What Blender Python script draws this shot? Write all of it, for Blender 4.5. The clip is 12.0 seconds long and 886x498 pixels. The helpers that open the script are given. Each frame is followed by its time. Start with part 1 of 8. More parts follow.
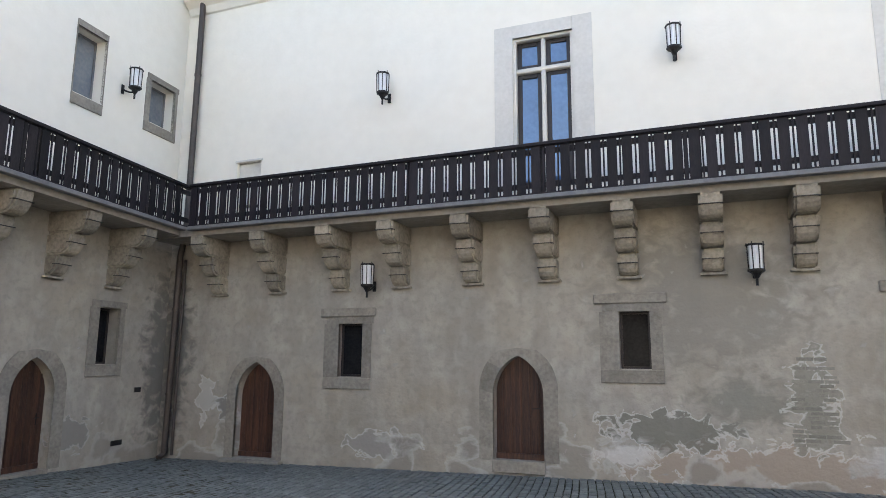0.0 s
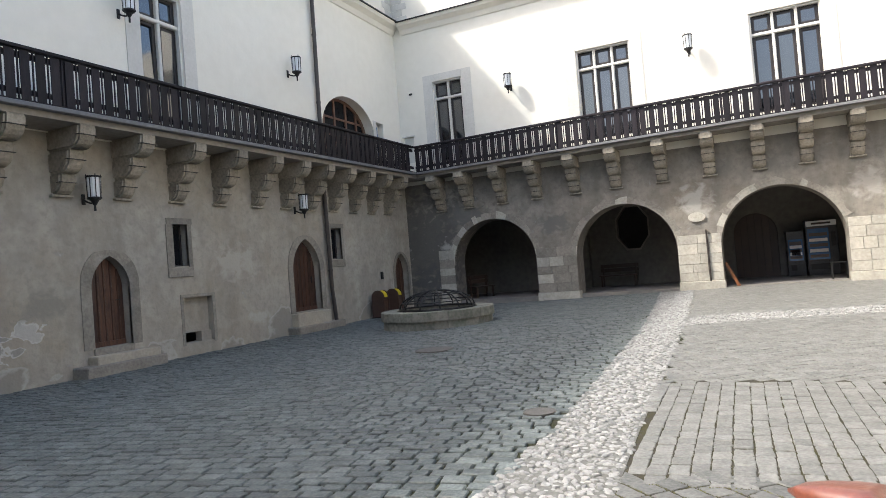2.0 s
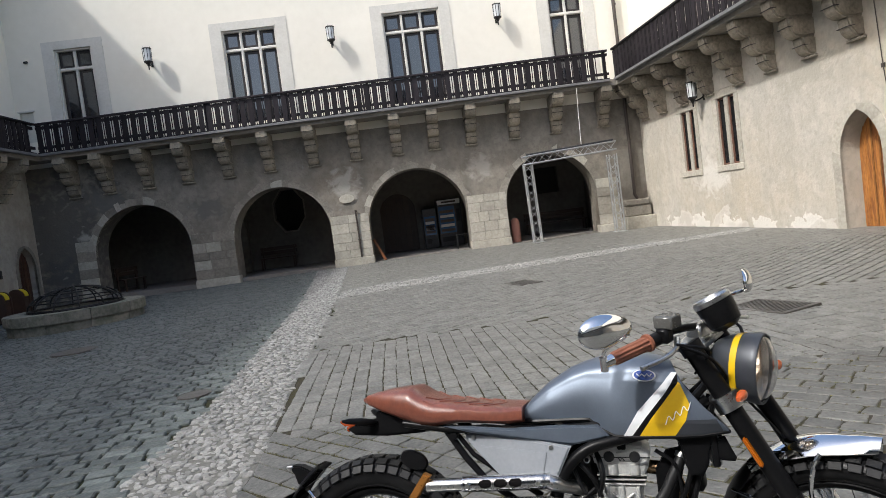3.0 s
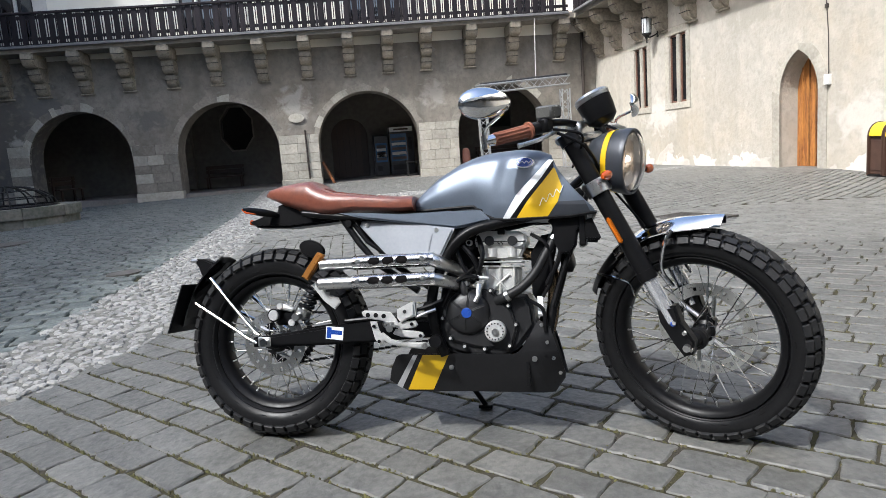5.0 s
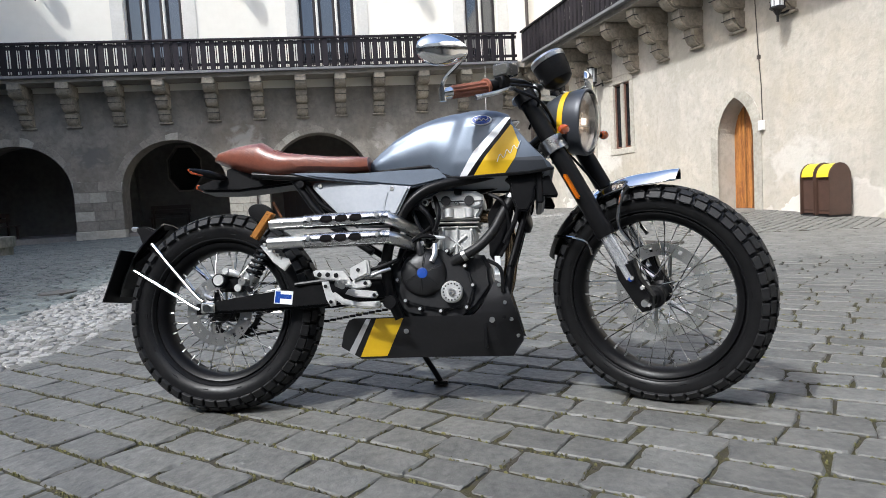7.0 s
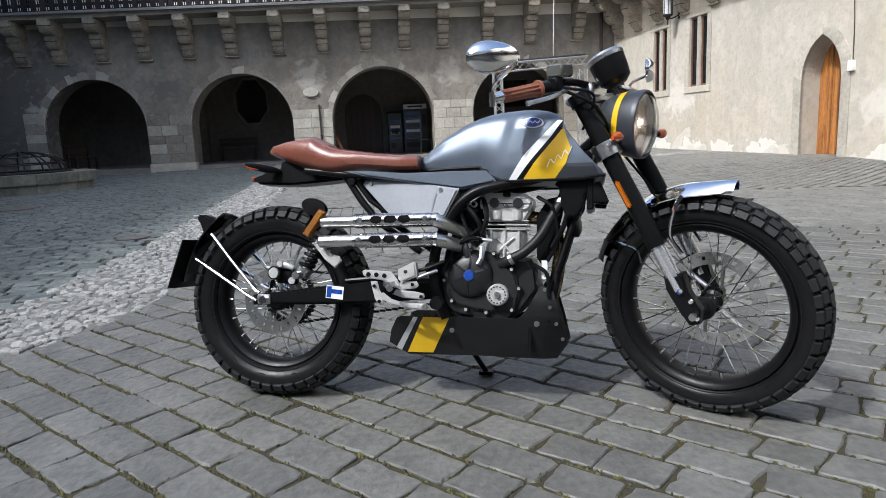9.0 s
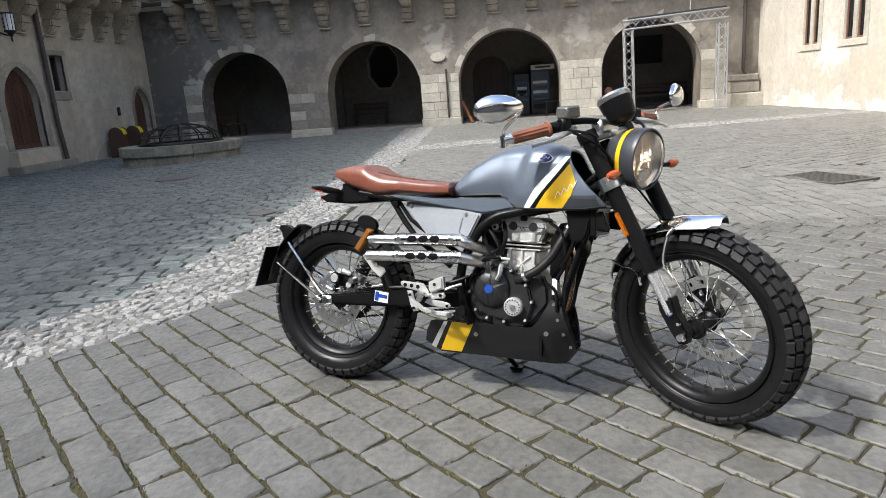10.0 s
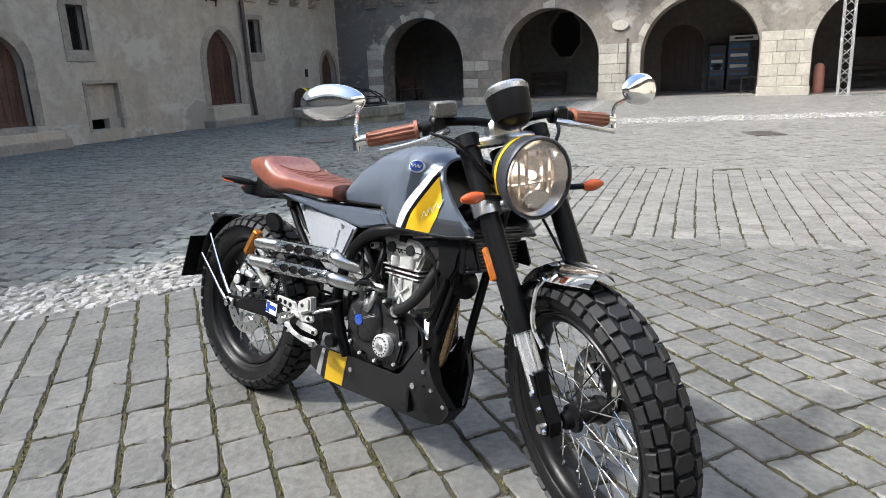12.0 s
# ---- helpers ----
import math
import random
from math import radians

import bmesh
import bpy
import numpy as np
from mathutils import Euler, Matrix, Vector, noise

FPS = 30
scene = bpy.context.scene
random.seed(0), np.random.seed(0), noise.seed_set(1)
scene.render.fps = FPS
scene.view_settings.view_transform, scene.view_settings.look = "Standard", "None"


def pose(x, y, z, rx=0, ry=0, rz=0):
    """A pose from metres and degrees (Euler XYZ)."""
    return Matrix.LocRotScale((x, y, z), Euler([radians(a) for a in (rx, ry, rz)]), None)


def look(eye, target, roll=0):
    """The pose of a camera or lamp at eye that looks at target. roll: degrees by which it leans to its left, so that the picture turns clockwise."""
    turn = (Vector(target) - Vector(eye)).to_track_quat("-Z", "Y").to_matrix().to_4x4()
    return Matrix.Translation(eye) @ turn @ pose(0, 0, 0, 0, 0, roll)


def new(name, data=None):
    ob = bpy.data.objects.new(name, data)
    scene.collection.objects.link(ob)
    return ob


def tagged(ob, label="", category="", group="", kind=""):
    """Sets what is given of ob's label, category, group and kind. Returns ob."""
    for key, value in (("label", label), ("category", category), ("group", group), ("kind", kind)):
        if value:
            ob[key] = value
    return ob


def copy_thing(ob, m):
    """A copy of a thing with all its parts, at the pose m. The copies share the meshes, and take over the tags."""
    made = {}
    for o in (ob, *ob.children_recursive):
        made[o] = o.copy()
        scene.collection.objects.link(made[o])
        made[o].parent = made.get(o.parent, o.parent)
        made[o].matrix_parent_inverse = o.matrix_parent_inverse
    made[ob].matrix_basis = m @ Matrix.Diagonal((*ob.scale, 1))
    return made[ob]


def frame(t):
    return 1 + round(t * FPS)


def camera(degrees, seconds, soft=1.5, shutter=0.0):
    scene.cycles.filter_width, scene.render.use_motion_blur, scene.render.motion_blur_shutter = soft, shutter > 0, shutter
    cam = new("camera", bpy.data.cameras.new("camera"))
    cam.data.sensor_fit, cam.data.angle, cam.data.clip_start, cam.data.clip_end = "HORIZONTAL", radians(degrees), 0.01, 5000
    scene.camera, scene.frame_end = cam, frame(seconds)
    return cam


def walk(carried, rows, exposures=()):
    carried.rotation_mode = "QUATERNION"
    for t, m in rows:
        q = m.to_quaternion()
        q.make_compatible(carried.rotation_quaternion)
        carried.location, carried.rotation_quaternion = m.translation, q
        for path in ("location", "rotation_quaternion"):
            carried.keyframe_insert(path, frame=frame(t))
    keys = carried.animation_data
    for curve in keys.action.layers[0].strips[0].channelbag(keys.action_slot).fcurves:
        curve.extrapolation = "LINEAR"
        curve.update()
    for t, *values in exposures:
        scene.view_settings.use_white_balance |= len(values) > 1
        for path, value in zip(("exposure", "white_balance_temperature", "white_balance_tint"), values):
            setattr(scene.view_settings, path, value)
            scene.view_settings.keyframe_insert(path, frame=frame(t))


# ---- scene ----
cam = camera(67.9, 12.0, soft=0.8)
PATH = [
    (0, (-1.624, 0.377, 1.84), (-2.343, 2.213, 2.172), 0.4),
    (0.5, (-1.85, 0.538, 1.826), (-1.767, 2.514, 2.123), -0.4),
    (1, (-1.751, 0.736, 1.725), (-0.878, 2.521, 1.956), -1.5),
    (1.5, (-1.647, 0.752, 1.563), (-0.145, 2.063, 1.725), -3.8),
    (2, (-1.486, 0.647, 1.469), (0.32, 1.505, 1.519), -4.6),
    (2.5, (-1.574, 0.588, 1.433), (0.404, 0.884, 1.403), -5.6),
    (3, (-1.846, 0.410, 1.429), (0.148, 0.306, 1.323), -7.3),
    (3.5, (-2.115, 0.214, 1.378), (-0.128, 0.128, 1.160), -5.5),
    (5.5, (-2.002, 0.303, 0.816), (-0.04, 0.026, 0.541), -4.0),
    (6, (-2.029, 0.294, 0.723), (-0.066, -0.046, 0.546), -5.4),
    (6.5, (-2.012, 0.308, 0.671), (-0.048, -0.043, 0.529), -3.5),
    (7, (-1.995, 0.32, 0.664), (-0.038, -0.065, 0.507), -3.3),
    (9, (-1.991, 0.264, 0.882), (-0.031, 0.077, 0.528), -2.6),
    (9.5, (-2.125, 0.172, 1.045), (-0.161, 0.195, 0.669), -4.7),
    (10, (-2.283, -0.108, 1.131), (-0.349, 0.114, 0.672), -4.0),
    (10.5, (-2.299, -0.499, 1.165), (-0.433, -0.049, 0.601), -3.8),
    (11, (-2.035, -0.797, 1.153), (-0.131, -0.435, 0.657), -1.1),
    (11.5, (-1.808, -0.973, 1.145), (0.052, -0.427, 0.651), -0.2),
    (12, (-1.588, -0.959, 1.133), (0.187, -0.199, 0.614), -2.3),
]
walk(cam, [(t, look(eye, target, roll)) for t, eye, target, roll in PATH], exposures=[(0.0, 2.65, 6950, 10), (0.5, 2.47, 6950, 10), (1.0, 2.42, 7000, 10), (1.5, 2.35, 6800, 9.5), (2.0, 1.9, 6550, 7.5), (2.5, 1.28, 6350, 7.5), (3.0, 1.0, 6250, 7.5), (3.5, 0.97, 6250, 7.5), (5.5, 1.48, 5950, 7.5), (6.0, 1.43, 5950, 7.5), (6.5, 1.28, 5950, 7.5), (7.0, 1.28, 5950, 7.5), (9.0, 1.2, 5900, 7.5), (9.5, 1.35, 6100, 7.5), (10.5, 1.8, 6300, 7.5), (12.0, 1.9, 6200, 7.5)])

# ---- daylight ----
SUN_AZ, SUN_EL = 122.0, 48.5  # degrees: direction the sun stands in (from +x, counter-clockwise), height
world = bpy.data.worlds.new("sky")
scene.world = world
world.use_nodes = True
wn, wl = world.node_tree.nodes, world.node_tree.links
sky = wn.new("ShaderNodeTexSky")
sky.sky_type = "NISHITA"
sky.sun_disc = False
sky.sun_elevation = radians(SUN_EL)
sky.sun_rotation = radians(90 - SUN_AZ)
sky.air_density, sky.dust_density = 1.0, 4.5
wn["Background"].inputs["Strength"].default_value = 0.13
wl.new(sky.outputs[0], wn["Background"].inputs["Color"])
sun = new("sun", bpy.data.lights.new("sun", "SUN"))
sun.data.energy, sun.data.angle, sun.data.color = 1.7, radians(2.5), (1.0, 0.975, 0.945)
sd = Vector((math.cos(radians(SUN_AZ)) * math.cos(radians(SUN_EL)), math.sin(radians(SUN_AZ)) * math.cos(radians(SUN_EL)), math.sin(radians(SUN_EL))))
sun.matrix_world = look(sd * 60, (0, 0, 0))

# ---- materials ----
def mat(name, col, col2=None, scale=6.0, rough=0.6, metal=0.0, bump=0.0, bscale=None, spec=0.5, coat=0.0, emit=0.0, vary=0.0, island=False, detail=6.0, rvar=0.1, cscale=None, band=0.3, grain=None):
    """A surface: two colours mixed by noise at two sizes, roughness that varies, fine relief, and a shade per piece."""
    m = bpy.data.materials.new(name)
    m.use_nodes = True
    n, l = m.node_tree.nodes, m.node_tree.links
    b = n["Principled BSDF"]
    col2 = col2 or tuple(c * 0.8 for c in col)
    tc = n.new("ShaderNodeTexCoord")
    big, fine = n.new("ShaderNodeTexNoise"), n.new("ShaderNodeTexNoise")
    for t, s in ((big, scale), (fine, (cscale or scale * 7))):
        t.inputs["Scale"].default_value = s
        t.inputs["Detail"].default_value = detail
        if grain:
            mp = n.new("ShaderNodeMapping")
            mp.inputs["Scale"].default_value = grain
            l.new(tc.outputs["Object"], mp.inputs["Vector"])
            l.new(mp.outputs[0], t.inputs["Vector"])
        else:
            l.new(tc.outputs["Object"], t.inputs["Vector"])
    add = n.new("ShaderNodeMath")
    add.operation = "ADD"
    l.new(big.outputs["Fac"], add.inputs[0])
    l.new(fine.outputs["Fac"], add.inputs[1])
    ramp = n.new("ShaderNodeMapRange")
    ramp.inputs["From Min"].default_value, ramp.inputs["From Max"].default_value = 1 - band, 1 + band
    l.new(add.outputs[0], ramp.inputs["Value"])
    mix = n.new("ShaderNodeMix")
    mix.data_type = "RGBA"
    mix.inputs["A"].default_value, mix.inputs["B"].default_value = (*col, 1), (*col2, 1)
    l.new(ramp.outputs[0], mix.inputs["Factor"])
    out = mix.outputs["Result"]
    if vary:
        hsv = n.new("ShaderNodeHueSaturation")
        if island:
            rnd = n.new("ShaderNodeNewGeometry").outputs["Random Per Island"]
        else:
            rnd = n.new("ShaderNodeObjectInfo").outputs["Random"]
        mr = n.new("ShaderNodeMapRange")
        mr.inputs["To Min"].default_value, mr.inputs["To Max"].default_value = 1 - vary, 1 + vary
        l.new(rnd, mr.inputs["Value"])
        l.new(mr.outputs[0], hsv.inputs["Value"])
        l.new(out, hsv.inputs["Color"])
        out = hsv.outputs["Color"]
    l.new(out, b.inputs["Base Color"])
    rr = n.new("ShaderNodeMapRange")
    rr.inputs["To Min"].default_value, rr.inputs["To Max"].default_value = max(rough - rvar, 0.02), min(rough + rvar, 1)
    l.new(fine.outputs["Fac"], rr.inputs["Value"])
    l.new(rr.outputs[0], b.inputs["Roughness"])
    b.inputs["Metallic"].default_value = metal
    b.inputs["Specular IOR Level"].default_value = spec
    b.inputs["Coat Weight"].default_value = coat
    b.inputs["Coat Roughness"].default_value = 0.06
    if bump:
        bt = n.new("ShaderNodeTexNoise")
        bt.inputs["Scale"].default_value = bscale or scale * 10
        bt.inputs["Detail"].default_value = 5
        l.new(tc.outputs["Object"], bt.inputs["Vector"])
        bp = n.new("ShaderNodeBump")
        bp.inputs["Strength"].default_value = 1.0
        bp.inputs["Distance"].default_value = bump
        l.new(bt.outputs["Fac"], bp.inputs["Height"])
        l.new(bp.outputs[0], b.inputs["Normal"])
    if emit:
        b.inputs["Emission Color"].default_value = (*col, 1)
        b.inputs["Emission Strength"].default_value = emit
    return m


def plaster(name, col, col2, stain, patch, edge, amount=0.5, bump=0.014, low=1.3, spots=()):
    """Old lime plaster: two sizes of blotches, streaky stains, and fallen patches with pale rims low on the wall."""
    m = mat(name, col, col2, scale=0.55, rough=0.9, bump=bump, bscale=14.0, spec=0.2, cscale=3.0, band=0.19)
    n, l = m.node_tree.nodes, m.node_tree.links
    b = n["Principled BSDF"]
    src = b.inputs["Base Color"].links[0].from_socket
    tc = [x for x in n if x.type == "TEX_COORD"][0]
    sep = n.new("ShaderNodeSeparateXYZ")
    l.new(tc.outputs["Object"], sep.inputs[0])

    def noise_at(scale, stretch=(1, 1, 1), detail=7.0, dist=0.0):
        mp = n.new("ShaderNodeMapping")
        mp.inputs["Scale"].default_value = stretch
        l.new(tc.outputs["Object"], mp.inputs["Vector"])
        t = n.new("ShaderNodeTexNoise")
        t.inputs["Scale"].default_value, t.inputs["Detail"].default_value, t.inputs["Distortion"].default_value = scale, detail, dist
        l.new(mp.outputs[0], t.inputs["Vector"])
        return t.outputs["Fac"]

    def rng(x, a, c, lo=0.0, hi=1.0):
        r = n.new("ShaderNodeMapRange")
        r.inputs["From Min"].default_value, r.inputs["From Max"].default_value = a, c
        r.inputs["To Min"].default_value, r.inputs["To Max"].default_value = lo, hi
        l.new(x, r.inputs["Value"])
        return r.outputs[0]

    def times(x, y):
        k = n.new("ShaderNodeMath")
        k.operation = "MULTIPLY"
        l.new(x, k.inputs[0])
        if isinstance(y, float):
            k.inputs[1].default_value = y
        else:
            l.new(y, k.inputs[1])
        return k.outputs[0]

    def blend(fac, a, colour):
        k = n.new("ShaderNodeMix")
        k.data_type = "RGBA"
        l.new(fac, k.inputs["Factor"])
        l.new(a, k.inputs["A"])
        k.inputs["B"].default_value = (*colour, 1)
        return k.outputs["Result"]

    tone = times(rng(noise_at(0.3, (1, 1, 1.6), 5, 0.3), 0.35, 0.62), 0.65)
    src = blend(tone, src, (col2[0] * 1.1, col2[1] * 1.02, col2[2] * 0.9))
    streak = times(rng(noise_at(1.0, (1.6, 1.6, 0.22), 10), 0.48, 0.74), 0.6)
    src = blend(streak, src, stain)
    blot = times(rng(noise_at(0.9, (1, 1, 1), 12, 0.3), 0.40, 0.74), 0.7)
    src = blend(blot, src, tuple(0.5 * (a + c) for a, c in zip(col, stain)))
    cloud = times(rng(noise_at(2.6, (1, 1, 0.8), 12, 0.4), 0.47, 0.68), 0.26)
    src = blend(cloud, src, tuple(min(c * 1.28, 0.8) for c in col))
    dust = times(rng(noise_at(7.0, (1, 1, 1), 12, 0.2), 0.48, 0.7), 0.5)
    src = blend(dust, src, tuple(c * 0.78 for c in col2))
    pits = times(rng(noise_at(30.0, (1, 1, 1), 4), 0.6, 0.7), 0.35)
    src = blend(pits, src, stain)
    # worn, pale and dark places with a ragged outline, each at its own spot of the wall
    rag = noise_at(3.2, (1, 1, 1.3), 10, 0.5)
    for sx, sz, rx, rz, colour, rimmed in spots:
        mp = n.new("ShaderNodeMapping")
        mp.inputs["Location"].default_value = (-sx / rx, 0, -sz / rz)
        mp.inputs["Scale"].default_value = (1 / rx, 0, 1 / rz)
        l.new(tc.outputs["Object"], mp.inputs["Vector"])
        ln = n.new("ShaderNodeVectorMath")
        ln.operation = "LENGTH"
        l.new(mp.outputs[0], ln.inputs[0])
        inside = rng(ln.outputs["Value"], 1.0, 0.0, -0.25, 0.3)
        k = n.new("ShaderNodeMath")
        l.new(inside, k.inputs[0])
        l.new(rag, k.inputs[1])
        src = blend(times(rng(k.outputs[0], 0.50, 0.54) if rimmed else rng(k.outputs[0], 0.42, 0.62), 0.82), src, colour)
        if rimmed:
            rim = times(rng(k.outputs[0], 0.485, 0.505), rng(k.outputs[0], 0.56, 0.53))
            src = blend(times(rim, 0.55), src, edge)
    if amount:
        field = noise_at(0.62, (1, 1, 1.5), 9, 0.3)
        reach = rng(sep.outputs["Z"], low * 0.15, low, 0.06 * amount, -0.2)
        k = n.new("ShaderNodeMath")
        l.new(field, k.inputs[0])
        l.new(reach, k.inputs[1])
        rim = times(rng(k.outputs[0], 0.545, 0.56), rng(k.outputs[0], 0.60, 0.575))
        src = blend(times(rng(k.outputs[0], 0.555, 0.585), 0.7), src, patch)
        src = blend(times(rim, 0.3), src, edge)
    l.new(src, b.inputs["Base Color"])
    return m


WORN_A = [(-0.3, 0.05, 5.2, 0.78, (0.35, 0.285, 0.225), True), (-2.3, 0.62, 1.9, 0.62, (0.17, 0.168, 0.14), True), (-1.0, 1.15, 1.5, 0.7, (0.22, 0.212, 0.18), False), (-1.7, 3.0, 3.0, 2.2, (0.24, 0.222, 0.19), False), (-3.0, 0.2, 0.8, 0.35, (0.58, 0.56, 0.52), False), (0.05, 1.15, 0.62, 1.5, (0.25, 0.24, 0.20), True), (2.6, 0.05, 1.6, 0.4, (0.50, 0.48, 0.44), True),
          (5.4, 0.62, 1.1, 0.5, (0.28, 0.27, 0.245), True), (6.3, 0.85, 0.55, 0.3, (0.46, 0.44, 0.41), True), (1.0, 0.3, 0.9, 0.4, (0.45, 0.43, 0.40), False), (-8.0, 0.1, 1.3, 0.5, (0.30, 0.28, 0.25), True), (12.6, 0.5, 0.8, 0.25, (0.44, 0.42, 0.38), False),
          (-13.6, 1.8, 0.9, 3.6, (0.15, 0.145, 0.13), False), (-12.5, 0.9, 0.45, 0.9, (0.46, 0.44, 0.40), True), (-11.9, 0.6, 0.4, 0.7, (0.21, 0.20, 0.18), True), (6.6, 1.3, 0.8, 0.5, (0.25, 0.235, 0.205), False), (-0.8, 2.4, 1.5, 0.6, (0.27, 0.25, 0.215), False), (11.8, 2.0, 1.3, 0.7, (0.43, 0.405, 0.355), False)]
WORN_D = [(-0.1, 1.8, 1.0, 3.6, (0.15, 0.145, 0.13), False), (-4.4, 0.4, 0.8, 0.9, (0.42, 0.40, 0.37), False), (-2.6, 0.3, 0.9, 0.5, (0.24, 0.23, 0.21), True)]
# Arcade wall: a broad dark patch towards the north end, then smaller spots.
PATCHES_B = [(-12.4, 2.2, 4.6, 4.0, (0.105, 0.10, 0.092), False), (-12.3, 0.8, 1.1, 1.4, (0.10, 0.10, 0.098), False), (-11.4, 2.15, 0.4, 0.3, (0.42, 0.40, 0.36), False), (-7.1, 2.6, 0.9, 0.7, (0.15, 0.142, 0.13), False), (-2.3, 2.9, 0.8, 0.9, (0.38, 0.36, 0.32), False), (2.5, 2.9, 0.8, 0.7, (0.38, 0.35, 0.31), False), (-10.5, 3.3, 1.0, 0.8, (0.15, 0.145, 0.135), False)]
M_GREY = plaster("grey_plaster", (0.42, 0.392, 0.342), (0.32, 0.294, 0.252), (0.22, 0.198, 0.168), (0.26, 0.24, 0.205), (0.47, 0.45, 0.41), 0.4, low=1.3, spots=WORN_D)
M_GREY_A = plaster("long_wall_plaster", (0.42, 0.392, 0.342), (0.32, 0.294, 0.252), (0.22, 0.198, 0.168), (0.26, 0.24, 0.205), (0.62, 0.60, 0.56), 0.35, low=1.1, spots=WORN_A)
M_ARC = plaster("arcade_plaster", (0.31, 0.285, 0.245), (0.19, 0.172, 0.148), (0.11, 0.10, 0.088), (0.2, 0.18, 0.16), (0.5, 0.48, 0.44), 0.3, spots=PATCHES_B)
WORN_C = [(u, 0.08, 0.9, h, (0.64, 0.62, 0.57), True) for u, h in ((2.0, 0.5), (3.6, 0.62), (5.3, 0.5), (6.9, 0.42), (8.6, 0.5), (12.4, 0.4))] + [(4.6, 1.5, 1.4, 0.8, (0.60, 0.575, 0.52), False), (12.3, 1.0, 1.2, 0.7, (0.56, 0.535, 0.48), False), (9.0, 3.6, 1.8, 0.9, (0.38, 0.355, 0.30), False)]
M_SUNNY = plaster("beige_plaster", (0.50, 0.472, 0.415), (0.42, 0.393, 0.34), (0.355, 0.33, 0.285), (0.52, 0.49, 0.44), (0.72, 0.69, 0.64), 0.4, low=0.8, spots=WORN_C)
M_WHITE = mat("white_limewash", (0.77, 0.735, 0.655), (0.72, 0.685, 0.605), 0.5, 0.85, bump=0.004, bscale=12, spec=0.2)
# Limewash coloured far darker than lime, so the colour carries the arcade's dimness.
M_INNER = mat("shaded_arcade_limewash", (0.19, 0.176, 0.156), (0.125, 0.115, 0.102), 0.8, 0.9, bump=0.006, bscale=8, spec=0.2)
M_STONE = mat("sandstone", (0.30, 0.275, 0.232), (0.19, 0.172, 0.145), 2.2, 0.85, bump=0.012, bscale=22, spec=0.25, vary=0.14)
M_CORBEL = mat("corbel_sandstone", (0.35, 0.31, 0.25), (0.21, 0.185, 0.148), 3.0, 0.85, bump=0.012, bscale=22, spec=0.2, vary=0.16, cscale=14, band=0.22)
M_STONE_L = mat("pale_sandstone", (0.46, 0.43, 0.365), (0.34, 0.315, 0.265), 2.5, 0.85, bump=0.01, bscale=22, spec=0.25, vary=0.12, cscale=14, band=0.24)
M_FRAME = mat("grey_window_stone", (0.62, 0.60, 0.555), (0.54, 0.52, 0.475), 2.0, 0.85, bump=0.004, bscale=25, spec=0.2)
M_STEP = mat("worn_step_stone", (0.46, 0.41, 0.325), (0.34, 0.305, 0.245), 3.0, 0.8, bump=0.01, bscale=18, spec=0.25)
M_BOARD = mat("dark_stained_wood", (0.0195, 0.0155, 0.0185), (0.0105, 0.0085, 0.0105), 3, 0.6, spec=0.22, bump=0.002, bscale=40, vary=0.4, grain=(5, 5, 0.6))
M_BEAM = mat("grey_gallery_edge", (0.175, 0.176, 0.178), (0.12, 0.12, 0.122), 2, 0.7, bump=0.004)
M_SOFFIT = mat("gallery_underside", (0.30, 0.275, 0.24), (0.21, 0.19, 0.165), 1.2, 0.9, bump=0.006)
M_DOOR_Y = mat("honey_door_wood", (0.40, 0.17, 0.04), (0.17, 0.06, 0.018), 2.5, 0.5, bump=0.003, bscale=30, vary=0.4, grain=(6, 6, 0.5), band=0.2)
M_DOOR = mat("varnished_door_wood", (0.082, 0.034, 0.018), (0.030, 0.013, 0.009), 2.5, 0.55, bump=0.003, bscale=30, vary=0.3, grain=(6, 6, 0.5), band=0.2)
M_DOOR_O = mat("orange_door_wood", (0.20, 0.075, 0.022), (0.075, 0.027, 0.010), 2.5, 0.55, bump=0.003, bscale=30, vary=0.28, grain=(6, 6, 0.5), band=0.2)
M_IRON = mat("black_iron", (0.018, 0.018, 0.019), (0.03, 0.028, 0.026), 8, 0.5, 0.6, bump=0.001)
M_PIPE = mat("brown_downpipe", (0.075, 0.06, 0.052), (0.05, 0.04, 0.035), 5, 0.5, 0.3, bump=0.001)
M_OLDGLASS = mat("old_dull_glass", (0.006, 0.0065, 0.008), (0.018, 0.018, 0.019), 3.0, 0.12, spec=0.1)
# The blue base colour paints the reflected sky into the panes.
M_GLASS = mat("painted_sky_glass", (0.05, 0.125, 0.26), (0.035, 0.09, 0.2), 1.5, 0.05, spec=1.0, coat=0.8, rvar=0.02)
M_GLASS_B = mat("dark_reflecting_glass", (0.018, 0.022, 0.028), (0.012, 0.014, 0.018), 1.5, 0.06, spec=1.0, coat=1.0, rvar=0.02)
M_SASH = mat("dark_window_wood", (0.022, 0.015, 0.013), (0.014, 0.010, 0.009), 5, 0.5, bump=0.001)
M_GREYPANE = mat("dusty_grey_pane", (0.13, 0.15, 0.175), (0.20, 0.21, 0.22), 2.0, 0.2, spec=0.6)
M_SASH_R = mat("reddish_shutter_wood", (0.16, 0.075, 0.045), (0.10, 0.045, 0.028), 5, 0.55, bump=0.001)
M_LAMPGLASS = mat("frosted_lamp_glass", (0.72, 0.73, 0.73), (0.62, 0.63, 0.64), 5, 0.25)
M_ALU = mat("aluminium_truss", (0.50, 0.505, 0.51), (0.40, 0.405, 0.41), 10, 0.38, 0.7)
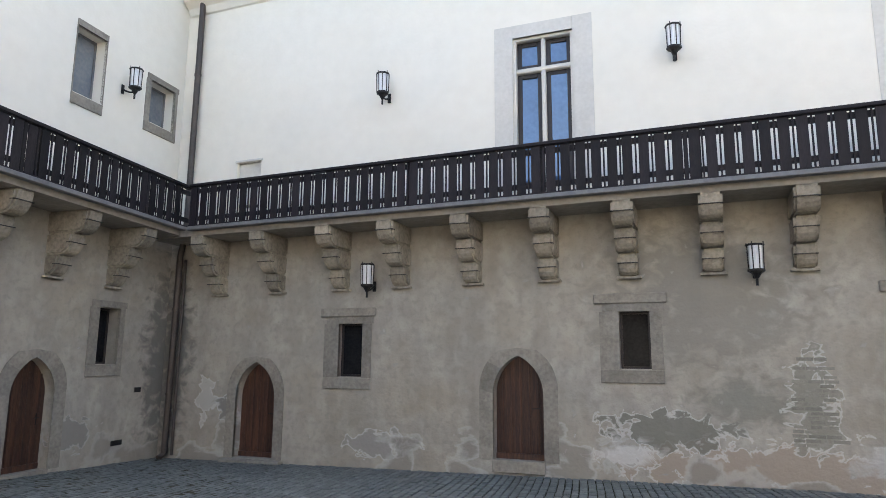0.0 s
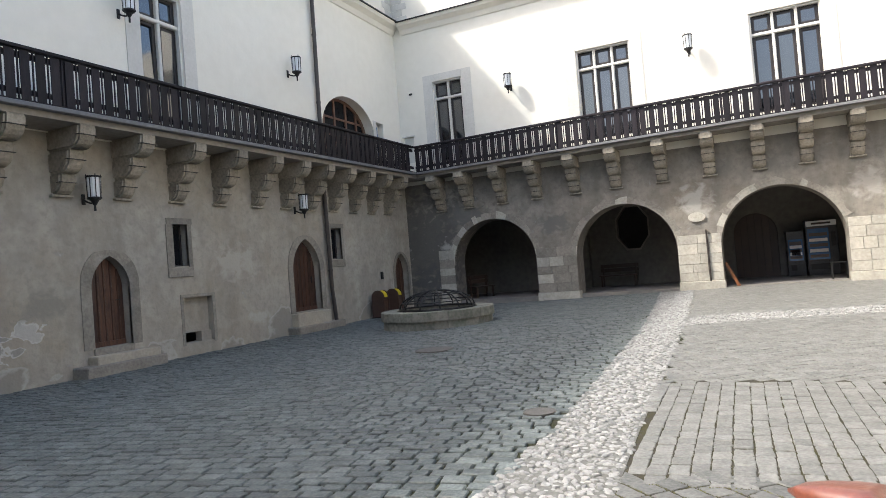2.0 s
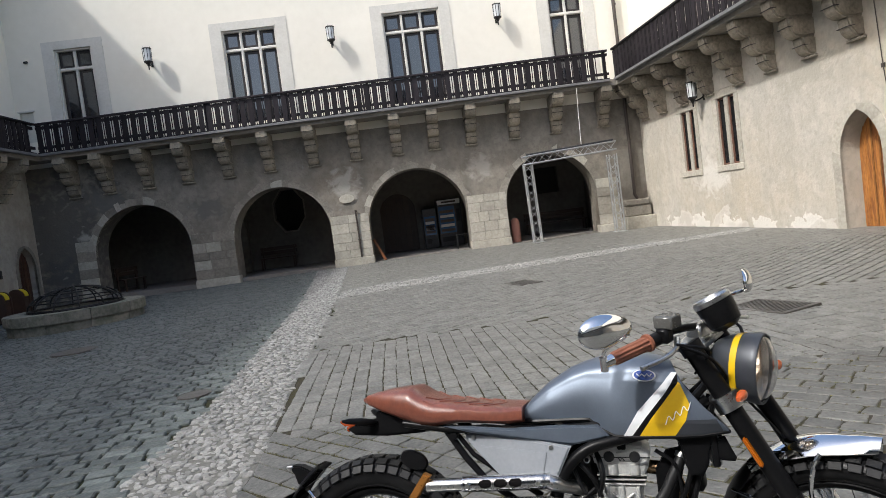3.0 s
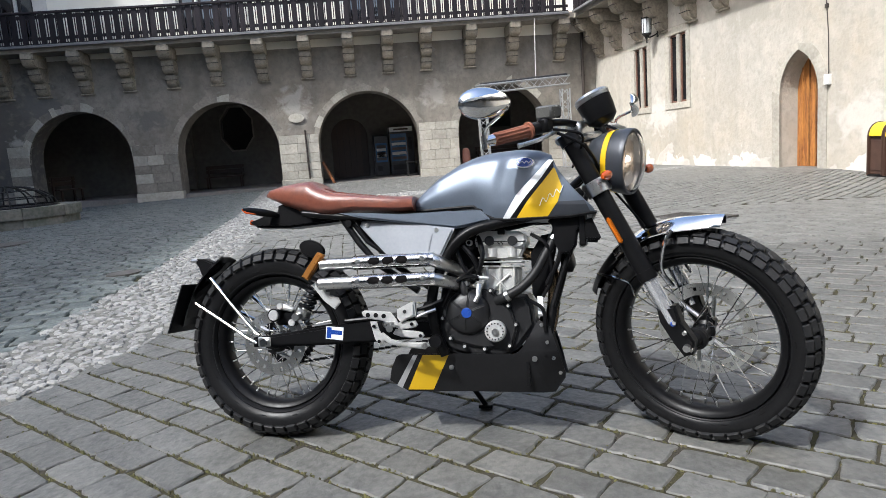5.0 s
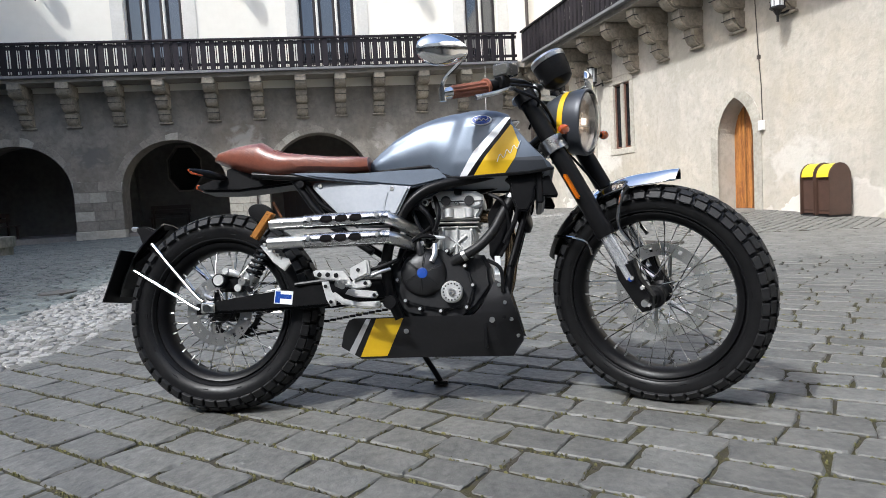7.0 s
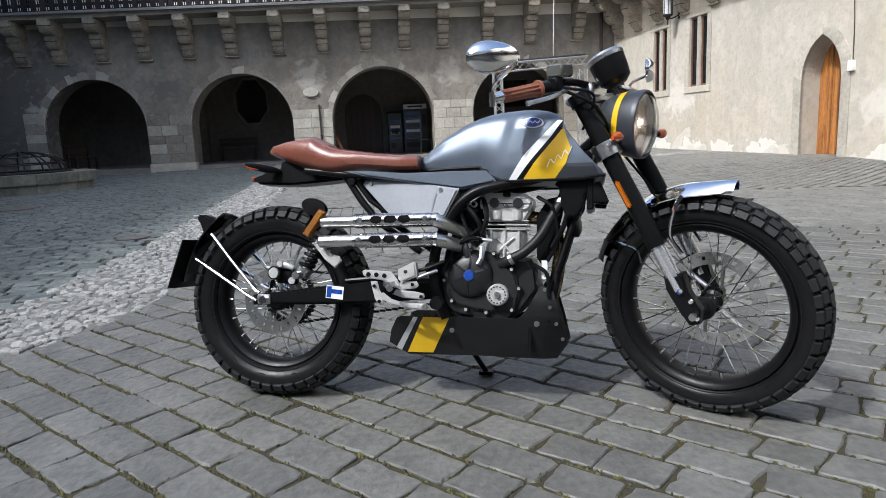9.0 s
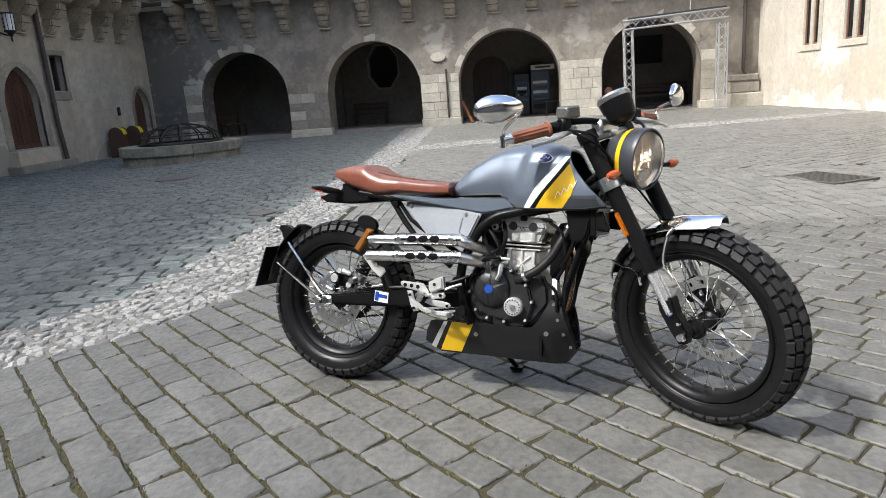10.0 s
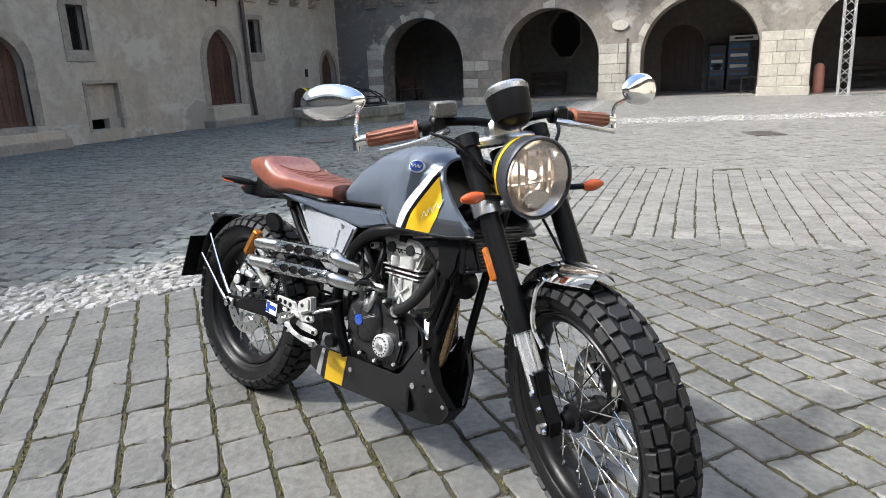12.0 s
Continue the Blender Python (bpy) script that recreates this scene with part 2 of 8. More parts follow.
M_BIN = mat("brown_bin_plastic", (0.075, 0.042, 0.03), (0.055, 0.03, 0.022), 6, 0.45)
M_BINY = mat("yellow_flap", (0.72, 0.58, 0.03), (0.62, 0.48, 0.02), 6, 0.45)
M_BLACKP = mat("black_plastic", (0.013, 0.013, 0.014), (0.02, 0.02, 0.021), 20, 0.55, bump=0.0004, bscale=200)
M_SIGNR = mat("red_sign", (0.62, 0.09, 0.05), (0.55, 0.08, 0.045), 5, 0.5)
M_SIGNW = mat("white_sign", (0.78, 0.77, 0.74), (0.72, 0.71, 0.68), 5, 0.5)
M_SIGNY = mat("cream_sign", (0.72, 0.66, 0.45), (0.66, 0.6, 0.4), 5, 0.5)
M_CLAY = mat("terracotta_post", (0.34, 0.15, 0.11), (0.27, 0.12, 0.085), 5, 0.6)
M_VEND = mat("vending_black", (0.02, 0.02, 0.022), (0.03, 0.03, 0.032), 4, 0.3)
M_BENCH = mat("dark_bench_wood", (0.06, 0.035, 0.022), (0.04, 0.022, 0.015), 4, 0.5, vary=0.2)
SETT_LOOK = dict(col=(0.132, 0.130, 0.119), col2=(0.076, 0.076, 0.070), scale=7.0, rough=0.54, bump=0.006, bscale=30, spec=0.5, vary=0.17, cscale=38, band=0.24)
M_SETT = mat("grey_sett_stone", island=True, **SETT_LOOK)
M_SETT_O = mat("grey_sett_piece", **SETT_LOOK)
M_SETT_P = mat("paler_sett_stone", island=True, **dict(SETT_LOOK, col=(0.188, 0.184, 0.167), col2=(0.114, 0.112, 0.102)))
M_SETT_D = mat("dark_green_sett", (0.130, 0.144, 0.136), (0.072, 0.083, 0.079), 5.0, 0.58, bump=0.004, bscale=40, spec=0.42, vary=0.25, island=True, cscale=34, band=0.2)
M_PEBBLE = mat("pale_river_stone", (0.275, 0.270, 0.253), (0.165, 0.161, 0.151), 6, 0.75, bump=0.004, bscale=60, vary=0.32, island=True)
M_MORTAR = mat("pale_band_mortar", (0.165, 0.160, 0.147), (0.10, 0.098, 0.088), 4, 0.9, bump=0.004, bscale=60, spec=0.15, cscale=30)
M_JOINT_N = mat("dark_joint_soil", (0.036, 0.033, 0.026), (0.034, 0.038, 0.016), 1.4, 0.95, bump=0.008, bscale=80, spec=0.1, cscale=22, band=0.16)
M_JOINT = mat("joint_soil_and_moss", (0.048, 0.043, 0.034), (0.050, 0.046, 0.022), 3.5, 0.95, bump=0.008, bscale=80, spec=0.1, cscale=26, band=0.14)
M_MOSS = mat("joint_moss", (0.090, 0.088, 0.026), (0.055, 0.046, 0.026), 5, 0.95, vary=0.5, island=True, band=0.2)

# ---- shaping tools ----
def part(name, bm, material, parent=None, label="", smooth=False):
    """Links a bmesh as one mesh object under a thing (or at top level)."""
    me = bpy.data.meshes.new(name)
    bm.normal_update()
    bm.to_mesh(me)
    bm.free()
    me.materials.append(material)
    if smooth:
        me.polygons.foreach_set("use_smooth", [True] * len(me.polygons))
        me.set_sharp_from_angle(angle=radians(38))
    ob = new(name, me)
    if parent is not None:
        ob.parent = parent
    if label:
        ob["label"] = label
    return ob


def share(name, me, parent, m):
    ob = new(name, me)
    ob.parent = parent
    ob.matrix_basis = m
    return ob


def thing(name, m, label, category, group="", kind=""):
    ob = new(name)
    ob.empty_display_size = 0.1
    ob.matrix_basis = m
    return tagged(ob, label, category, group, kind)


def box(bm, x0, x1, y0, y1, z0, z1, bev=0.0):
    v = bmesh.ops.create_cube(bm, size=1)["verts"]
    for p in v:
        p.co = Vector((x0 if p.co.x < 0 else x1, y0 if p.co.y < 0 else y1, z0 if p.co.z < 0 else z1))
    if bev:
        e = list({e for p in v for e in p.link_edges})
        bmesh.ops.bevel(bm, geom=e, offset=bev, segments=1, affect="EDGES")
    return bm


def B(*a, bev=0.0):
    return box(bmesh.new(), *a, bev=bev)


def cyl(bm, p0, p1, r0, r1=None, seg=14, caps=True):
    p0, p1 = Vector(p0), Vector(p1)
    d = p1 - p0
    q = d.to_track_quat("Z", "Y").to_matrix().to_4x4()
    bmesh.ops.create_cone(bm, cap_ends=caps, cap_tris=False, segments=seg, radius1=r0, radius2=r0 if r1 is None else r1, depth=d.length,
                          matrix=Matrix.Translation((p0 + p1) / 2) @ q)
    return bm


def tube(bm, pts, r, seg=10, closed=False):
    """A round bar along a line of points; r may be one radius or one for each point."""
    pts = [Vector(p) for p in pts]
    n = len(pts)
    rs = r if isinstance(r, (list, tuple)) else [r] * n
    rings = []
    side = None
    for i, p in enumerate(pts):
        a = pts[i - 1] if (i or closed) else p
        c = pts[(i + 1) % n] if (i < n - 1 or closed) else p
        t = (c - a).normalized()
        if side is None:
            side = t.orthogonal().normalized()
        side = (side - t * side.dot(t)).normalized()
        up = t.cross(side)
        rings.append([bm.verts.new(p + rs[i] * (math.cos(k * math.tau / seg) * side + math.sin(k * math.tau / seg) * up)) for k in range(seg)])
    for i in range(n if closed else n - 1):
        a, c = rings[i], rings[(i + 1) % n]
        for k in range(seg):
            bm.faces.new((a[k], a[(k + 1) % seg], c[(k + 1) % seg], c[k]))
    if not closed:
        bm.faces.new(rings[0][::-1])
        bm.faces.new(rings[-1])
    return bm


def curve(pts, n=24):
    """A smooth line through points (Catmull-Rom)."""
    pts = [Vector(p) for p in pts]
    q = [2 * pts[0] - pts[1]] + pts + [2 * pts[-1] - pts[-2]]
    out = []
    segs = len(pts) - 1
    for k in range(n + 1):
        s = k / n * segs
        i = min(int(s), segs - 1)
        t = s - i
        a, b, c, d = q[i:i + 4]
        out.append(0.5 * ((2 * b) + (c - a) * t + (2 * a - 5 * b + 4 * c - d) * t * t + (3 * b - a - 3 * c + d) * t ** 3))
    return out


def prism(bm, pts, d0, d1, plane="xz", bev=0.0):
    """An outline in a plane, pulled from d0 to d1 across it."""
    def at(p, d):
        return Vector((p[0], d, p[1])) if plane == "xz" else Vector((d, p[0], p[1])) if plane == "yz" else Vector((p[0], p[1], d))
    a = [bm.verts.new(at(p, d0)) for p in pts]
    c = [bm.verts.new(at(p, d1)) for p in pts]
    n = len(pts)
    fs = [bm.faces.new(a), bm.faces.new(c[::-1])]
    for i in range(n):
        fs.append(bm.faces.new((a[i], c[i], c[(i + 1) % n], a[(i + 1) % n])))
    bmesh.ops.recalc_face_normals(bm, faces=fs)
    if bev:
        e = [e for f in fs[:2] for e in f.edges]
        bmesh.ops.bevel(bm, geom=list(set(e)), offset=bev, segments=2, affect="EDGES")
    return bm


def lathe(bm, prof, seg=24, m=None, closed=False, caps=True):
    """A profile of (radius, height) turned about z."""
    m = m or Matrix()
    rings = [[bm.verts.new(m @ Vector((r * math.cos(k * math.tau / seg), r * math.sin(k * math.tau / seg), h))) for k in range(seg)] for r, h in prof]
    for i in range(len(rings) if closed else len(rings) - 1):
        a, c = rings[i], rings[(i + 1) % len(rings)]
        for k in range(seg):
            bm.faces.new((a[k], a[(k + 1) % seg], c[(k + 1) % seg], c[k]))
    if caps and not closed:
        for ring, f in ((rings[0], -1), (rings[-1], 1)):
            if (ring[0].co - ring[seg // 2].co).length > 1e-4:
                bm.faces.new(ring[::f])
    bmesh.ops.remove_doubles(bm, verts=[v for r in rings for v in r], dist=1e-5)
    bmesh.ops.recalc_face_normals(bm, faces=bm.faces[:])
    return bm


def loft(bm, rings, caps=True, closed=True):
    """A skin over rings of the same number of points."""
    vs = [[bm.verts.new(p) for p in r] for r in rings]
    n = len(vs[0])
    for a, c in zip(vs, vs[1:]):
        for k in range(n if closed else n - 1):
            bm.faces.new((a[k], a[(k + 1) % n], c[(k + 1) % n], c[k]))
    if caps:
        bm.faces.new(vs[0][::-1])
        bm.faces.new(vs[-1])
    bmesh.ops.recalc_face_normals(bm, faces=bm.faces[:])
    return bm


def arch(cx, w, z0, top, rise=None, n=9):
    """The outline of an opening: pointed when rise is given, else half round."""
    h = w / 2
    if rise is None:
        zs = top - h
        return [(cx - h, z0), (cx + h, z0)] + [(cx + h * math.cos(math.pi * k / (2 * n)), zs + h * math.sin(math.pi * k / (2 * n))) for k in range(2 * n + 1)]
    zs = top - rise
    r = (h * h + rise * rise) / w
    a1 = math.asin(min(rise / r, 1))
    right = [(cx + h - r + r * math.cos(a1 * k / n), zs + r * math.sin(a1 * k / n)) for k in range(n + 1)]
    left = [(2 * cx - x, z) for x, z in reversed(right[:-1])]
    return [(cx - h, z0), (cx + h, z0)] + right + left


def rect(x0, x1, z0, z1):
    return [(x0, z0), (x1, z0), (x1, z1), (x0, z1)]


def wall(name, m, outer, holes, depth, material, label, front=0.0):
    """A thick wall in its own plane (x along, y into the wall, z up) with openings that go through it."""
    bm = bmesh.new()
    for y in (front, depth):
        es = []
        for loop in [outer] + holes:
            vs = [bm.verts.new((u, y, z)) for u, z in loop]
            es += [bm.edges.new((vs[i], vs[(i + 1) % len(vs)])) for i in range(len(vs))]
        bmesh.ops.triangle_fill(bm, use_beauty=True, use_dissolve=False, edges=es, normal=(0, -1 if y == front else 1, 0))
    for loop in [outer] + holes:
        for i in range(len(loop)):
            (a, b), (c, d) = loop[i], loop[(i + 1) % len(loop)]
            bm.faces.new([bm.verts.new(p) for p in ((a, front, b), (c, front, d), (c, depth, d), (a, depth, b))])
    bmesh.ops.remove_doubles(bm, verts=bm.verts[:], dist=1e-4)
    bmesh.ops.recalc_face_normals(bm, faces=bm.faces[:])
    ob = part(name, bm, material)
    ob.matrix_basis = m
    return tagged(ob, label, "wall", kind="structure")


def ring_band(bm, inner, outer, y0, y1):
    """A flat frame between two outlines with the same number of points, from depth y0 to y1."""
    n = len(inner)
    v = [[bm.verts.new((u, y, z)) for u, z in loop] for loop in (inner, outer) for y in (y0, y1)]
    ia, ib, oa, ob_ = v
    for i in range(n):
        j = (i + 1) % n
        bm.faces.new((ia[i], oa[i], oa[j], ia[j]))
        bm.faces.new((oa[i], ob_[i], ob_[j], oa[j]))
        bm.faces.new((ia[j], ib[j], ib[i], ia[i]))
    bmesh.ops.recalc_face_normals(bm, faces=bm.faces[:])
    return bm


def ground_z(x, y):
    """The yard falls gently towards the long shaded wall."""
    return 0.002 * x - 0.018 * max(y - 1.0, 0) + 0.018 * min(x, 0) * min(max(y / 13, 0), 1) - 0.045 * min(max(10.0 - x, 0), 4) * min(max((-y - 3) / 6, 0), 1)

# ---- the four ranges round the yard ----
WA = pose(0, 13.03, 0)                       # long shaded range
WB = pose(21.5, 0, 0, 0, 0, -90)             # arcade range
WC = pose(21.5, -8.4, 0, 0, 0, 182.76)       # sunny range
WD = pose(-13.85, 13.03, 0, 0, 0, 95)        # short range behind

DOORS_A = [(-11.12, 1.06, -0.36, 1.76), (-5.0, 1.0, -0.06, 1.93), (3.74, 1.0, 0.2, 2.12), (8.07, 0.92, 0.32, 2.24), (14.82, 1.34, 0.42, 2.62), (20.72, 1.0, 0.1, 2.06)]
WINS_A = [(-9.0, -8.42, 1.47, 2.6), (-3.05, -2.5, 1.70, 2.75), (1.59, 2.07, 1.82, 2.84), (9.8, 10.24, 1.95, 2.96), (16.2, 16.78, 1.96, 2.98)]
UWIN_A = [(-5.03, -3.77, 2), (1.85, 3.1, 2), (9.28, 10.53, 2)]
UWIN_B = [(-11.46, -10.23, 2), (-5.83, -3.98, 3), (-0.29, 1.7, 3), (5.56, 6.8, 2)]
ARCHES = [(-9.48, 3.26, 3.06), (-4.69, 3.38, 3.08), (0.11, 3.52, 3.15), (4.91, 3.28, 3.12)]
SPLIT = 4.7
TOP = 13.6


def door_hole(c, w, z0, top):
    return arch(c, w, z0 - 0.01, top, rise=w * 0.74)


holes = [door_hole(*d) for d in DOORS_A] + [rect(*w) for w in WINS_A] + [rect(9.98, 10.9, 0.08, 1.19)]
wall("wall_north_lower", WA, rect(-14.6, 22.4, -0.9, SPLIT), holes, 0.6, M_GREY_A, "tall grey weathered plaster wall with fallen patches")
holes = [rect(a, b, 5.35, 8.56) for a, b, _ in UWIN_A] + [[(16.2, 5.35), (19.5, 5.35)] + [(17.85 + 1.65 * math.cos(math.pi * k / 16), 6.3 + 1.27 * math.sin(math.pi * k / 16)) for k in range(17)]] + [rect(19.62, 20.15, 5.4, 7.0), rect(-12.0, -11.3, 5.4, 6.55)]
holes += [rect(18.9, 19.8, 12.1, 13.3)]
wall("wall_north_upper", WA, rect(-14.6, 22.4, SPLIT, TOP), holes, 0.6, M_WHITE, "white limewashed upper wall above the gallery")
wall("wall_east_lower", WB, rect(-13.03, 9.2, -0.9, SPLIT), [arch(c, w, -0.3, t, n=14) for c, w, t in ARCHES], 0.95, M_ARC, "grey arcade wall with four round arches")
holes = [rect(a, b, 5.45, 8.6) for a, b, _ in UWIN_B] + [rect(-12.9, -12.45, 5.6, 6.62)]
wall("wall_east_upper", WB, rect(-13.03, 9.2, SPLIT, TOP), holes, 0.6, M_WHITE, "white limewashed upper wall with mullioned windows")
holes = [arch(10.5, 1.15, -0.12, 2.46, rise=0.86), rect(3.08, 3.93, 1.77, 3.58), rect(5.24, 6.14, 1.78, 3.63)]
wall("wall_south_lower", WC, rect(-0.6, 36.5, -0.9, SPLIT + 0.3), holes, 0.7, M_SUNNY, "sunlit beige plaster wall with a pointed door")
wall("wall_south_upper", WC, rect(-0.6, 36.5, SPLIT + 0.3, 11.0), [], 0.7, M_WHITE, "white limewashed upper wall of the sunny range")
holes = [door_hole(-3.6, 0.98, -0.3, 1.84), rect(-2.15, -1.56, 1.7, 2.92)]
wall("wall_west_lower", WD, rect(-24.5, 0.6, -1.1, SPLIT), holes, 0.6, M_GREY, "grey plaster wall in the shaded corner")
holes = [rect(-3.44, -2.63, 7.31, 8.78), rect(-1.2, -0.34, 7.45, 8.5)]
wall("wall_west_upper", WD, rect(-24.5, 0.6, SPLIT, 11.5), holes, 0.6, M_WHITE, "white limewashed upper wall with small windows")


def back_panel(name, m, u0, u1, y, z0, z1, material):
    ob = part(name, B(u0, u1, y, y + 0.12, z0, z1), material)
    ob.matrix_basis = m
    return tagged(ob, "plain dark inner wall closing the rooms behind the windows", "wall", kind="structure")


# Dark colour stands in for unlit rooms; the panels behind the walls are added.
M_DARK = mat("painted_dark_hollow", (0.05, 0.046, 0.042), (0.04, 0.037, 0.034), 1, 0.9)
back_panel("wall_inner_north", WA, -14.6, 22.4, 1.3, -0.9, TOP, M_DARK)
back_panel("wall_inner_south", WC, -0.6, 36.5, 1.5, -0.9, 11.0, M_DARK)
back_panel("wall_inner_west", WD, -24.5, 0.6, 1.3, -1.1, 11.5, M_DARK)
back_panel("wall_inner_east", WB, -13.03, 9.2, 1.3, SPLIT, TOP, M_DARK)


# cornice with a dark metal edge above the white walls
def cornice(name, m, u0, u1, z):
    c = thing(name, m, "plaster cornice moulding with a dark metal drip edge", "cornice", kind="structure")
    bm = bmesh.new()
    prism(bm, [(0.05, z - 0.45), (-0.05, z - 0.4), (-0.12, z - 0.24), (-0.3, z - 0.12), (-0.34, z), (0.05, z)], u0, u1, "yz")
    part("moulding", bm, M_WHITE, c)
    part("drip_edge", B(u0, u1, -0.4, 0.02, z + 0.003, z + 0.035), M_IRON, c, "dark metal drip edge")


cornice("cornice_north", WA, -13.8, 21.49, 11.15)
cornice("cornice_east", WB, -12.68, 8.6, 11.1)

# arcade interior
IN_D = 4.6
fl = part("arcade_floor", B(-13.03, 9.2, 0.2, IN_D + 0.2, -0.25, 0.07), mat("arcade_paving", (0.22, 0.2, 0.18), (0.15, 0.14, 0.125), 2, 0.7, bump=0.004))
fl.matrix_basis = WB
tagged(fl, "worn stone paving inside the arcade", "floor", kind="structure")
holes = [arch(-0.65, 1.5, 0.0, 2.5), arch(-8.3, 1.6, 0.0, 2.75), rect(4.95, 6.3, 1.75, 2.85)]
holes += [[(-5.15 + 0.66 * math.sin(math.tau * k / 8 + math.pi / 8), 2.4 + 0.92 * math.cos(math.tau * k / 8 + math.pi / 8)) for k in range(8)]]
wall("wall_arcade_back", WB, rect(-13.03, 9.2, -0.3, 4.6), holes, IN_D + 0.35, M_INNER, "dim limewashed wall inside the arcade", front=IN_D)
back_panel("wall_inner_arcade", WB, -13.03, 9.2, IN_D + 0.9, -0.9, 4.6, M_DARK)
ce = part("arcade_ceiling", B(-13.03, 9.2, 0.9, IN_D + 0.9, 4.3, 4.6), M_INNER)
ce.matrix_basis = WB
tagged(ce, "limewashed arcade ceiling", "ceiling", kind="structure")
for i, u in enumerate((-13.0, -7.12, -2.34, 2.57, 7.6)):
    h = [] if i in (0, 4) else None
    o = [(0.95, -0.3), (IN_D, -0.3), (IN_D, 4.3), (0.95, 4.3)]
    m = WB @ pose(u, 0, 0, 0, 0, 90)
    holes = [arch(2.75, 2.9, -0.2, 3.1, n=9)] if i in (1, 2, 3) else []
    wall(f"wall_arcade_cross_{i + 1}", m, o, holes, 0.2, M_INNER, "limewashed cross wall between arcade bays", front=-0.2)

# pale arch rings and dressed piers of the arcade
for c, w, t in ARCHES:
    a_in = arch(c, w, -0.05, t, n=14)[2:]
    a_out = arch(c, w + 0.62, -0.05, t + 0.31, n=14)[2:]
    g = thing("arch_ring", WB, "pale stone voussoirs round an arcade arch", "arch ring", kind="structure")
    rnd = random.Random(int(c * 100))
    k = 0
    while k < len(a_in) - 1:
        j = min(k + rnd.choice((1, 2)), len(a_in) - 1)
        bm = bmesh.new()
        p = rnd.uniform(0.012, 0.03)
        out = [(x + (rnd.uniform(-0.5, 0.0)) * (x - a_in[i][0]), z + (rnd.uniform(-0.5, 0.0)) * (z - a_in[i][1])) for i, (x, z) in list(enumerate(a_out))[k:j + 1]]
        prism(bm, a_in[k:j + 1] + out[::-1], -p, 0.1, "xz")
        part("voussoir", bm, M_STONE if rnd.random() < 0.75 else M_STONE_L, g)
        k = j
PIERS = [(-7.85, -6.38, "P"), (-3.0, -1.65, "Q"), (1.87, 3.27, "R"), (6.55, 7.35, "S"), (-11.75, -11.11, "T")]
for a, b, code in PIERS:
    g = thing("pier", WB, "dressed sandstone pier between arcade arches", "pier", "arcade piers", kind="structure")
    rnd = random.Random(code)
    gz = ground_z(21.5, -(a + b) / 2)
    part("plinth", B(a - 0.03, b + 0.03, -0.1, 0.3, gz - 0.12, gz + 0.27, bev=0.02), M_STONE_L, g)
    z = gz + 0.275
    while z < 1.75:
        h = rnd.uniform(0.27, 0.36)
        u = a
        while u < b - 0.01:
            w = min(rnd.uniform(0.32, 0.75), b - u)
            if b - u - w < 0.2:
                w = b - u
            part("block", B(u + 0.004, u + w - 0.004, -0.03 - rnd.uniform(0, 0.012), 0.2, z + 0.004, z + h - 0.004, bev=0.008), M_STONE_L if (code in "RSQ" or rnd.random() < 0.5) else M_STONE, g)
            u += w
        z += h

# ground sheet under the stones, reaching out under the ranges
bm = bmesh.new()
xs, ys = [-40, -25] + [-16 + 0.5 * i for i in range(83)] + [40, 60], [-40, -20] + [-12 + 0.5 * i for i in range(53)] + [30, 45]


def open_side(x, y):
    """True south of the river stone band."""
    return y < (1.6 if x > 1.8 else 3.1 - 0.8 * x)


vs = [[bm.verts.new((x, y, ground_z(x, y) - (0.006 if open_side(x, y) else 0.022))) for x in xs] for y in ys]
for j in range(len(ys) - 1):
    for i in range(len(xs) - 1):
        bm.faces.new((vs[j][i], vs[j][i + 1], vs[j + 1][i + 1], vs[j + 1][i])).material_index = 0 if open_side(xs[i], ys[j]) and xs[i] < 6.5 else 1
ground = part("ground", bm, M_JOINT)
ground.data.materials.append(M_JOINT_N)
tagged(ground, "soil and moss between the paving stones", "ground", kind="structure")

# brick courses showing in a tall fallen patch of the long wall
M_BRICK = mat("weathered_grey_brick", (0.29, 0.275, 0.235), (0.20, 0.19, 0.16), 9, 0.9, bump=0.006, bscale=40, spec=0.15, vary=0.14)
rb = random.Random(41)
north = bpy.data.objects["wall_north_lower"]
for row in range(20):
    z = 0.46 + row * 0.074
    half = 0.33 - 0.10 * (row / 19) ** 2
    u = 0.04 - half + rb.uniform(-0.03, 0.03)
    while u < 0.04 + half:
        w = rb.uniform(0.16, 0.27)
        if rb.random() < 0.72:
            part("brick", B(u, u + w - 0.014, -0.009 + rb.uniform(-0.003, 0.003), 0.02, z, z + 0.052 + rb.uniform(-0.006, 0.006)), M_BRICK, north)
        u += w

# ---- galleries on corbels ----
def roll_profile(y0, y1, z0, z1):
    """Side outline of one tier: straight top, rounded nose."""
    h = z1 - z0
    r = h * 0.86
    pts = [(y0, z0), (y1 + r * 0.75, z0)]
    pts += [(y1 + r * 0.75 - r * 0.75 * math.sin(a), z0 + r - r * math.cos(a)) for a in (0.3, 0.6, 0.9, 1.2, 1.57)]
    pts += [(y1, z1 - 0.02), (y1 + 0.02, z1), (y0, z1)]
    return pts


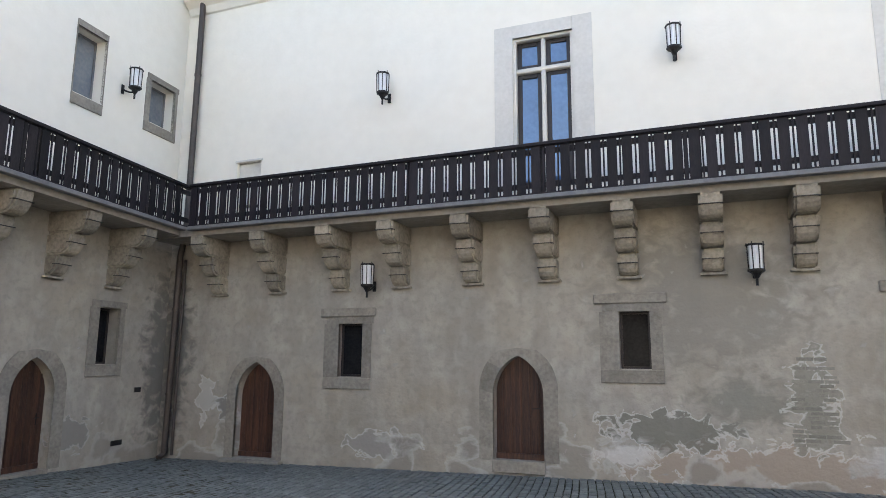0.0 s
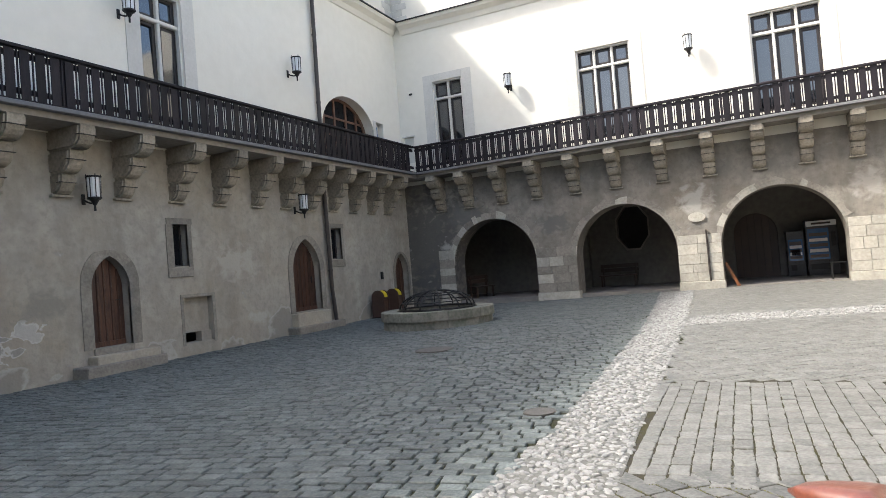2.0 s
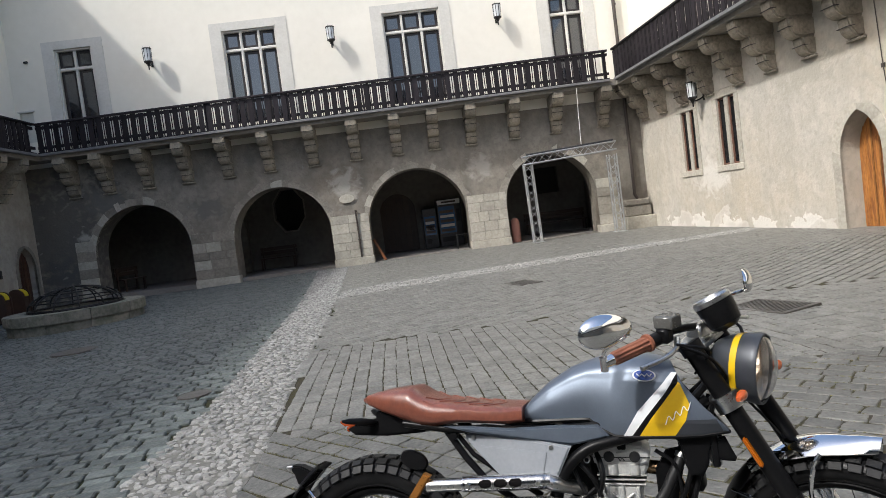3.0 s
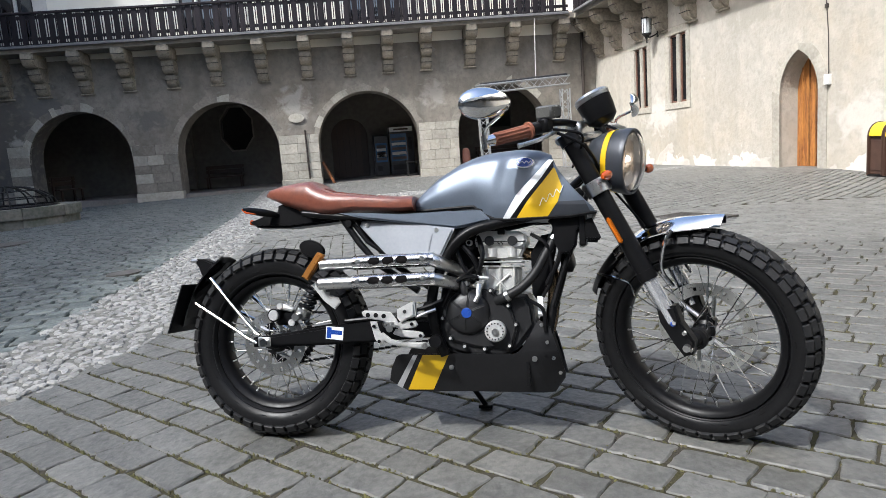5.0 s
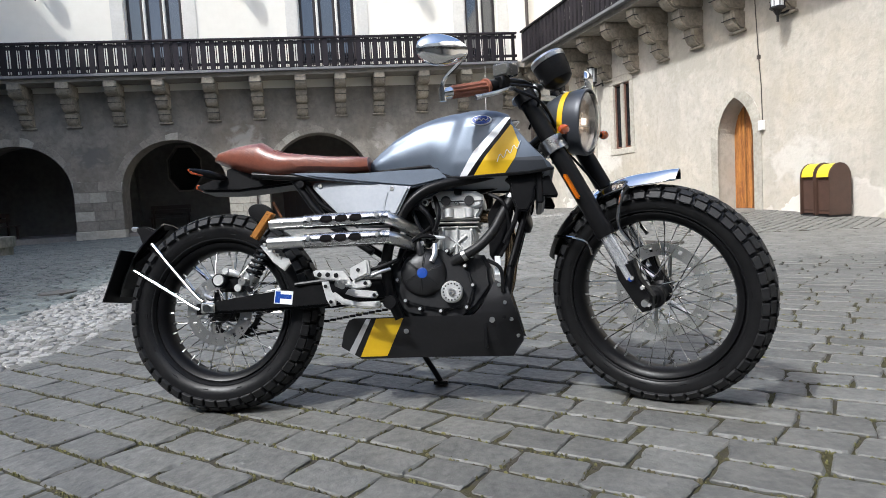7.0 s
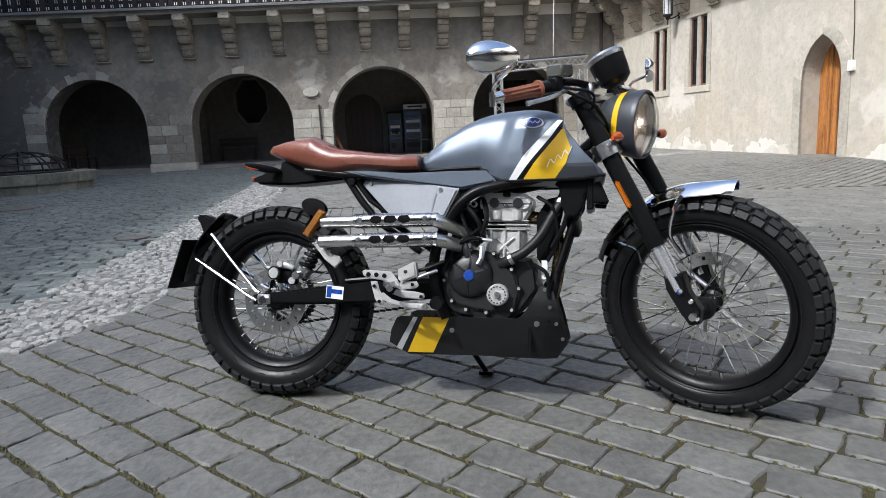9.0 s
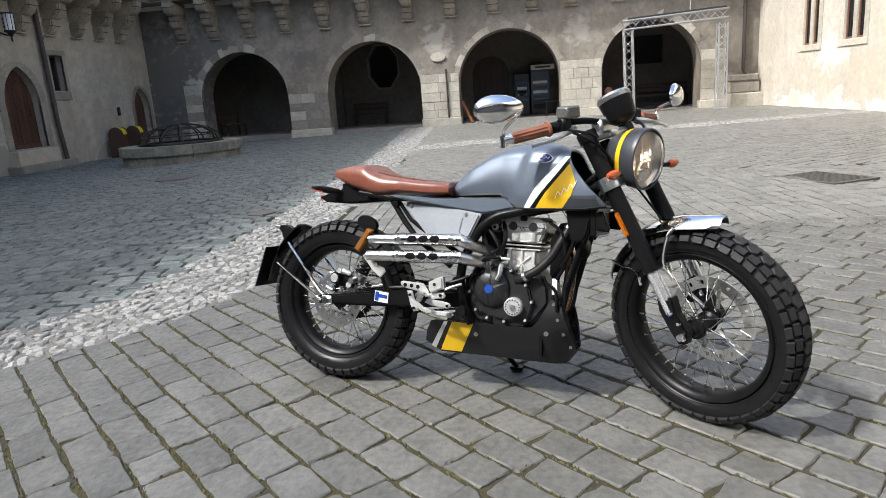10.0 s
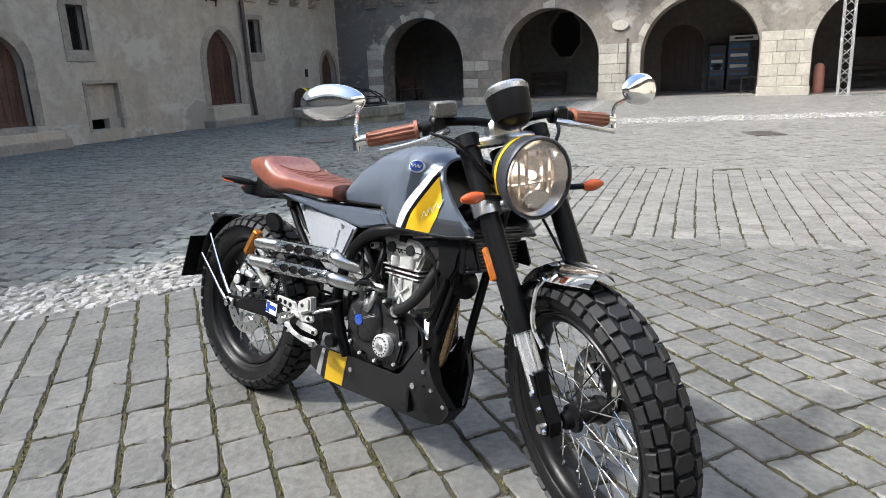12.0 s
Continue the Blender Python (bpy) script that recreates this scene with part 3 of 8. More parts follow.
def make_corbel(w=0.39):
    c = thing("corbel", pose(0, 0, -50), "weathered three-tier rounded sandstone corbel under the gallery", "corbel", "gallery corbels")
    tiers = (("bottom_block", -0.30, -1.26, -0.86, 0.92), ("middle_block", -0.60, -0.86, -0.43, 0.96), ("top_block", -0.96, -0.43, 0.0, 1.0))
    for name, y1, z0, z1, k in tiers:
        bm = bmesh.new()
        zc = (z0 + z1) / 2 + 0.02
        hw = w * k / 2
        full = roll_profile(0.06, y1, z0, z1)
        prism(bm, full, -hw, hw, "yz", bev=0.04)
        part(name, bm, M_CORBEL, c)
        part("joint", B(-hw - 0.002, hw + 0.002, y1 - 0.004, y1 + 0.12, zc - 0.007, zc + 0.007), M_DARK, c, "dark open joint")
    part("foot", B(-w / 2 - 0.03, w / 2 + 0.03, -0.10, 0.05, -1.31, -1.262, bev=0.008), M_CORBEL, c)
    return c


def gallery(name, m, u0, u1, z0, z1, corbels, corbel, proj=1.05, u_in0=0.0, u_in1=0.0, seed=1, posts=2.7):
    """A boarded gallery; z0 and z1 are the underside of its edge beam at the two ends."""
    rnd = random.Random(seed)

    def zz(u):
        return z0 + (z1 - z0) * (u - u0) / (u1 - u0)

    def sheared(bm):
        for v in bm.verts:
            v.co.z += zz(v.co.x)
        return bm
    g = thing(name, m, "dark stained timber gallery along the upper storey", "gallery", kind="structure")
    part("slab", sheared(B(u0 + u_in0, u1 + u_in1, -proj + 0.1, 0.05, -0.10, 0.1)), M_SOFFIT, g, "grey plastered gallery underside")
    part("edge_beam", sheared(B(u0, u1, -proj - 0.06, -proj + 0.1, 0.015, 0.1, bev=0.01)), M_BEAM, g, "grey edge beam with drip")
    r = thing(name.replace("gallery", "railing"), m, "dark brown board railing with narrow paired gaps", "railing", kind="structure")
    part("top_rail", sheared(B(u0, u1, -proj - 0.07, -proj + 0.07, 1.02, 1.09, bev=0.012)), M_BOARD, r)
    part("back_rail", sheared(B(u0, u1, -proj + 0.012, -proj + 0.07, 0.24, 0.33)), M_BOARD, r)
    part("upper_back_rail", sheared(B(u0, u1, -proj + 0.012, -proj + 0.07, 0.88, 0.98)), M_BOARD, r)
    part("bottom_rail", sheared(B(u0, u1, -proj - 0.02, -proj + 0.06, 0.10, 0.135)), M_BOARD, r)
    u = u0 + 0.1
    while u < u1:
        part("post", sheared(B(u - 0.05, u + 0.05, -proj + 0.013, -proj + 0.11, 0.1, 1.03)), M_BOARD, r)
        u += posts
    wide, slat = [], []
    for ms, w in ((wide, 0.172), (slat, 0.030)):
        for k in range(3):
            bm = B(-w / 2, w / 2, -0.022, 0.0, 0.13, 1.02 - 0.01 * k, bev=0.003)
            me = bpy.data.meshes.new("board")
            bm.to_mesh(me)
            bm.free()
            me.materials.append(M_BOARD)
            ms.append(me)
    u, n = u0 + 0.12, 0
    step = 0.275
    pairs = int((u1 - u0 - 0.2) / step)
    for i in range(pairs):
        uc = u + i * step
        j = rnd.uniform(-0.006, 0.006)
        share("board", wide[rnd.randrange(3)], r, pose(uc + j, -proj, zz(uc) + rnd.uniform(-0.006, 0.006), 0, rnd.uniform(-0.4, 0.4), 0))
        gap = rnd.random()
        if gap < 0.93:
            share("slat", slat[rnd.randrange(3)], r, pose(uc + step / 2 + j, -proj, zz(uc) + rnd.uniform(-0.006, 0.006), 0, rnd.uniform(-0.5, 0.5), 0))
        else:
            share("slat", wide[rnd.randrange(3)], r, pose(uc + step / 2 + j, -proj + 0.004, zz(uc), 0, 0, 0) @ Matrix.Diagonal((0.42, 1, 1, 1)))
    for u in corbels:
        copy_thing(corbel, m @ pose(u, 0, zz(u) - 0.1) @ Matrix())


corbel = make_corbel()
gallery("gallery_north", WA, -12.42, 20.42, 4.69, 4.93, [-12.25, -10.63, -8.95, -7.5, -5.9, -4.33, -2.83, -1.37, 0.08, 1.5, 2.92, 4.3, 5.7, 7.07, 8.49, 9.96, 11.36, 12.77, 14.0, 15.2, 16.4, 17.6, 18.75, 19.9], corbel, seed=1, u_in0=-1.2, u_in1=1.0)
gallery("gallery_east", WB, -11.97, 7.15, 4.93, 5.17, [-11.45, -10.3, -8.95, -7.61, -6.22, -4.8, -3.27, -1.8, -0.35, 0.96, 2.28, 3.82, 5.33, 7.04], corbel, proj=1.0, seed=2, u_in1=1.2)
gallery("gallery_south", WC, 1.06, 36.0, 5.17, 5.25, [0.62, 2.05, 3.53, 5.02, 6.5, 7.9, 9.3] + [10.7 + 1.42 * i for i in range(17)], corbel, proj=1.15, seed=3, u_in0=-1.0)
gallery("gallery_west", WD, -24.0, -0.88, 5.25, 4.72, [-1.87 - 1.58 * i for i in range(13)], corbel, proj=1.12, seed=4)
for o in (corbel, *corbel.children_recursive):
    bpy.data.objects.remove(o)

# ---- doors and windows ----
def grow(loop, c, d, dz=None):
    """An outline pushed outwards from the axis c by d, and up by dz; the two feet stay on their height."""
    dz = d if dz is None else dz
    zs = max(p[1] for p in loop)
    zb = min(p[1] for p in loop)
    return [(x + (d if x > c + 1e-6 else -d if x < c - 1e-6 else 0), z + dz * (z - zb) / (zs - zb)) for x, z in loop]


def pointed_door(name, m, c, w, z0, top, label, material, depth=0.22, planks=7, surround=0.3, rise=None, stone=None, proud=0.02, handle=1, shaded_leaf=None):
    """A plank door in a pointed opening with a stone surround."""
    d = thing(name, m, label, "door", "doors of the yard", "structure")
    loop = arch(c, w, z0, top, rise=rise or w * 0.74)
    inner = loop
    outer = grow(loop, c, surround, surround * 0.55)
    # surround in blocks
    n = len(loop)
    seg = [(1, 2), (2, 7), (7, 11), (11, 15), (15, n - 1), (n - 1, n)]
    for k, (a, b) in enumerate(seg):
        ids = [i % n for i in range(a, b + 1)]
        bm = bmesh.new()
        prism(bm, [inner[i] for i in ids] + [outer[i] for i in reversed(ids)], -proud - 0.004 * (k % 2), 0.05, "xz")
        part("surround_block", bm, stone or M_STONE, d, "grey sandstone surround")
    zs = top - (rise or w * 0.74)
    x0, pw = c - w / 2 - 0.03, (w + 0.06) / planks

    def height(x):
        x = abs(x - c)
        h, rs = w / 2, rise or w * 0.74
        r = (h * h + rs * rs) / w
        return zs + math.sqrt(max(r * r - (min(x, h) + r - h) ** 2, 0)) + 0.04
    rnd = random.Random(name)
    for k in range(planks):
        a, b = x0 + k * pw, x0 + (k + 1) * pw
        g = 0.004
        bm = bmesh.new()
        y = depth + rnd.uniform(0, 0.008)
        prism(bm, [(a + g, z0 + 0.005), (b - g, z0 + 0.005), (b - g, height(b - g)), ((a + b) / 2, height((a + b) / 2)), (a + g, height(a + g))], y, y + 0.045, "xz", bev=0.006)
        part("plank", bm, shaded_leaf if shaded_leaf and k >= planks // 2 else material, d)
        if k:
            part("batten", B(a - 0.02, a + 0.02, depth - 0.016, depth + 0.004, z0 + 0.13, height(a) - 0.05, bev=0.006), material, d)
    part("backing", B(x0, x0 + w + 0.06, depth + 0.055, depth + 0.075, z0, top), M_DARK, d)
    part("kick_board", B(x0 + 0.02, x0 + w + 0.02, depth - 0.03, depth + 0.002, z0 + 0.006, z0 + 0.12, bev=0.006), material, d, "darker kick board at the foot")
    hx = c + handle * w * 0.36
    bm = bmesh.new()
    cyl(bm, (hx, depth - 0.06, z0 + 0.98), (hx, depth + 0.01, z0 + 0.98), 0.011, seg=8)
    tube(bm, [(hx, depth - 0.06, z0 + 0.98), (hx - handle * 0.03, depth - 0.065, z0 + 0.98), (hx - handle * 0.12, depth - 0.06, z0 + 0.975)], 0.009, 8)
    box(bm, hx - 0.022, hx + 0.022, depth - 0.012, depth + 0.0, z0 + 0.84, z0 + 1.06)
    part("handle", bm, M_IRON, d, "black iron handle")
    part("threshold", B(c - w / 2 - 0.02, c + w / 2 + 0.02, -0.04, depth + 0.05, z0 - 0.22, z0 + 0.012, bev=0.012), M_STONE, d, "worn stone threshold")
    return d


LAB = ["dark brown plank door in a pointed stone arch by the corner", "reddish brown plank door in a pointed stone arch at ground level", "orange-brown plank door above a stone step beside small signs",
       "red-brown battened door above a long stone step", "tall brown plank door in a pointed arch beside a downpipe", "brown arched door in the corner beside the litter bins"]
for i, (c, w, z0, top) in enumerate(DOORS_A):
    pointed_door(f"door_{i + 1}", WA, c, w, z0, top, LAB[i], M_DOOR_O if i == 2 else M_DOOR, surround=(0.24, 0.28, 0.2, 0.24, 0.22, 0.14)[i], planks=6 if i != 4 else 8)
pointed_door("door_7", WD, -3.6, 0.98, -0.3, 1.84, "dark plank door in a pointed arch in the shaded corner", M_DOOR, surround=0.28)
# Sunlit and shaded leaf are put into the wood colours: honey left, darker right.
pointed_door("door_8", WC, 10.5, 1.15, -0.1, 2.46, "orange wooden plank door deep in a pointed stone arch", M_DOOR_Y, depth=0.42, rise=0.86, surround=0.24, stone=M_STONE_L, planks=6, shaded_leaf=M_DOOR_O)


def stone_window(name, m, x0, x1, z0, z1, label, hood=True, depth=0.28, side=0.32, leaves=1, sash=None, pane=None):
    """A small deep window: stone frame, lintel with a hood, wooden casement and panes."""
    w = thing(name, m, label, "window", "lower windows", "structure")
    part("jamb", B(x0 - side, x0, -0.022, 0.05, z0 - 0.02, z1 - 0.005), M_STONE, w, "sandstone jamb")
    part("jamb", B(x1, x1 + side * 0.6, -0.022, 0.05, z0 - 0.02, z1 - 0.005), M_STONE, w, "sandstone jamb")
    part("sill", B(x0 - side, x1 + side * 0.6, -0.035, 0.06, z0 - 0.26, z0 - 0.024, bev=0.01), M_STONE, w, "sandstone sill")
    part("lintel", B(x0 - side * 0.85, x1 + side * 0.75, -0.026, 0.06, z1, z1 + 0.14), M_STONE, w, "sandstone lintel")
    if hood:
        part("hood", B(x0 - side - 0.1, x1 + side * 0.6 + 0.1, -0.05, 0.02, z1 + 0.145, z1 + 0.34, bev=0.02), M_STONE, w, "projecting hood stone")
    fr = part("casement", bmesh.new(), sash or M_SASH, w, "dark wooden casement")
    bm = bmesh.new()
    t = 0.045
    for a in ((x0, x0 + t, z0, z1), (x1 - t, x1, z0, z1), (x0 + t, x1 - t, z0, z0 + t), (x0 + t, x1 - t, z1 - t, z1)):
        box(bm, a[0], a[1], depth, depth + 0.06, a[2], a[3], bev=0.005)
    if leaves == 2:
        box(bm, (x0 + x1) / 2 - 0.03, (x0 + x1) / 2 + 0.03, depth, depth + 0.06, z0 + t, z1 - t, bev=0.005)
    bm.to_mesh(fr.data)
    bm.free()
    part("pane", B(x0 + t, x1 - t, depth + 0.03, depth + 0.036, z0 + t, z1 - t), pane or M_OLDGLASS, fr, "dark reflecting glass")
    return w


for i, (a, b, c, d) in enumerate(WINS_A):
    stone_window(f"window_{i + 1}", WA, a, b, c, d, ("small dark window in a sandstone frame with a hood" if i < 3 else "narrow dark window in a plain stone frame"), hood=i < 3, side=0.36 if i < 3 else 0.2, depth=0.12 if i < 3 else 0.2)
stone_window("window_6", WD, -2.15, -1.56, 1.7, 2.92, "small deep window in a worn stone frame", hood=False, side=0.25)
for k, (a, b) in enumerate(((-3.44, -2.63), (-1.2, -0.34))):
    z0, z1 = ((7.31, 8.78), (7.45, 8.5))[k]
    w = stone_window(f"window_{7 + k}", WD, a, b, z0, z1, "small upper window in the white wall" if k == 0 else "small upper window in a broad grey stone frame", hood=False, side=0.02 if k == 0 else 0.16, pane=M_GREYPANE, sash=M_BEAM)


def shutter_window(name, x0, x1, z0, z1):
    """Two narrow lights with reddish closed boards either side of a stone mullion."""
    w = thing(name, WC, "twin narrow window with reddish wooden leaves and stone mullion", "window", "twin windows", "structure")
    mid = (x0 + x1) / 2
    part("mullion", B(mid - 0.085, mid + 0.085, 0.0, 0.25, z0, z1, bev=0.01), M_STONE_L, w, "pale stone mullion")
    part("lintel", B(x0 - 0.24, x1 + 0.2, -0.03, 0.05, z1 + 0.002, z1 + 0.22, bev=0.012), M_STONE_L, w, "stone lintel")
    part("sill", B(x0 - 0.24, x1 + 0.2, -0.03, 0.05, z0 - 0.18, z0 - 0.002, bev=0.012), M_STONE_L, w, "stone sill")
    part("jamb", B(x0 - 0.24, x0 - 0.002, -0.02, 0.05, z0, z1), M_STONE_L, w)
    part("jamb", B(x1 + 0.002, x1 + 0.2, -0.02, 0.05, z0, z1), M_STONE_L, w)
    for a, b in ((x0, mid - 0.085), (mid + 0.085, x1)):
        fr = bmesh.new()
        for q in ((a, a + 0.05, z0, z1), (b - 0.05, b, z0, z1), (a + 0.05, b - 0.05, z0, z0 + 0.05), (a + 0.05, b - 0.05, z1 - 0.05, z1)):
            box(fr, q[0], q[1], 0.04, 0.1, q[2], q[3], bev=0.004)
        leaf = part("leaf", fr, M_SASH_R, w, "reddish wooden casement")
        part("pane", B(a + 0.05, b - 0.05, 0.07, 0.076, z0 + 0.05, z1 - 0.05), M_OLDGLASS, leaf)


shutter_window("window_9", 3.08, 3.93, 1.77, 3.58)
shutter_window("window_10", 5.24, 6.14, 1.78, 3.63)


def tall_window(name, m, x0, x1, lights, z0=5.35, z1=8.56, tr=7.84, glass=None):
    """A tall mullioned window: broad flat stone frame, stone cross, dark sashes and panes."""
    w = thing(name, m, f"tall {'three' if lights == 3 else 'two'}-light window with stone cross and dark sashes", "window", "upper windows", "structure")
    for q in ((x0 - 0.4, x0, z0, z1 + 0.28), (x1, x1 + 0.4, z0, z1 + 0.28), (x0, x1, z1, z1 + 0.28)):
        part("frame_stone", B(q[0] + 0.002, q[1] - 0.002, -0.02, 0.04, q[2], q[3]), M_FRAME, w, "flat grey stone frame")
    bm = bmesh.new()
    for q in ((x0, x0 + 0.06, z0, z1), (x1 - 0.06, x1, z0, z1), (x0 + 0.06, x1 - 0.06, z1 - 0.06, z1)):
        box(bm, q[0], q[1], 0.05, 0.16, q[2], q[3])
    part("reveal_moulding", bm, M_FRAME, w)
    lw = (x1 - x0) / lights
    bm = bmesh.new()
    for k in range(1, lights):
        box(bm, x0 + k * lw - 0.045, x0 + k * lw + 0.045, 0.08, 0.24, z0, z1, bev=0.02)
    part("mullion", bm, M_FRAME, w, "stone mullion")
    part("transom", B(x0, x1, 0.075, 0.235, tr - 0.05, tr + 0.05, bev=0.02), M_FRAME, w, "stone transom")
    for k in range(lights):
        a = x0 + k * lw + (0.045 if k else 0.06)
        b = x0 + (k + 1) * lw - (0.06 if k == lights - 1 else 0.045)
        for lo, hi in ((z0, tr - 0.05), (tr + 0.05, z1 - 0.06)):
            bm = bmesh.new()
            t = 0.095
            for q in ((a, a + t, lo, hi), (b - t, b, lo, hi), (a + t, b - t, lo, lo + t), (a + t, b - t, hi - t, hi)):
                box(bm, q[0], q[1], 0.17, 0.23, q[2], q[3], bev=0.008)
            s = part("sash", bm, M_SASH, w, "dark brown wooden sash")
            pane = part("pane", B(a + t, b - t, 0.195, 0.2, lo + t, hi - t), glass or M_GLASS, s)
            rv = random.Random(f"{name}{k}{lo}")
            pane.matrix_basis = pose((a + b) / 2, 0.2, (lo + hi) / 2) @ pose(0, 0, 0, rv.uniform(-1.5, 1.5), 0, rv.uniform(-3.0, 3.0)) @ pose(-(a + b) / 2, -0.2, -(lo + hi) / 2)


for i, (a, b, n) in enumerate(UWIN_A):
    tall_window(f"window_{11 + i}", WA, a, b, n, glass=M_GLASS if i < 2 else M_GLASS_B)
for i, (a, b, n) in enumerate(UWIN_B):
    tall_window(f"window_{14 + i}", WB, a, b, n, z0=5.45, z1=8.6, tr=7.93, glass=M_GLASS_B)

# wide arched window above the gallery, with a wooden glazed screen set back
w = thing("window_18", WA, "wide arched opening with a glazed wooden screen", "window", kind="structure")
out = [(16.2, 5.35), (19.5, 5.35)] + [(17.85 + 1.65 * math.cos(math.pi * k / 16), 6.3 + 1.27 * math.sin(math.pi * k / 16)) for k in range(17)]
inn = [(17.85 + (x - 17.85) * 0.93, 5.45 if z < 5.5 else z - 0.09) for x, z in out]
bm = bmesh.new()
ring_band(bm, inn, out, 0.36, 0.46)
scr = part("screen_frame", bm, M_SASH_R, w, "brown wooden arched frame")
bm = bmesh.new()
for x in (16.85, 17.5, 18.2, 18.85):
    box(bm, x - 0.05, x + 0.05, 0.37, 0.45, 5.4, 6.3 + 1.22 * math.sqrt(1 - ((x - 17.85) / 1.65) ** 2))
for z in (6.25, 6.85):
    box(bm, 16.3, 19.4, 0.38, 0.44, z - 0.035, z + 0.035)
part("glazing_bar", bm, M_SASH_R, scr)
bm = bmesh.new()
prism(bm, inn, 0.41, 0.415, "xz")
part("pane", bm, M_OLDGLASS, scr)
bm = bmesh.new()
ring_band(bm, out, grow(out, 17.85, 0.05, 0.05), -0.012, 0.05)
part("plaster_rim", bm, M_WHITE, w)
w = thing("window_19", WA, "narrow bright window beside the arched opening", "window", kind="structure")
part("casement", B(19.66, 20.11, 0.2, 0.26, 5.4, 6.97, bev=0.01), M_FRAME, w)
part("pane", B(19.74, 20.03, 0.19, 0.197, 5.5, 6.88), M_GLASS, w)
part("jamb", B(19.42, 19.615, -0.02, 0.05, 5.4, 7.02), M_FRAME, w)
for i, (m, a, b, z) in enumerate(((WA, -12.0, -11.3, 6.55), (WB, -12.9, -12.45, 6.62))):
    w = thing(f"window_{20 + i}", m, "small pale hatch low in the white wall", "hatch", kind="structure")
    part("panel", B(a + 0.01, b - 0.01, 0.08, 0.12, 5.5, z - 0.01, bev=0.01), M_FRAME, w)
    part("rim", B(a - 0.05, b + 0.05, -0.03, 0.03, z + 0.004, z + 0.06, bev=0.008), M_FRAME, w)
# upper storey window and quoins above the cornice
w = thing("window_22", WA, "small window with painted quoins above the cornice", "window", kind="structure")
part("casement", B(18.9, 19.8, 0.2, 0.26, 12.1, 13.3), M_SASH, w)
for k in range(5):
    part("quoin", B(18.58 if k % 2 else 18.45, 18.89, -0.02, 0.03, 12.0 + k * 0.27, 12.25 + k * 0.27, bev=0.006), M_FRAME, w)
    part("quoin", B(19.81, 20.12 if k % 2 else 20.25, -0.02, 0.03, 12.0 + k * 0.27, 12.25 + k * 0.27, bev=0.006), M_FRAME, w)
for k in range(9):
    for m, a, b in ((WA, 21.0 if k % 2 else 20.8, 21.49), (WB, -13.0, -12.55 if k % 2 else -12.35)):
        q = part("corner_quoin", B(a, b, -0.018, 0.03, 11.2 + k * 0.26, 11.44 + k * 0.26, bev=0.006), M_FRAME)
        q.matrix_basis = m
        tagged(q, "pale corner quoin stone above the cornice", "quoin", "corner quoins", "structure")

# shallow niche with a cellar opening
n = thing("cellar_niche", WA, "shallow plastered niche with a dark cellar opening", "niche", kind="structure")
part("back", B(9.98, 10.9, 0.16, 0.2, 0.34, 1.19), M_GREY, n)
part("slope", prism(bmesh.new(), [(0.02, 0.08), (0.3, 0.08), (0.3, 0.1), (0.02, 0.1)], 9.98, 10.9, "yz"), M_GREY, n)
part("side_block", B(10.58, 10.9, 0.1, 0.3, 0.09, 0.345), M_GREY, n)
part("rim", B(9.9, 9.979, -0.015, 0.02, 0.05, 1.25), M_STONE, n)
part("rim", B(10.901, 11.0, -0.015, 0.02, 0.05, 1.25), M_STONE, n)
part("rim", B(9.9, 11.0, -0.016, 0.02, 1.192, 1.27), M_STONE, n)

# doorsteps
def step(m, u0, u1, y, z0, z1, label, mt=None):
    s = part("doorstep", B(u0, u1, y, 0.02, z0, z1, bev=0.02), mt or M_STEP)
    s.matrix_basis = m
    return tagged(s, label, "doorstep", "doorsteps", "structure")


step(WA, 3.02, 4.42, -0.42, -0.4, 0.06, "pale worn stone step below a door")
step(WA, 3.1, 4.35, -0.18, -0.3, 0.19, "upper stone step below a door", M_STONE)
step(WA, 7.1, 9.04, -0.45, -0.4, 0.02, "long worn lower stone step", M_STONE)
step(WA, 7.45, 9.0, -0.3, -0.3, 0.19, "pale upper stone step")
step(WA, 13.75, 16.05, -0.45, -0.45, 0.02, "long grey lower stone step", M_STONE)
step(WA, 13.95, 15.6, -0.25, -0.3, 0.4, "grey upper stone step")
step(WA, -11.9, -10.3, -0.2, -0.8, -0.37, "low worn stone sill at a door", M_STONE)

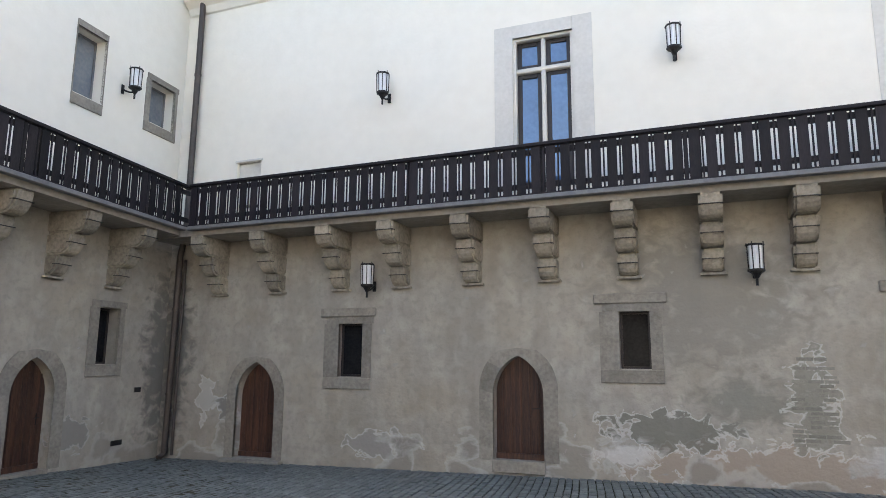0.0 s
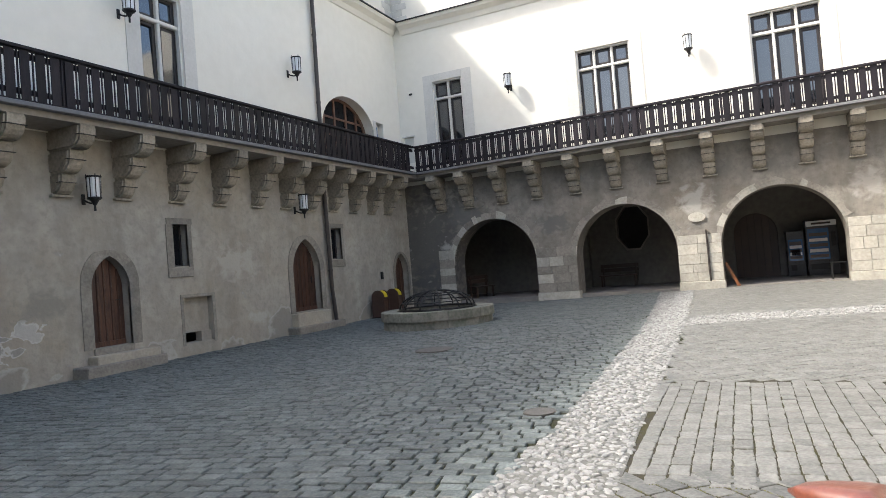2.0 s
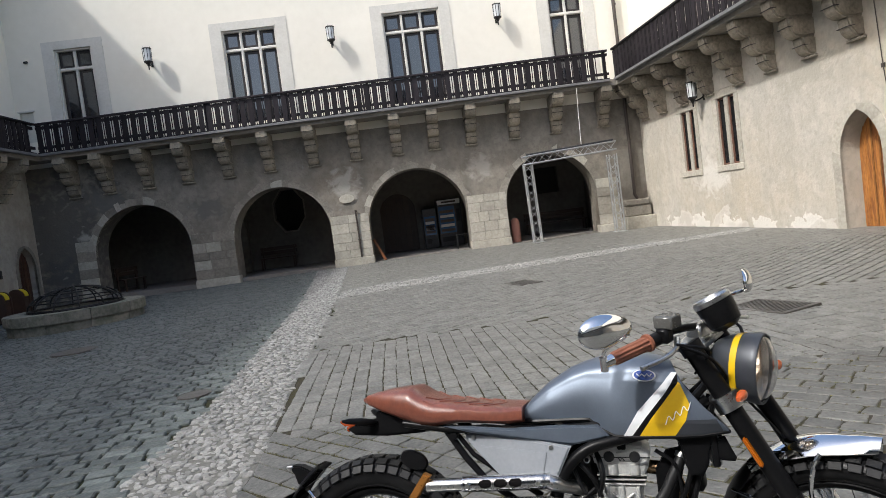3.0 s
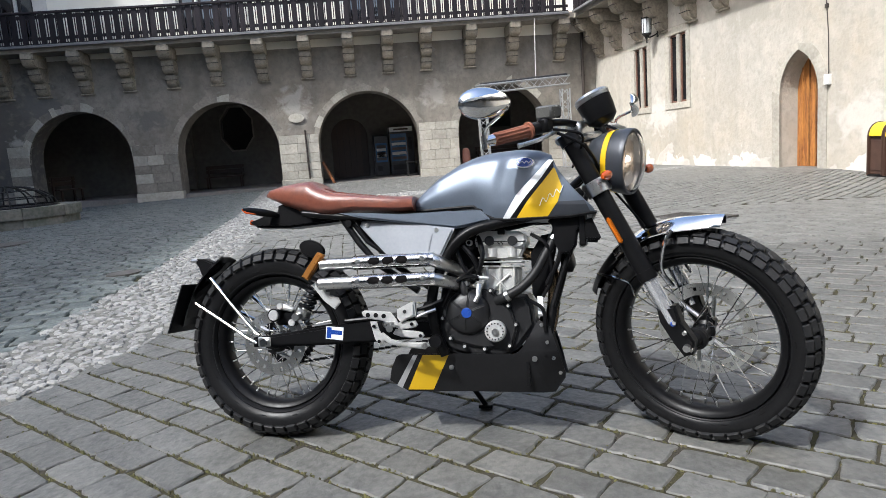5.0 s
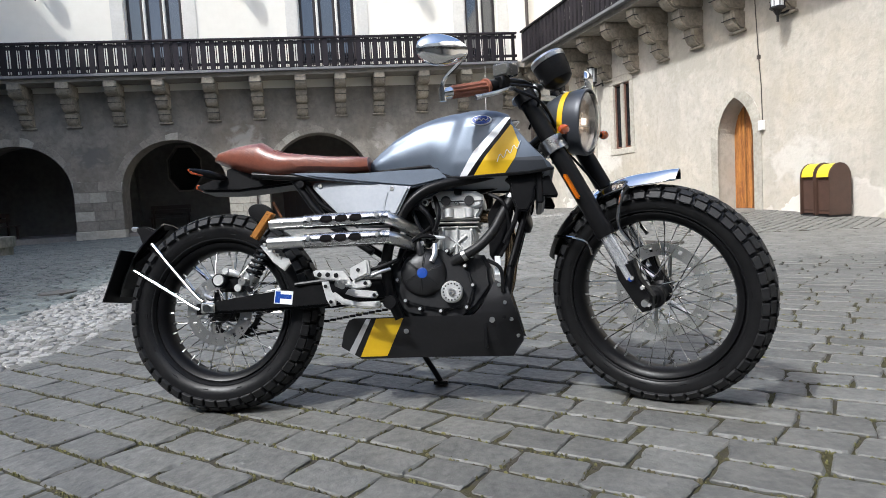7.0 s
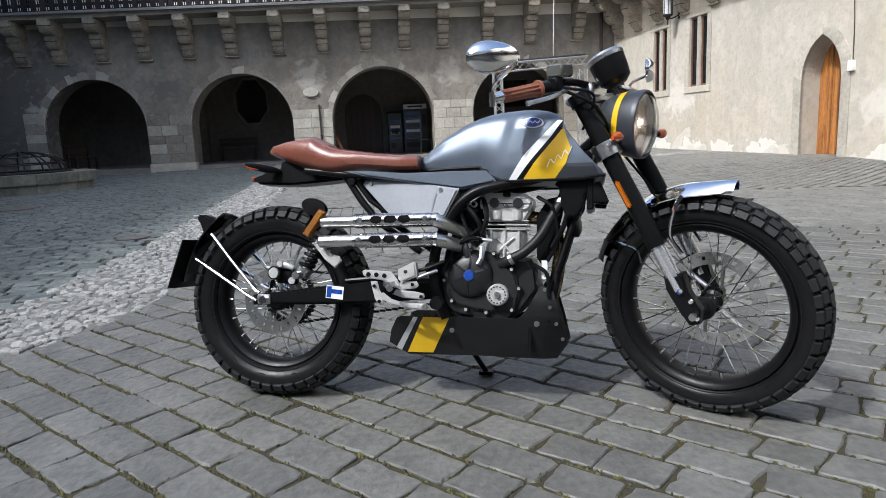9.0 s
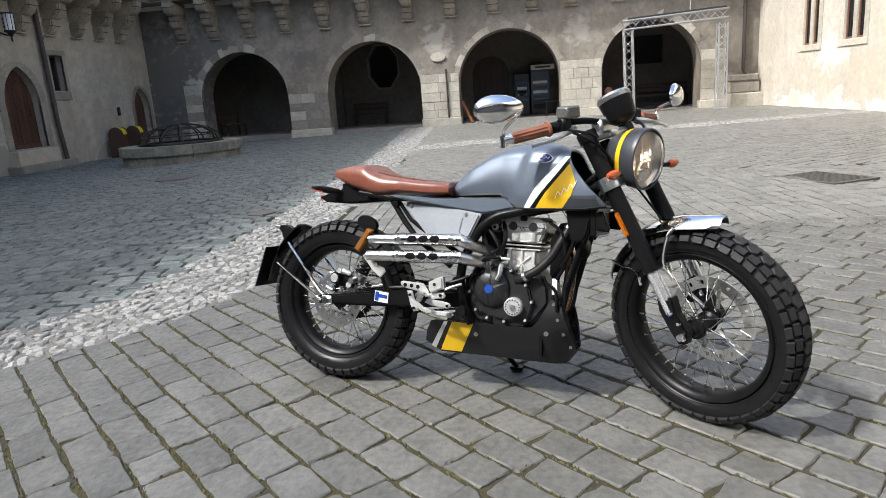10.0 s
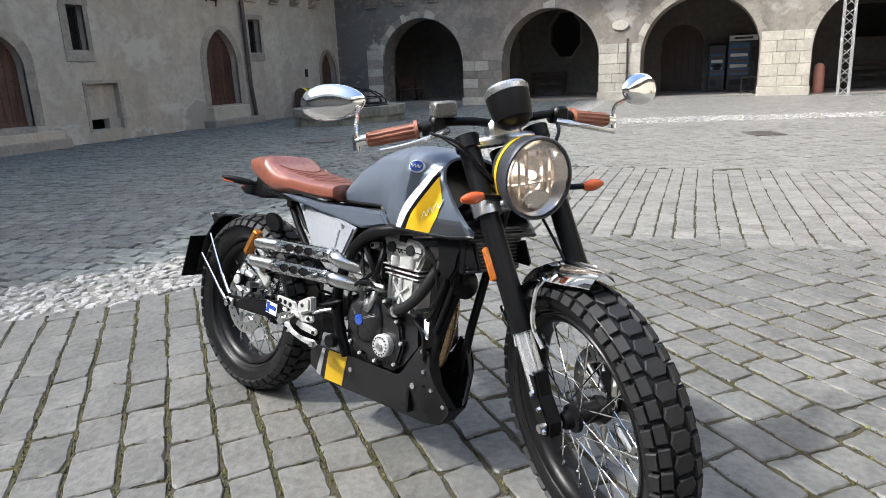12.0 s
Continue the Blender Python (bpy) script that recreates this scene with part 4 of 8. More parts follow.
# ---- lanterns, pipes, well, truss and other things ----
def make_lantern():
    """An iron wall lantern: bracket, six glazed sides, ring tops with finials."""
    l = thing("wall_lantern", pose(0, 0, -60), "black iron wall lantern with frosted glass on a bracket", "lantern", "wall lanterns")
    bm = bmesh.new()
    cyl(bm, (0, -0.35, -0.2), (0, -0.35, 0.2), 0.125, 0.135, 8, caps=True)
    part("glass", bm, M_LAMPGLASS, l, "frosted white glass")
    for k in range(8):
        a = math.tau * (k + 0.5) / 8
        bm = bmesh.new()
        cyl(bm, (0.128 * math.cos(a), -0.35 + 0.128 * math.sin(a), -0.21), (0.14 * math.cos(a), -0.35 + 0.14 * math.sin(a), 0.27 if k % 2 else 0.22), 0.009, seg=6)
        part("cage_bar", bm, M_IRON, l)
    bm = bmesh.new()
    lathe(bm, [(0.0, 0.215), (0.15, 0.2), (0.155, 0.22), (0.15, 0.235), (0.0, 0.25)], 8, pose(0, -0.35, 0))
    part("cage_roof", bm, M_IRON, l, "black iron lantern top")
    bm = bmesh.new()
    lathe(bm, [(0.0, -0.2), (0.14, -0.2), (0.14, -0.235), (0.08, -0.27), (0.03, -0.36), (0.0, -0.37)], 8, pose(0, -0.35, 0))
    part("cage_base", bm, M_IRON, l, "black iron lantern base")
    bm = bmesh.new()
    tube(bm, curve([(0, 0, -0.2), (0, -0.1, -0.26), (0, -0.24, -0.31), (0, -0.35, -0.3)], 8), 0.02, 8)
    box(bm, -0.04, 0.04, -0.02, 0.01, -0.32, -0.1, bev=0.005)
    cyl(bm, (0, -0.35, -0.48), (0, -0.35, -0.3), 0.022, seg=8)
    part("bracket", bm, M_IRON, l)
    return l


lantern = make_lantern()
LAMPS = [(WA, -8.16, 3.6), (WA, -0.7, 3.6), (WA, 7.57, 3.62), (WA, 14.45, 3.68), (WA, -7.9, 7.85), (WA, -1.82, 7.85), (WA, 3.75, 7.88), (WA, 8.72, 7.85), (WA, 14.6, 7.85),
         (WB, -8.28, 7.98), (WB, -2.1, 8.02), (WB, 3.69, 8.15), (WC, 4.61, 4.05), (WC, 12.21, 4.1), (WC, 20.0, 4.1), (WD, -2.08, 8.1)]
for m, u, z in LAMPS:
    copy_thing(lantern, m @ pose(u, 0, z))
for o in (lantern, *lantern.children_recursive):
    bpy.data.objects.remove(o)


def downpipe(m, pts, r, label, bands):
    d = thing("downpipe", m, label, "downpipe", "downpipes", "structure")
    bm = bmesh.new()
    tube(bm, pts, r, 12)
    part("pipe", bm, M_PIPE, d)
    for p in bands:
        part("clamp", cyl(bmesh.new(), (p[0], p[1], p[2] - 0.03), (p[0], p[1], p[2] + 0.03), r + 0.012), M_PIPE, d)


downpipe(WA, [(16.02, -0.12, 13.4), (16.02, -0.12, 11.4), (16.0, -0.46, 11.2), (16.0, -0.46, 11.0), (15.98, -0.12, 10.6), (15.9, -0.12, 5.2), (15.86, -0.12, 4.2), (15.9, -0.12, 1.0), (16.0, -0.14, -0.1), (16.05, -0.3, -0.2)], 0.065, "dark brown metal downpipe on the long wall", [(15.95, -0.12, 9.2), (15.92, -0.12, 7.0), (15.87, -0.12, 3.4), (15.89, -0.12, 1.6)])
downpipe(WA, [(-13.3, -0.14, 12.5), (-13.32, -0.14, 4.9), (-13.45, -0.14, 4.3), (-13.5, -0.14, -0.35), (-13.5, -0.3, -0.45)], 0.075, "brown downpipe in the inner corner", [(-13.31, -0.14, 9.0), (-13.47, -0.14, 3.0), (-13.49, -0.14, 1.0)])
downpipe(WA, [(-13.3, -0.1, 4.2), (-13.32, -0.1, -0.4)], 0.035, "thin pipe beside the corner downpipe", [])
downpipe(WB, [(7.86, -0.14, 11.2), (7.88, -0.14, 5.2), (7.88, -0.14, 1.25), (8.0, -0.16, 1.0), (8.3, -0.42, 0.15)], 0.06, "dark downpipe in the sunny corner", [(7.88, -0.14, 8.0), (7.88, -0.14, 3.2)])
downpipe(WB, [(-2.08, -0.07, 1.95), (-2.06, -0.07, 0.05)], 0.03, "thin iron pipe on an arcade pier", [(-2.07, -0.07, 1.9), (-2.07, -0.07, 0.9)])
ct = thing("cable_conduit", WB, "thin pale conduit hanging down to the truss", "cable")
part("cable", tube(bmesh.new(), [(5.95, -1.05, 5.1), (5.96, -0.9, 4.1), (5.95, -0.85, 3.2)], 0.012, 6), M_SIGNW, ct)
pl = thing("wall_roundel", WB, "small pale round plaster patch above a pier", "roundel", kind="structure")
part("disc", lathe(bmesh.new(), [(0.0, -0.03), (0.2, -0.03), (0.24, 0.0), (0.24, 0.05)], 18, pose(-2.33, 0, 2.38, 90) @ Matrix.Diagonal((1.1, 0.65, 1, 1))), M_STONE_L, pl)
# stepped stone plinth in the corner
pb = thing("corner_plinth", WB, "stepped stone plinth in the sunny corner", "plinth", kind="structure")
part("lower_course", B(7.36, 8.5, -0.55, 0.1, -0.2, 0.48, bev=0.03), M_STONE_L, pb)
part("upper_course", B(7.4, 8.35, -0.38, 0.1, 0.485, 0.85, bev=0.03), M_STONE, pb)
part("cap", B(7.38, 8.3, -0.42, 0.1, 0.855, 1.08, bev=0.04), M_STONE, pb)

# signs by the third door
s = thing("wall_sign", WA, "small red and cream notice with a white letter on plaster", "sign")
part("red_plate", B(4.42, 4.57, -0.016, 0.004, 1.5, 1.68, bev=0.002), M_SIGNR, s, "red plate")
part("cream_plate", B(4.42, 4.57, -0.014, 0.004, 1.31, 1.495, bev=0.002), M_SIGNY, s, "cream plate")
bm = bmesh.new()
for q in ((4.462, 4.48, 1.54, 1.645), (4.512, 4.53, 1.54, 1.645), (4.48, 4.512, 1.583, 1.602)):
    box(bm, q[0], q[1], -0.019, -0.0165, q[2], q[3])
part("letter", bm, M_SIGNW, s, "white letter H")
bm = bmesh.new()
for k in range(3):
    box(bm, 4.44, 4.55, -0.017, -0.0145, 1.36 + k * 0.035, 1.375 + k * 0.035)
part("text_bar", bm, M_PIPE, s)
s = thing("wall_sign", WA, "small blank white notice on plaster", "sign")
part("plate", B(4.7, 4.84, -0.014, 0.004, 1.42, 1.57, bev=0.002), M_SIGNW, s)
s = thing("letter_box", WC, "small white box on the sunny wall under a cable", "box")
part("case", B(11.3, 11.42, -0.09, 0.005, 1.66, 1.86, bev=0.01), M_SIGNW, s)
part("cable", tube(bmesh.new(), [(11.36, -0.02, 1.86), (11.34, -0.02, 2.6), (11.28, -0.02, 3.2), (11.2, -0.02, 4.4)], 0.009, 6), M_PIPE, s, "dark cable")
part("box", B(11.24, 11.32, -0.03, 0.0, 3.12, 3.2), M_PIPE, s)
s = thing("wall_vent", WD, "small dark iron vent low in the wall", "vent", kind="structure")
part("slot", B(-1.5, -1.18, -0.02, 0.03, -0.06, 0.05, bev=0.01), M_IRON, s)
s = thing("wall_plate", WD, "small dark plate on the corner wall", "plate", kind="structure")
part("plate", B(-0.92, -0.72, -0.015, 0.01, 1.06, 1.17, bev=0.004), M_IRON, s)
s = thing("wall_bell", WA, "small dark bell fitting beside a door", "fitting")
part("case", B(19.13, 19.25, -0.06, 0.005, 1.15, 1.42, bev=0.01), M_IRON, s)
s = thing("wall_camera", WB, "small black camera on the white wall", "fitting")
bm = cyl(bmesh.new(), (-12.4, -0.16, 8.25), (-12.4, 0.0, 8.3), 0.04, seg=8)
part("case", bm, M_IRON, s)

# round stone well with an iron dome
WX, WY, WR = 14.5, 8.55, 1.5
wz = ground_z(WX, WY)
M_WELL = mat("mossy_well_stone", (0.24, 0.225, 0.19), (0.13, 0.135, 0.105), 2.6, 0.85, bump=0.012, bscale=20, spec=0.2, vary=0.2, cscale=12, band=0.22)
well = thing("stone_well", pose(WX, WY, wz), "low round sandstone well under an iron grille dome", "well")
for nm, r0, r1, z0, z1, seg in (("lower_stone", WR - 0.4, WR - 0.03, -0.1, 0.2, 10), ("rim_stone", WR - 0.42, WR + 0.03, 0.205, 0.44, 10)):
    for k in range(seg):
        a0, a1 = math.tau * k / seg + 0.004, math.tau * (k + 1) / seg - 0.004
        bm = bmesh.new()
        pts = [(r1 * math.cos(a0 + (a1 - a0) * i / 5), r1 * math.sin(a0 + (a1 - a0) * i / 5)) for i in range(6)]
        pts += [(r0 * math.cos(a0 + (a1 - a0) * i / 5), r0 * math.sin(a0 + (a1 - a0) * i / 5)) for i in range(5, -1, -1)]
        prism(bm, pts, z0, z1, "xy", bev=0.012)
        part(nm, bm, M_WELL, well)
part("shaft", lathe(bmesh.new(), [(0.0, 0.12), (WR - 0.43, 0.12), (WR - 0.43, 0.3)], 24), M_DARK, well, "dark well shaft")
dome = part("dome_ring", tube(bmesh.new(), [(1.02 * math.cos(math.tau * k / 32), 1.02 * math.sin(math.tau * k / 32), 0.46) for k in range(32)], 0.03, 6, True), M_IRON, well, "iron ring")
for k in range(12):
    a = math.tau * k / 12
    part("bar", tube(bmesh.new(), [(1.02 * math.cos(t) * math.cos(a), 1.02 * math.cos(t) * math.sin(a), 0.46 + 0.47 * math.sin(t)) for t in (0, 0.25, 0.5, 0.8, 1.1, 1.35, 1.57)], 0.02, 6), M_IRON, dome)
for t in (0.4, 0.85):
    part("hoop", tube(bmesh.new(), [(1.02 * math.cos(t) * math.cos(math.tau * k / 28), 1.02 * math.cos(t) * math.sin(math.tau * k / 28), 0.46 + 0.47 * math.sin(t)) for k in range(28)], 0.016, 6, True), M_IRON, dome)


# aluminium truss gate
def truss(bm_main, bm_web, p0, p1, w, right, up, bays):
    p0, p1, right, up = Vector(p0), Vector(p1), Vector(right), Vector(up)
    cs = [(-w / 2, -w / 2), (w / 2, -w / 2), (w / 2, w / 2), (-w / 2, w / 2)]
    for a, b in cs:
        cyl(bm_main, p0 + right * a + up * b, p1 + right * a + up * b, 0.024, seg=8)
    for i in range(4):
        (a, b), (c, d) = cs[i], cs[(i + 1) % 4]
        for k in range(bays):
            q0, q1 = p0.lerp(p1, k / bays), p0.lerp(p1, (k + 1) / bays)
            if k % 2:
                a2, b2, c2, d2 = c, d, a, b
            else:
                a2, b2, c2, d2 = a, b, c, d
            cyl(bm_web, q0 + right * a2 + up * b2, q1 + right * c2 + up * d2, 0.011, seg=6)


tr = thing("truss_gate", WB, "silver aluminium truss gate in front of an arch", "truss")
gz = ground_z(20.6, -5)
for nm, p0, p1, right, up, bays in (("tower", (4.06, -0.9, gz + 0.02), (4.0, -0.9, 2.7), (1, 0, 0), (0, 1, 0), 10), ("tower", (6.96, -0.9, gz + 0.02), (6.94, -0.9, 2.72), (1, 0, 0), (0, 1, 0), 10), ("beam", (3.85, -0.9, 2.86), (7.1, -0.9, 3.02), (0, 1, 0), (0, 0, 1), 12)):
    bm, bw = bmesh.new(), bmesh.new()
    truss(bm, bw, p0, p1, 0.27, right, up, bays)
    t = part(nm, bm, M_ALU, tr)
    part("bracing", bw, M_ALU, t)["kind"] = "stuff"
for u in (4.06, 6.96):
    part("base_plate", B(u - 0.2, u + 0.2, -1.1, -0.7, gz - 0.01, gz + 0.02), M_ALU, tr)
part("banner_roll", cyl(bmesh.new(), (4.0, -0.9, 3.04), (7.05, -0.9, 3.2), 0.05), M_BLACKP, tr, "black rolled banner along the top")

# vending machines inside the arcade
for u0, u1, h, lab in ((0.32, 0.9, 1.62, "narrow black coffee vending machine"), (0.95, 1.95, 1.95, "black snack vending machine with glass front")):
    v = thing("vending_machine", WB @ pose(0, IN_D - 0.85, 0.07), lab, "vending machine")
    part("cabinet", B(u0, u1, 0, 0.8, 0.0, h, bev=0.02), M_VEND, v)
    part("front_glass", B(u0 + 0.06, u1 - (0.06 if h < 1.8 else 0.28), -0.012, 0.002, 0.55, h - 0.3, bev=0.004), M_GLASS, v, "dark glass front")
    rv = random.Random(h)
    for k in range(5):
        z = 0.62 + k * (h - 1.0) / 5
        part("packet_strip", B(u0 + 0.1, u1 - (0.1 if h < 1.8 else 0.33), -0.016, -0.0125, z, z + 0.08 + 0.04 * rv.random()), M_FRAME if k % 2 else M_PIPE, v, "shelf strip with packets")["kind"] = "stuff"
    if h > 1.8:
        part("header", B(u0 + 0.03, u1 - 0.03, -0.03, 0.0, h - 0.22, h - 0.03, bev=0.005), mat("lit_header", (0.75, 0.75, 0.72), (0.7, 0.7, 0.68), 3, 0.4), v, "pale header panel")
        part("header_bar", B(u0 + 0.2, u1 - 0.2, -0.034, -0.031, h - 0.16, h - 0.09), M_PIPE, v)
        part("keypad", B(u1 - 0.22, u1 - 0.08, -0.014, 0.0, 1.0, 1.5, bev=0.004), M_IRON, v)
    else:
        part("cup_hatch", B(u0 + 0.15, u1 - 0.15, -0.016, 0.0, 0.75, 0.95), M_IRON, v)
    part("flap", B(u0 + 0.1, u1 - 0.3, -0.016, 0.0, 0.2, 0.4, bev=0.005), M_IRON, v)


def bench(m, w, label):
    b = thing("bench", m, label, "bench", "arcade benches")
    for k in range(3):
        part("seat_plank", B(-w / 2, w / 2, -0.45 + k * 0.15, -0.31 + k * 0.15, 0.42, 0.46, bev=0.005), M_BENCH, b)
    for k in range(2):
        part("back_plank", B(-w / 2, w / 2, 0.02, 0.05, 0.58 + k * 0.17, 0.72 + k * 0.17, bev=0.005), M_BENCH, b)
    for x in (-w / 2 + 0.1, w / 2 - 0.1):
        part("leg", B(x - 0.03, x + 0.03, -0.42, -0.36, 0.0, 0.42), M_BENCH, b)
        part("leg", B(x - 0.03, x + 0.03, -0.02, 0.05, 0.0, 0.88), M_BENCH, b)


bench(WB @ pose(-5.75, IN_D - 0.3, 0.07), 1.5, "dark wooden bench inside the arcade")
bench(WB @ pose(5.9, IN_D - 0.3, 0.07), 2.6, "long dark wooden bench inside the arcade")
bench(WB @ pose(-10.9, 1.7, 0.07, 0, 0, 60), 1.0, "dark wooden bench beside the first arch")
st = thing("low_table", WB @ pose(1.62, 0.85, 0.07), "small dark metal table by a pier", "table")
part("top", B(-0.22, 0.22, -0.18, 0.18, 0.5, 0.53, bev=0.004), M_IRON, st)
for x in (-0.2, 0.2):
    for y in (-0.16, 0.16):
        part("leg", B(x - 0.015, x + 0.015, y - 0.015, y + 0.015, 0.0, 0.5), M_IRON, st)
pk = thing("leaning_plank", WB, "pale wooden plank leaning on an arcade pier", "plank")
part("plank", prism(bmesh.new(), [(-1.3, 0.06), (-1.2, 0.06), (-1.55, 0.85), (-1.63, 0.82)], 0.15, 0.3, "xz", bev=0.004), M_DOOR_O, pk)
cp = thing("clay_post", WB @ pose(3.55, 0.4, 0.07), "round-topped terracotta post in an arch", "post")
part("body", lathe(bmesh.new(), [(0.16, 0.0), (0.165, 0.03), (0.155, 0.7), (0.13, 0.8), (0.07, 0.87), (0.0, 0.89)], 20), M_CLAY, cp, smooth=True)
# plants and a door leaf inside the arches
dk = thing("arcade_door", WB @ pose(-0.65, IN_D + 0.16, 0.07), "dark wooden double door in the arcade niche", "door", kind="structure")
for k in range(6):
    part("plank", B(-0.75 + k * 0.25 + 0.004, -0.5 + k * 0.25 - 0.004, 0, 0.05, 0, 2.5, bev=0.004), M_BENCH, dk)
rw = thing("arcade_rose_window", WB, "dark eight-sided niche in the arcade wall", "niche", kind="structure")
bm = bmesh.new()
o8 = [(-5.15 + 0.72 * math.sin(math.tau * k / 8 + math.pi / 8), 2.4 + 1.0 * math.cos(math.tau * k / 8 + math.pi / 8)) for k in range(8)]
i8 = [(-5.15 + 0.66 * math.sin(math.tau * k / 8 + math.pi / 8), 2.4 + 0.92 * math.cos(math.tau * k / 8 + math.pi / 8)) for k in range(8)]
ring_band(bm, i8, o8, IN_D - 0.03, IN_D + 0.02)
part("rim", bm, M_STONE, rw)


def litter_bin(m, label, flap=0.165):
    """A brown litter bin: two arched side panels, a recessed front and a yellow flap between them."""
    b = thing("litter_bin", m, label, "litter bin", "litter bins")
    prof = [(-0.25, 0.0), (0.25, 0.0), (0.25, 0.68)] + [(0.25 * math.cos(a), 0.68 + 0.25 * math.sin(a)) for a in (0.3, 0.6, 0.9, 1.2, 1.57, 1.9, 2.2, 2.5, 2.8)] + [(-0.25, 0.68)]
    for x in (-0.19, 0.155):
        part("side_panel", prism(bmesh.new(), prof, x, x + 0.035, "yz", bev=0.008), M_BIN, b)
    inner = [(-0.19, 0.02), (0.24, 0.02), (0.24, 0.68)] + [(0.235 * math.cos(a), 0.68 + 0.235 * math.sin(a)) for a in (0.3, 0.6, 0.9, 1.2, 1.57)] + [(-0.05, 0.88), (-0.19, 0.66)]
    part("body", prism(bmesh.new(), inner, -0.155, 0.155, "yz"), M_BIN, b)
    lid = [(-0.238 * math.cos(a), 0.68 + 0.238 * math.sin(a)) for a in (0.0, 0.25, 0.5, 0.75, 1.0, 1.25, 1.45)]
    part("flap", prism(bmesh.new(), lid + [(y * 0.94, 0.68 + (z - 0.68) * 0.94) for y, z in lid[::-1]], -flap + 0.012, flap - 0.012, "yz"), M_BINY, b, "yellow lid flap")
    part("door_panel", B(-0.14, 0.14, -0.205, -0.19, 0.08, 0.60, bev=0.006), M_BIN, b)
    part("foot_rail", B(-0.18, 0.18, -0.24, 0.24, -0.04, 0.005), M_IRON, b)


for u in (13.09, 13.43):
    x = WC @ Vector((u, -0.33, 0))
    litter_bin(WC @ pose(u, -0.33, ground_z(x.x, x.y) + 0.03) @ Matrix.Diagonal((0.86, 0.95, 0.98, 1)), "brown litter bin with yellow flap against the sunny wall")
for u in (18.3, 19.3):
    litter_bin(WA @ pose(u, -0.42, ground_z(u, 12.6) + 0.03), "dark litter bin with yellow flap in the shaded corner", 0.11)

# iron gratings and covers set in the paving
M_GRATE = mat("worn_grate_iron", (0.12, 0.112, 0.1), (0.085, 0.078, 0.07), 8, 0.6, 0.4, bump=0.001)


def grating(x, y, w, d, turn, bars, label):
    g = thing("drain_grating", pose(x, y, ground_z(x, y), 0, 0, turn), label, "drain", "drain gratings")
    bm = bmesh.new()
    for q in ((-w / 2, w / 2, -d / 2, -d / 2 + 0.04), (-w / 2, w / 2, d / 2 - 0.04, d / 2), (-w / 2, -w / 2 + 0.04, -d / 2 + 0.04, d / 2 - 0.04), (w / 2 - 0.04, w / 2, -d / 2 + 0.04, d / 2 - 0.04)):
        box(bm, q[0], q[1], q[2], q[3], -0.02, 0.014)
    part("rim", bm, M_GRATE, g)
    for k in range(bars):
        u = -w / 2 + 0.04 + (w - 0.08) * (k + 0.5) / bars
        part("bar", B(u - 0.012, u + 0.012, -d / 2 + 0.04, d / 2 - 0.04, -0.018, 0.01), M_GRATE, g)
    part("pit", B(-w / 2 + 0.03, w / 2 - 0.03, -d / 2 + 0.03, d / 2 - 0.03, -0.021, -0.0195), M_JOINT, g)


grating(4.95, -3.35, 0.75, 0.6, 25, 14, "square iron drain grating in the setts")
grating(9.8, -1.55, 0.6, 0.45, 20, 10, "iron drain grating in the paving")
for x, y, r in ((4.62, 2.66, 0.16), (9.38, 6.15, 0.36)):
    c = thing("iron_cover", pose(x, y, ground_z(x, y) + 0.004), "round dark iron cover in the paving", "cover", "iron covers")
    part("plate", lathe(bmesh.new(), [(0.0, 0.012), (r * 0.9, 0.012), (r * 0.92, 0.008), (r, 0.014), (r, -0.02)], 28), M_GRATE, c)

# ---- motorcycle ----
P_TANK = mat("grey_blue_metallic_paint", (0.125, 0.15, 0.19), (0.113, 0.136, 0.172), 30, 0.43, 0.5, coat=0.05, rvar=0.03)
P_DGREY = mat("matt_graphite_paint", (0.045, 0.05, 0.06), (0.04, 0.044, 0.052), 30, 0.42, 0.3, rvar=0.04)
P_SILVER = mat("brushed_silver_panel", (0.27, 0.285, 0.31), (0.235, 0.25, 0.275), 14, 0.45, 0.15, rvar=0.06, spec=0.3)
P_CHROME = mat("polished_chrome", (0.86, 0.86, 0.86), (0.8, 0.8, 0.8), 12, 0.07, 1.0, rvar=0.03)
P_STEEL = mat("satin_steel", (0.60, 0.60, 0.59), (0.5, 0.5, 0.49), 25, 0.3, 1.0, bump=0.0003, bscale=120)
P_CAST = mat("cast_aluminium", (0.64, 0.64, 0.625), (0.5, 0.5, 0.49), 18, 0.36, 0.5, bump=0.0008, bscale=160)
P_BLACK = mat("black_powder_coat", (0.004, 0.004, 0.0045), (0.007, 0.007, 0.0075), 18, 0.34, 0.0, bump=0.0003, bscale=180, spec=0.16)
P_ENGINE = mat("black_engine_case", (0.012, 0.012, 0.013), (0.018, 0.018, 0.019), 25, 0.4, 0.25, bump=0.0005, bscale=200)
P_RUBBER = mat("tyre_rubber", (0.0045, 0.0045, 0.005), (0.009, 0.009, 0.0095), 14, 0.6, bump=0.0008, bscale=120, spec=0.14)
P_TREAD = mat("worn_tread_rubber", (0.013, 0.013, 0.0135), (0.02, 0.02, 0.0205), 18, 0.55, bump=0.0008, bscale=120, spec=0.22)
P_SLIDER = mat("bright_fork_tube", (0.74, 0.75, 0.77), (0.62, 0.63, 0.65), 20, 0.22, 0.75)
P_WALL = mat("glossy_tyre_sidewall", (0.0045, 0.0045, 0.005), (0.010, 0.010, 0.0105), 20, 0.36, bump=0.0006, bscale=60, spec=0.22, rvar=0.15)
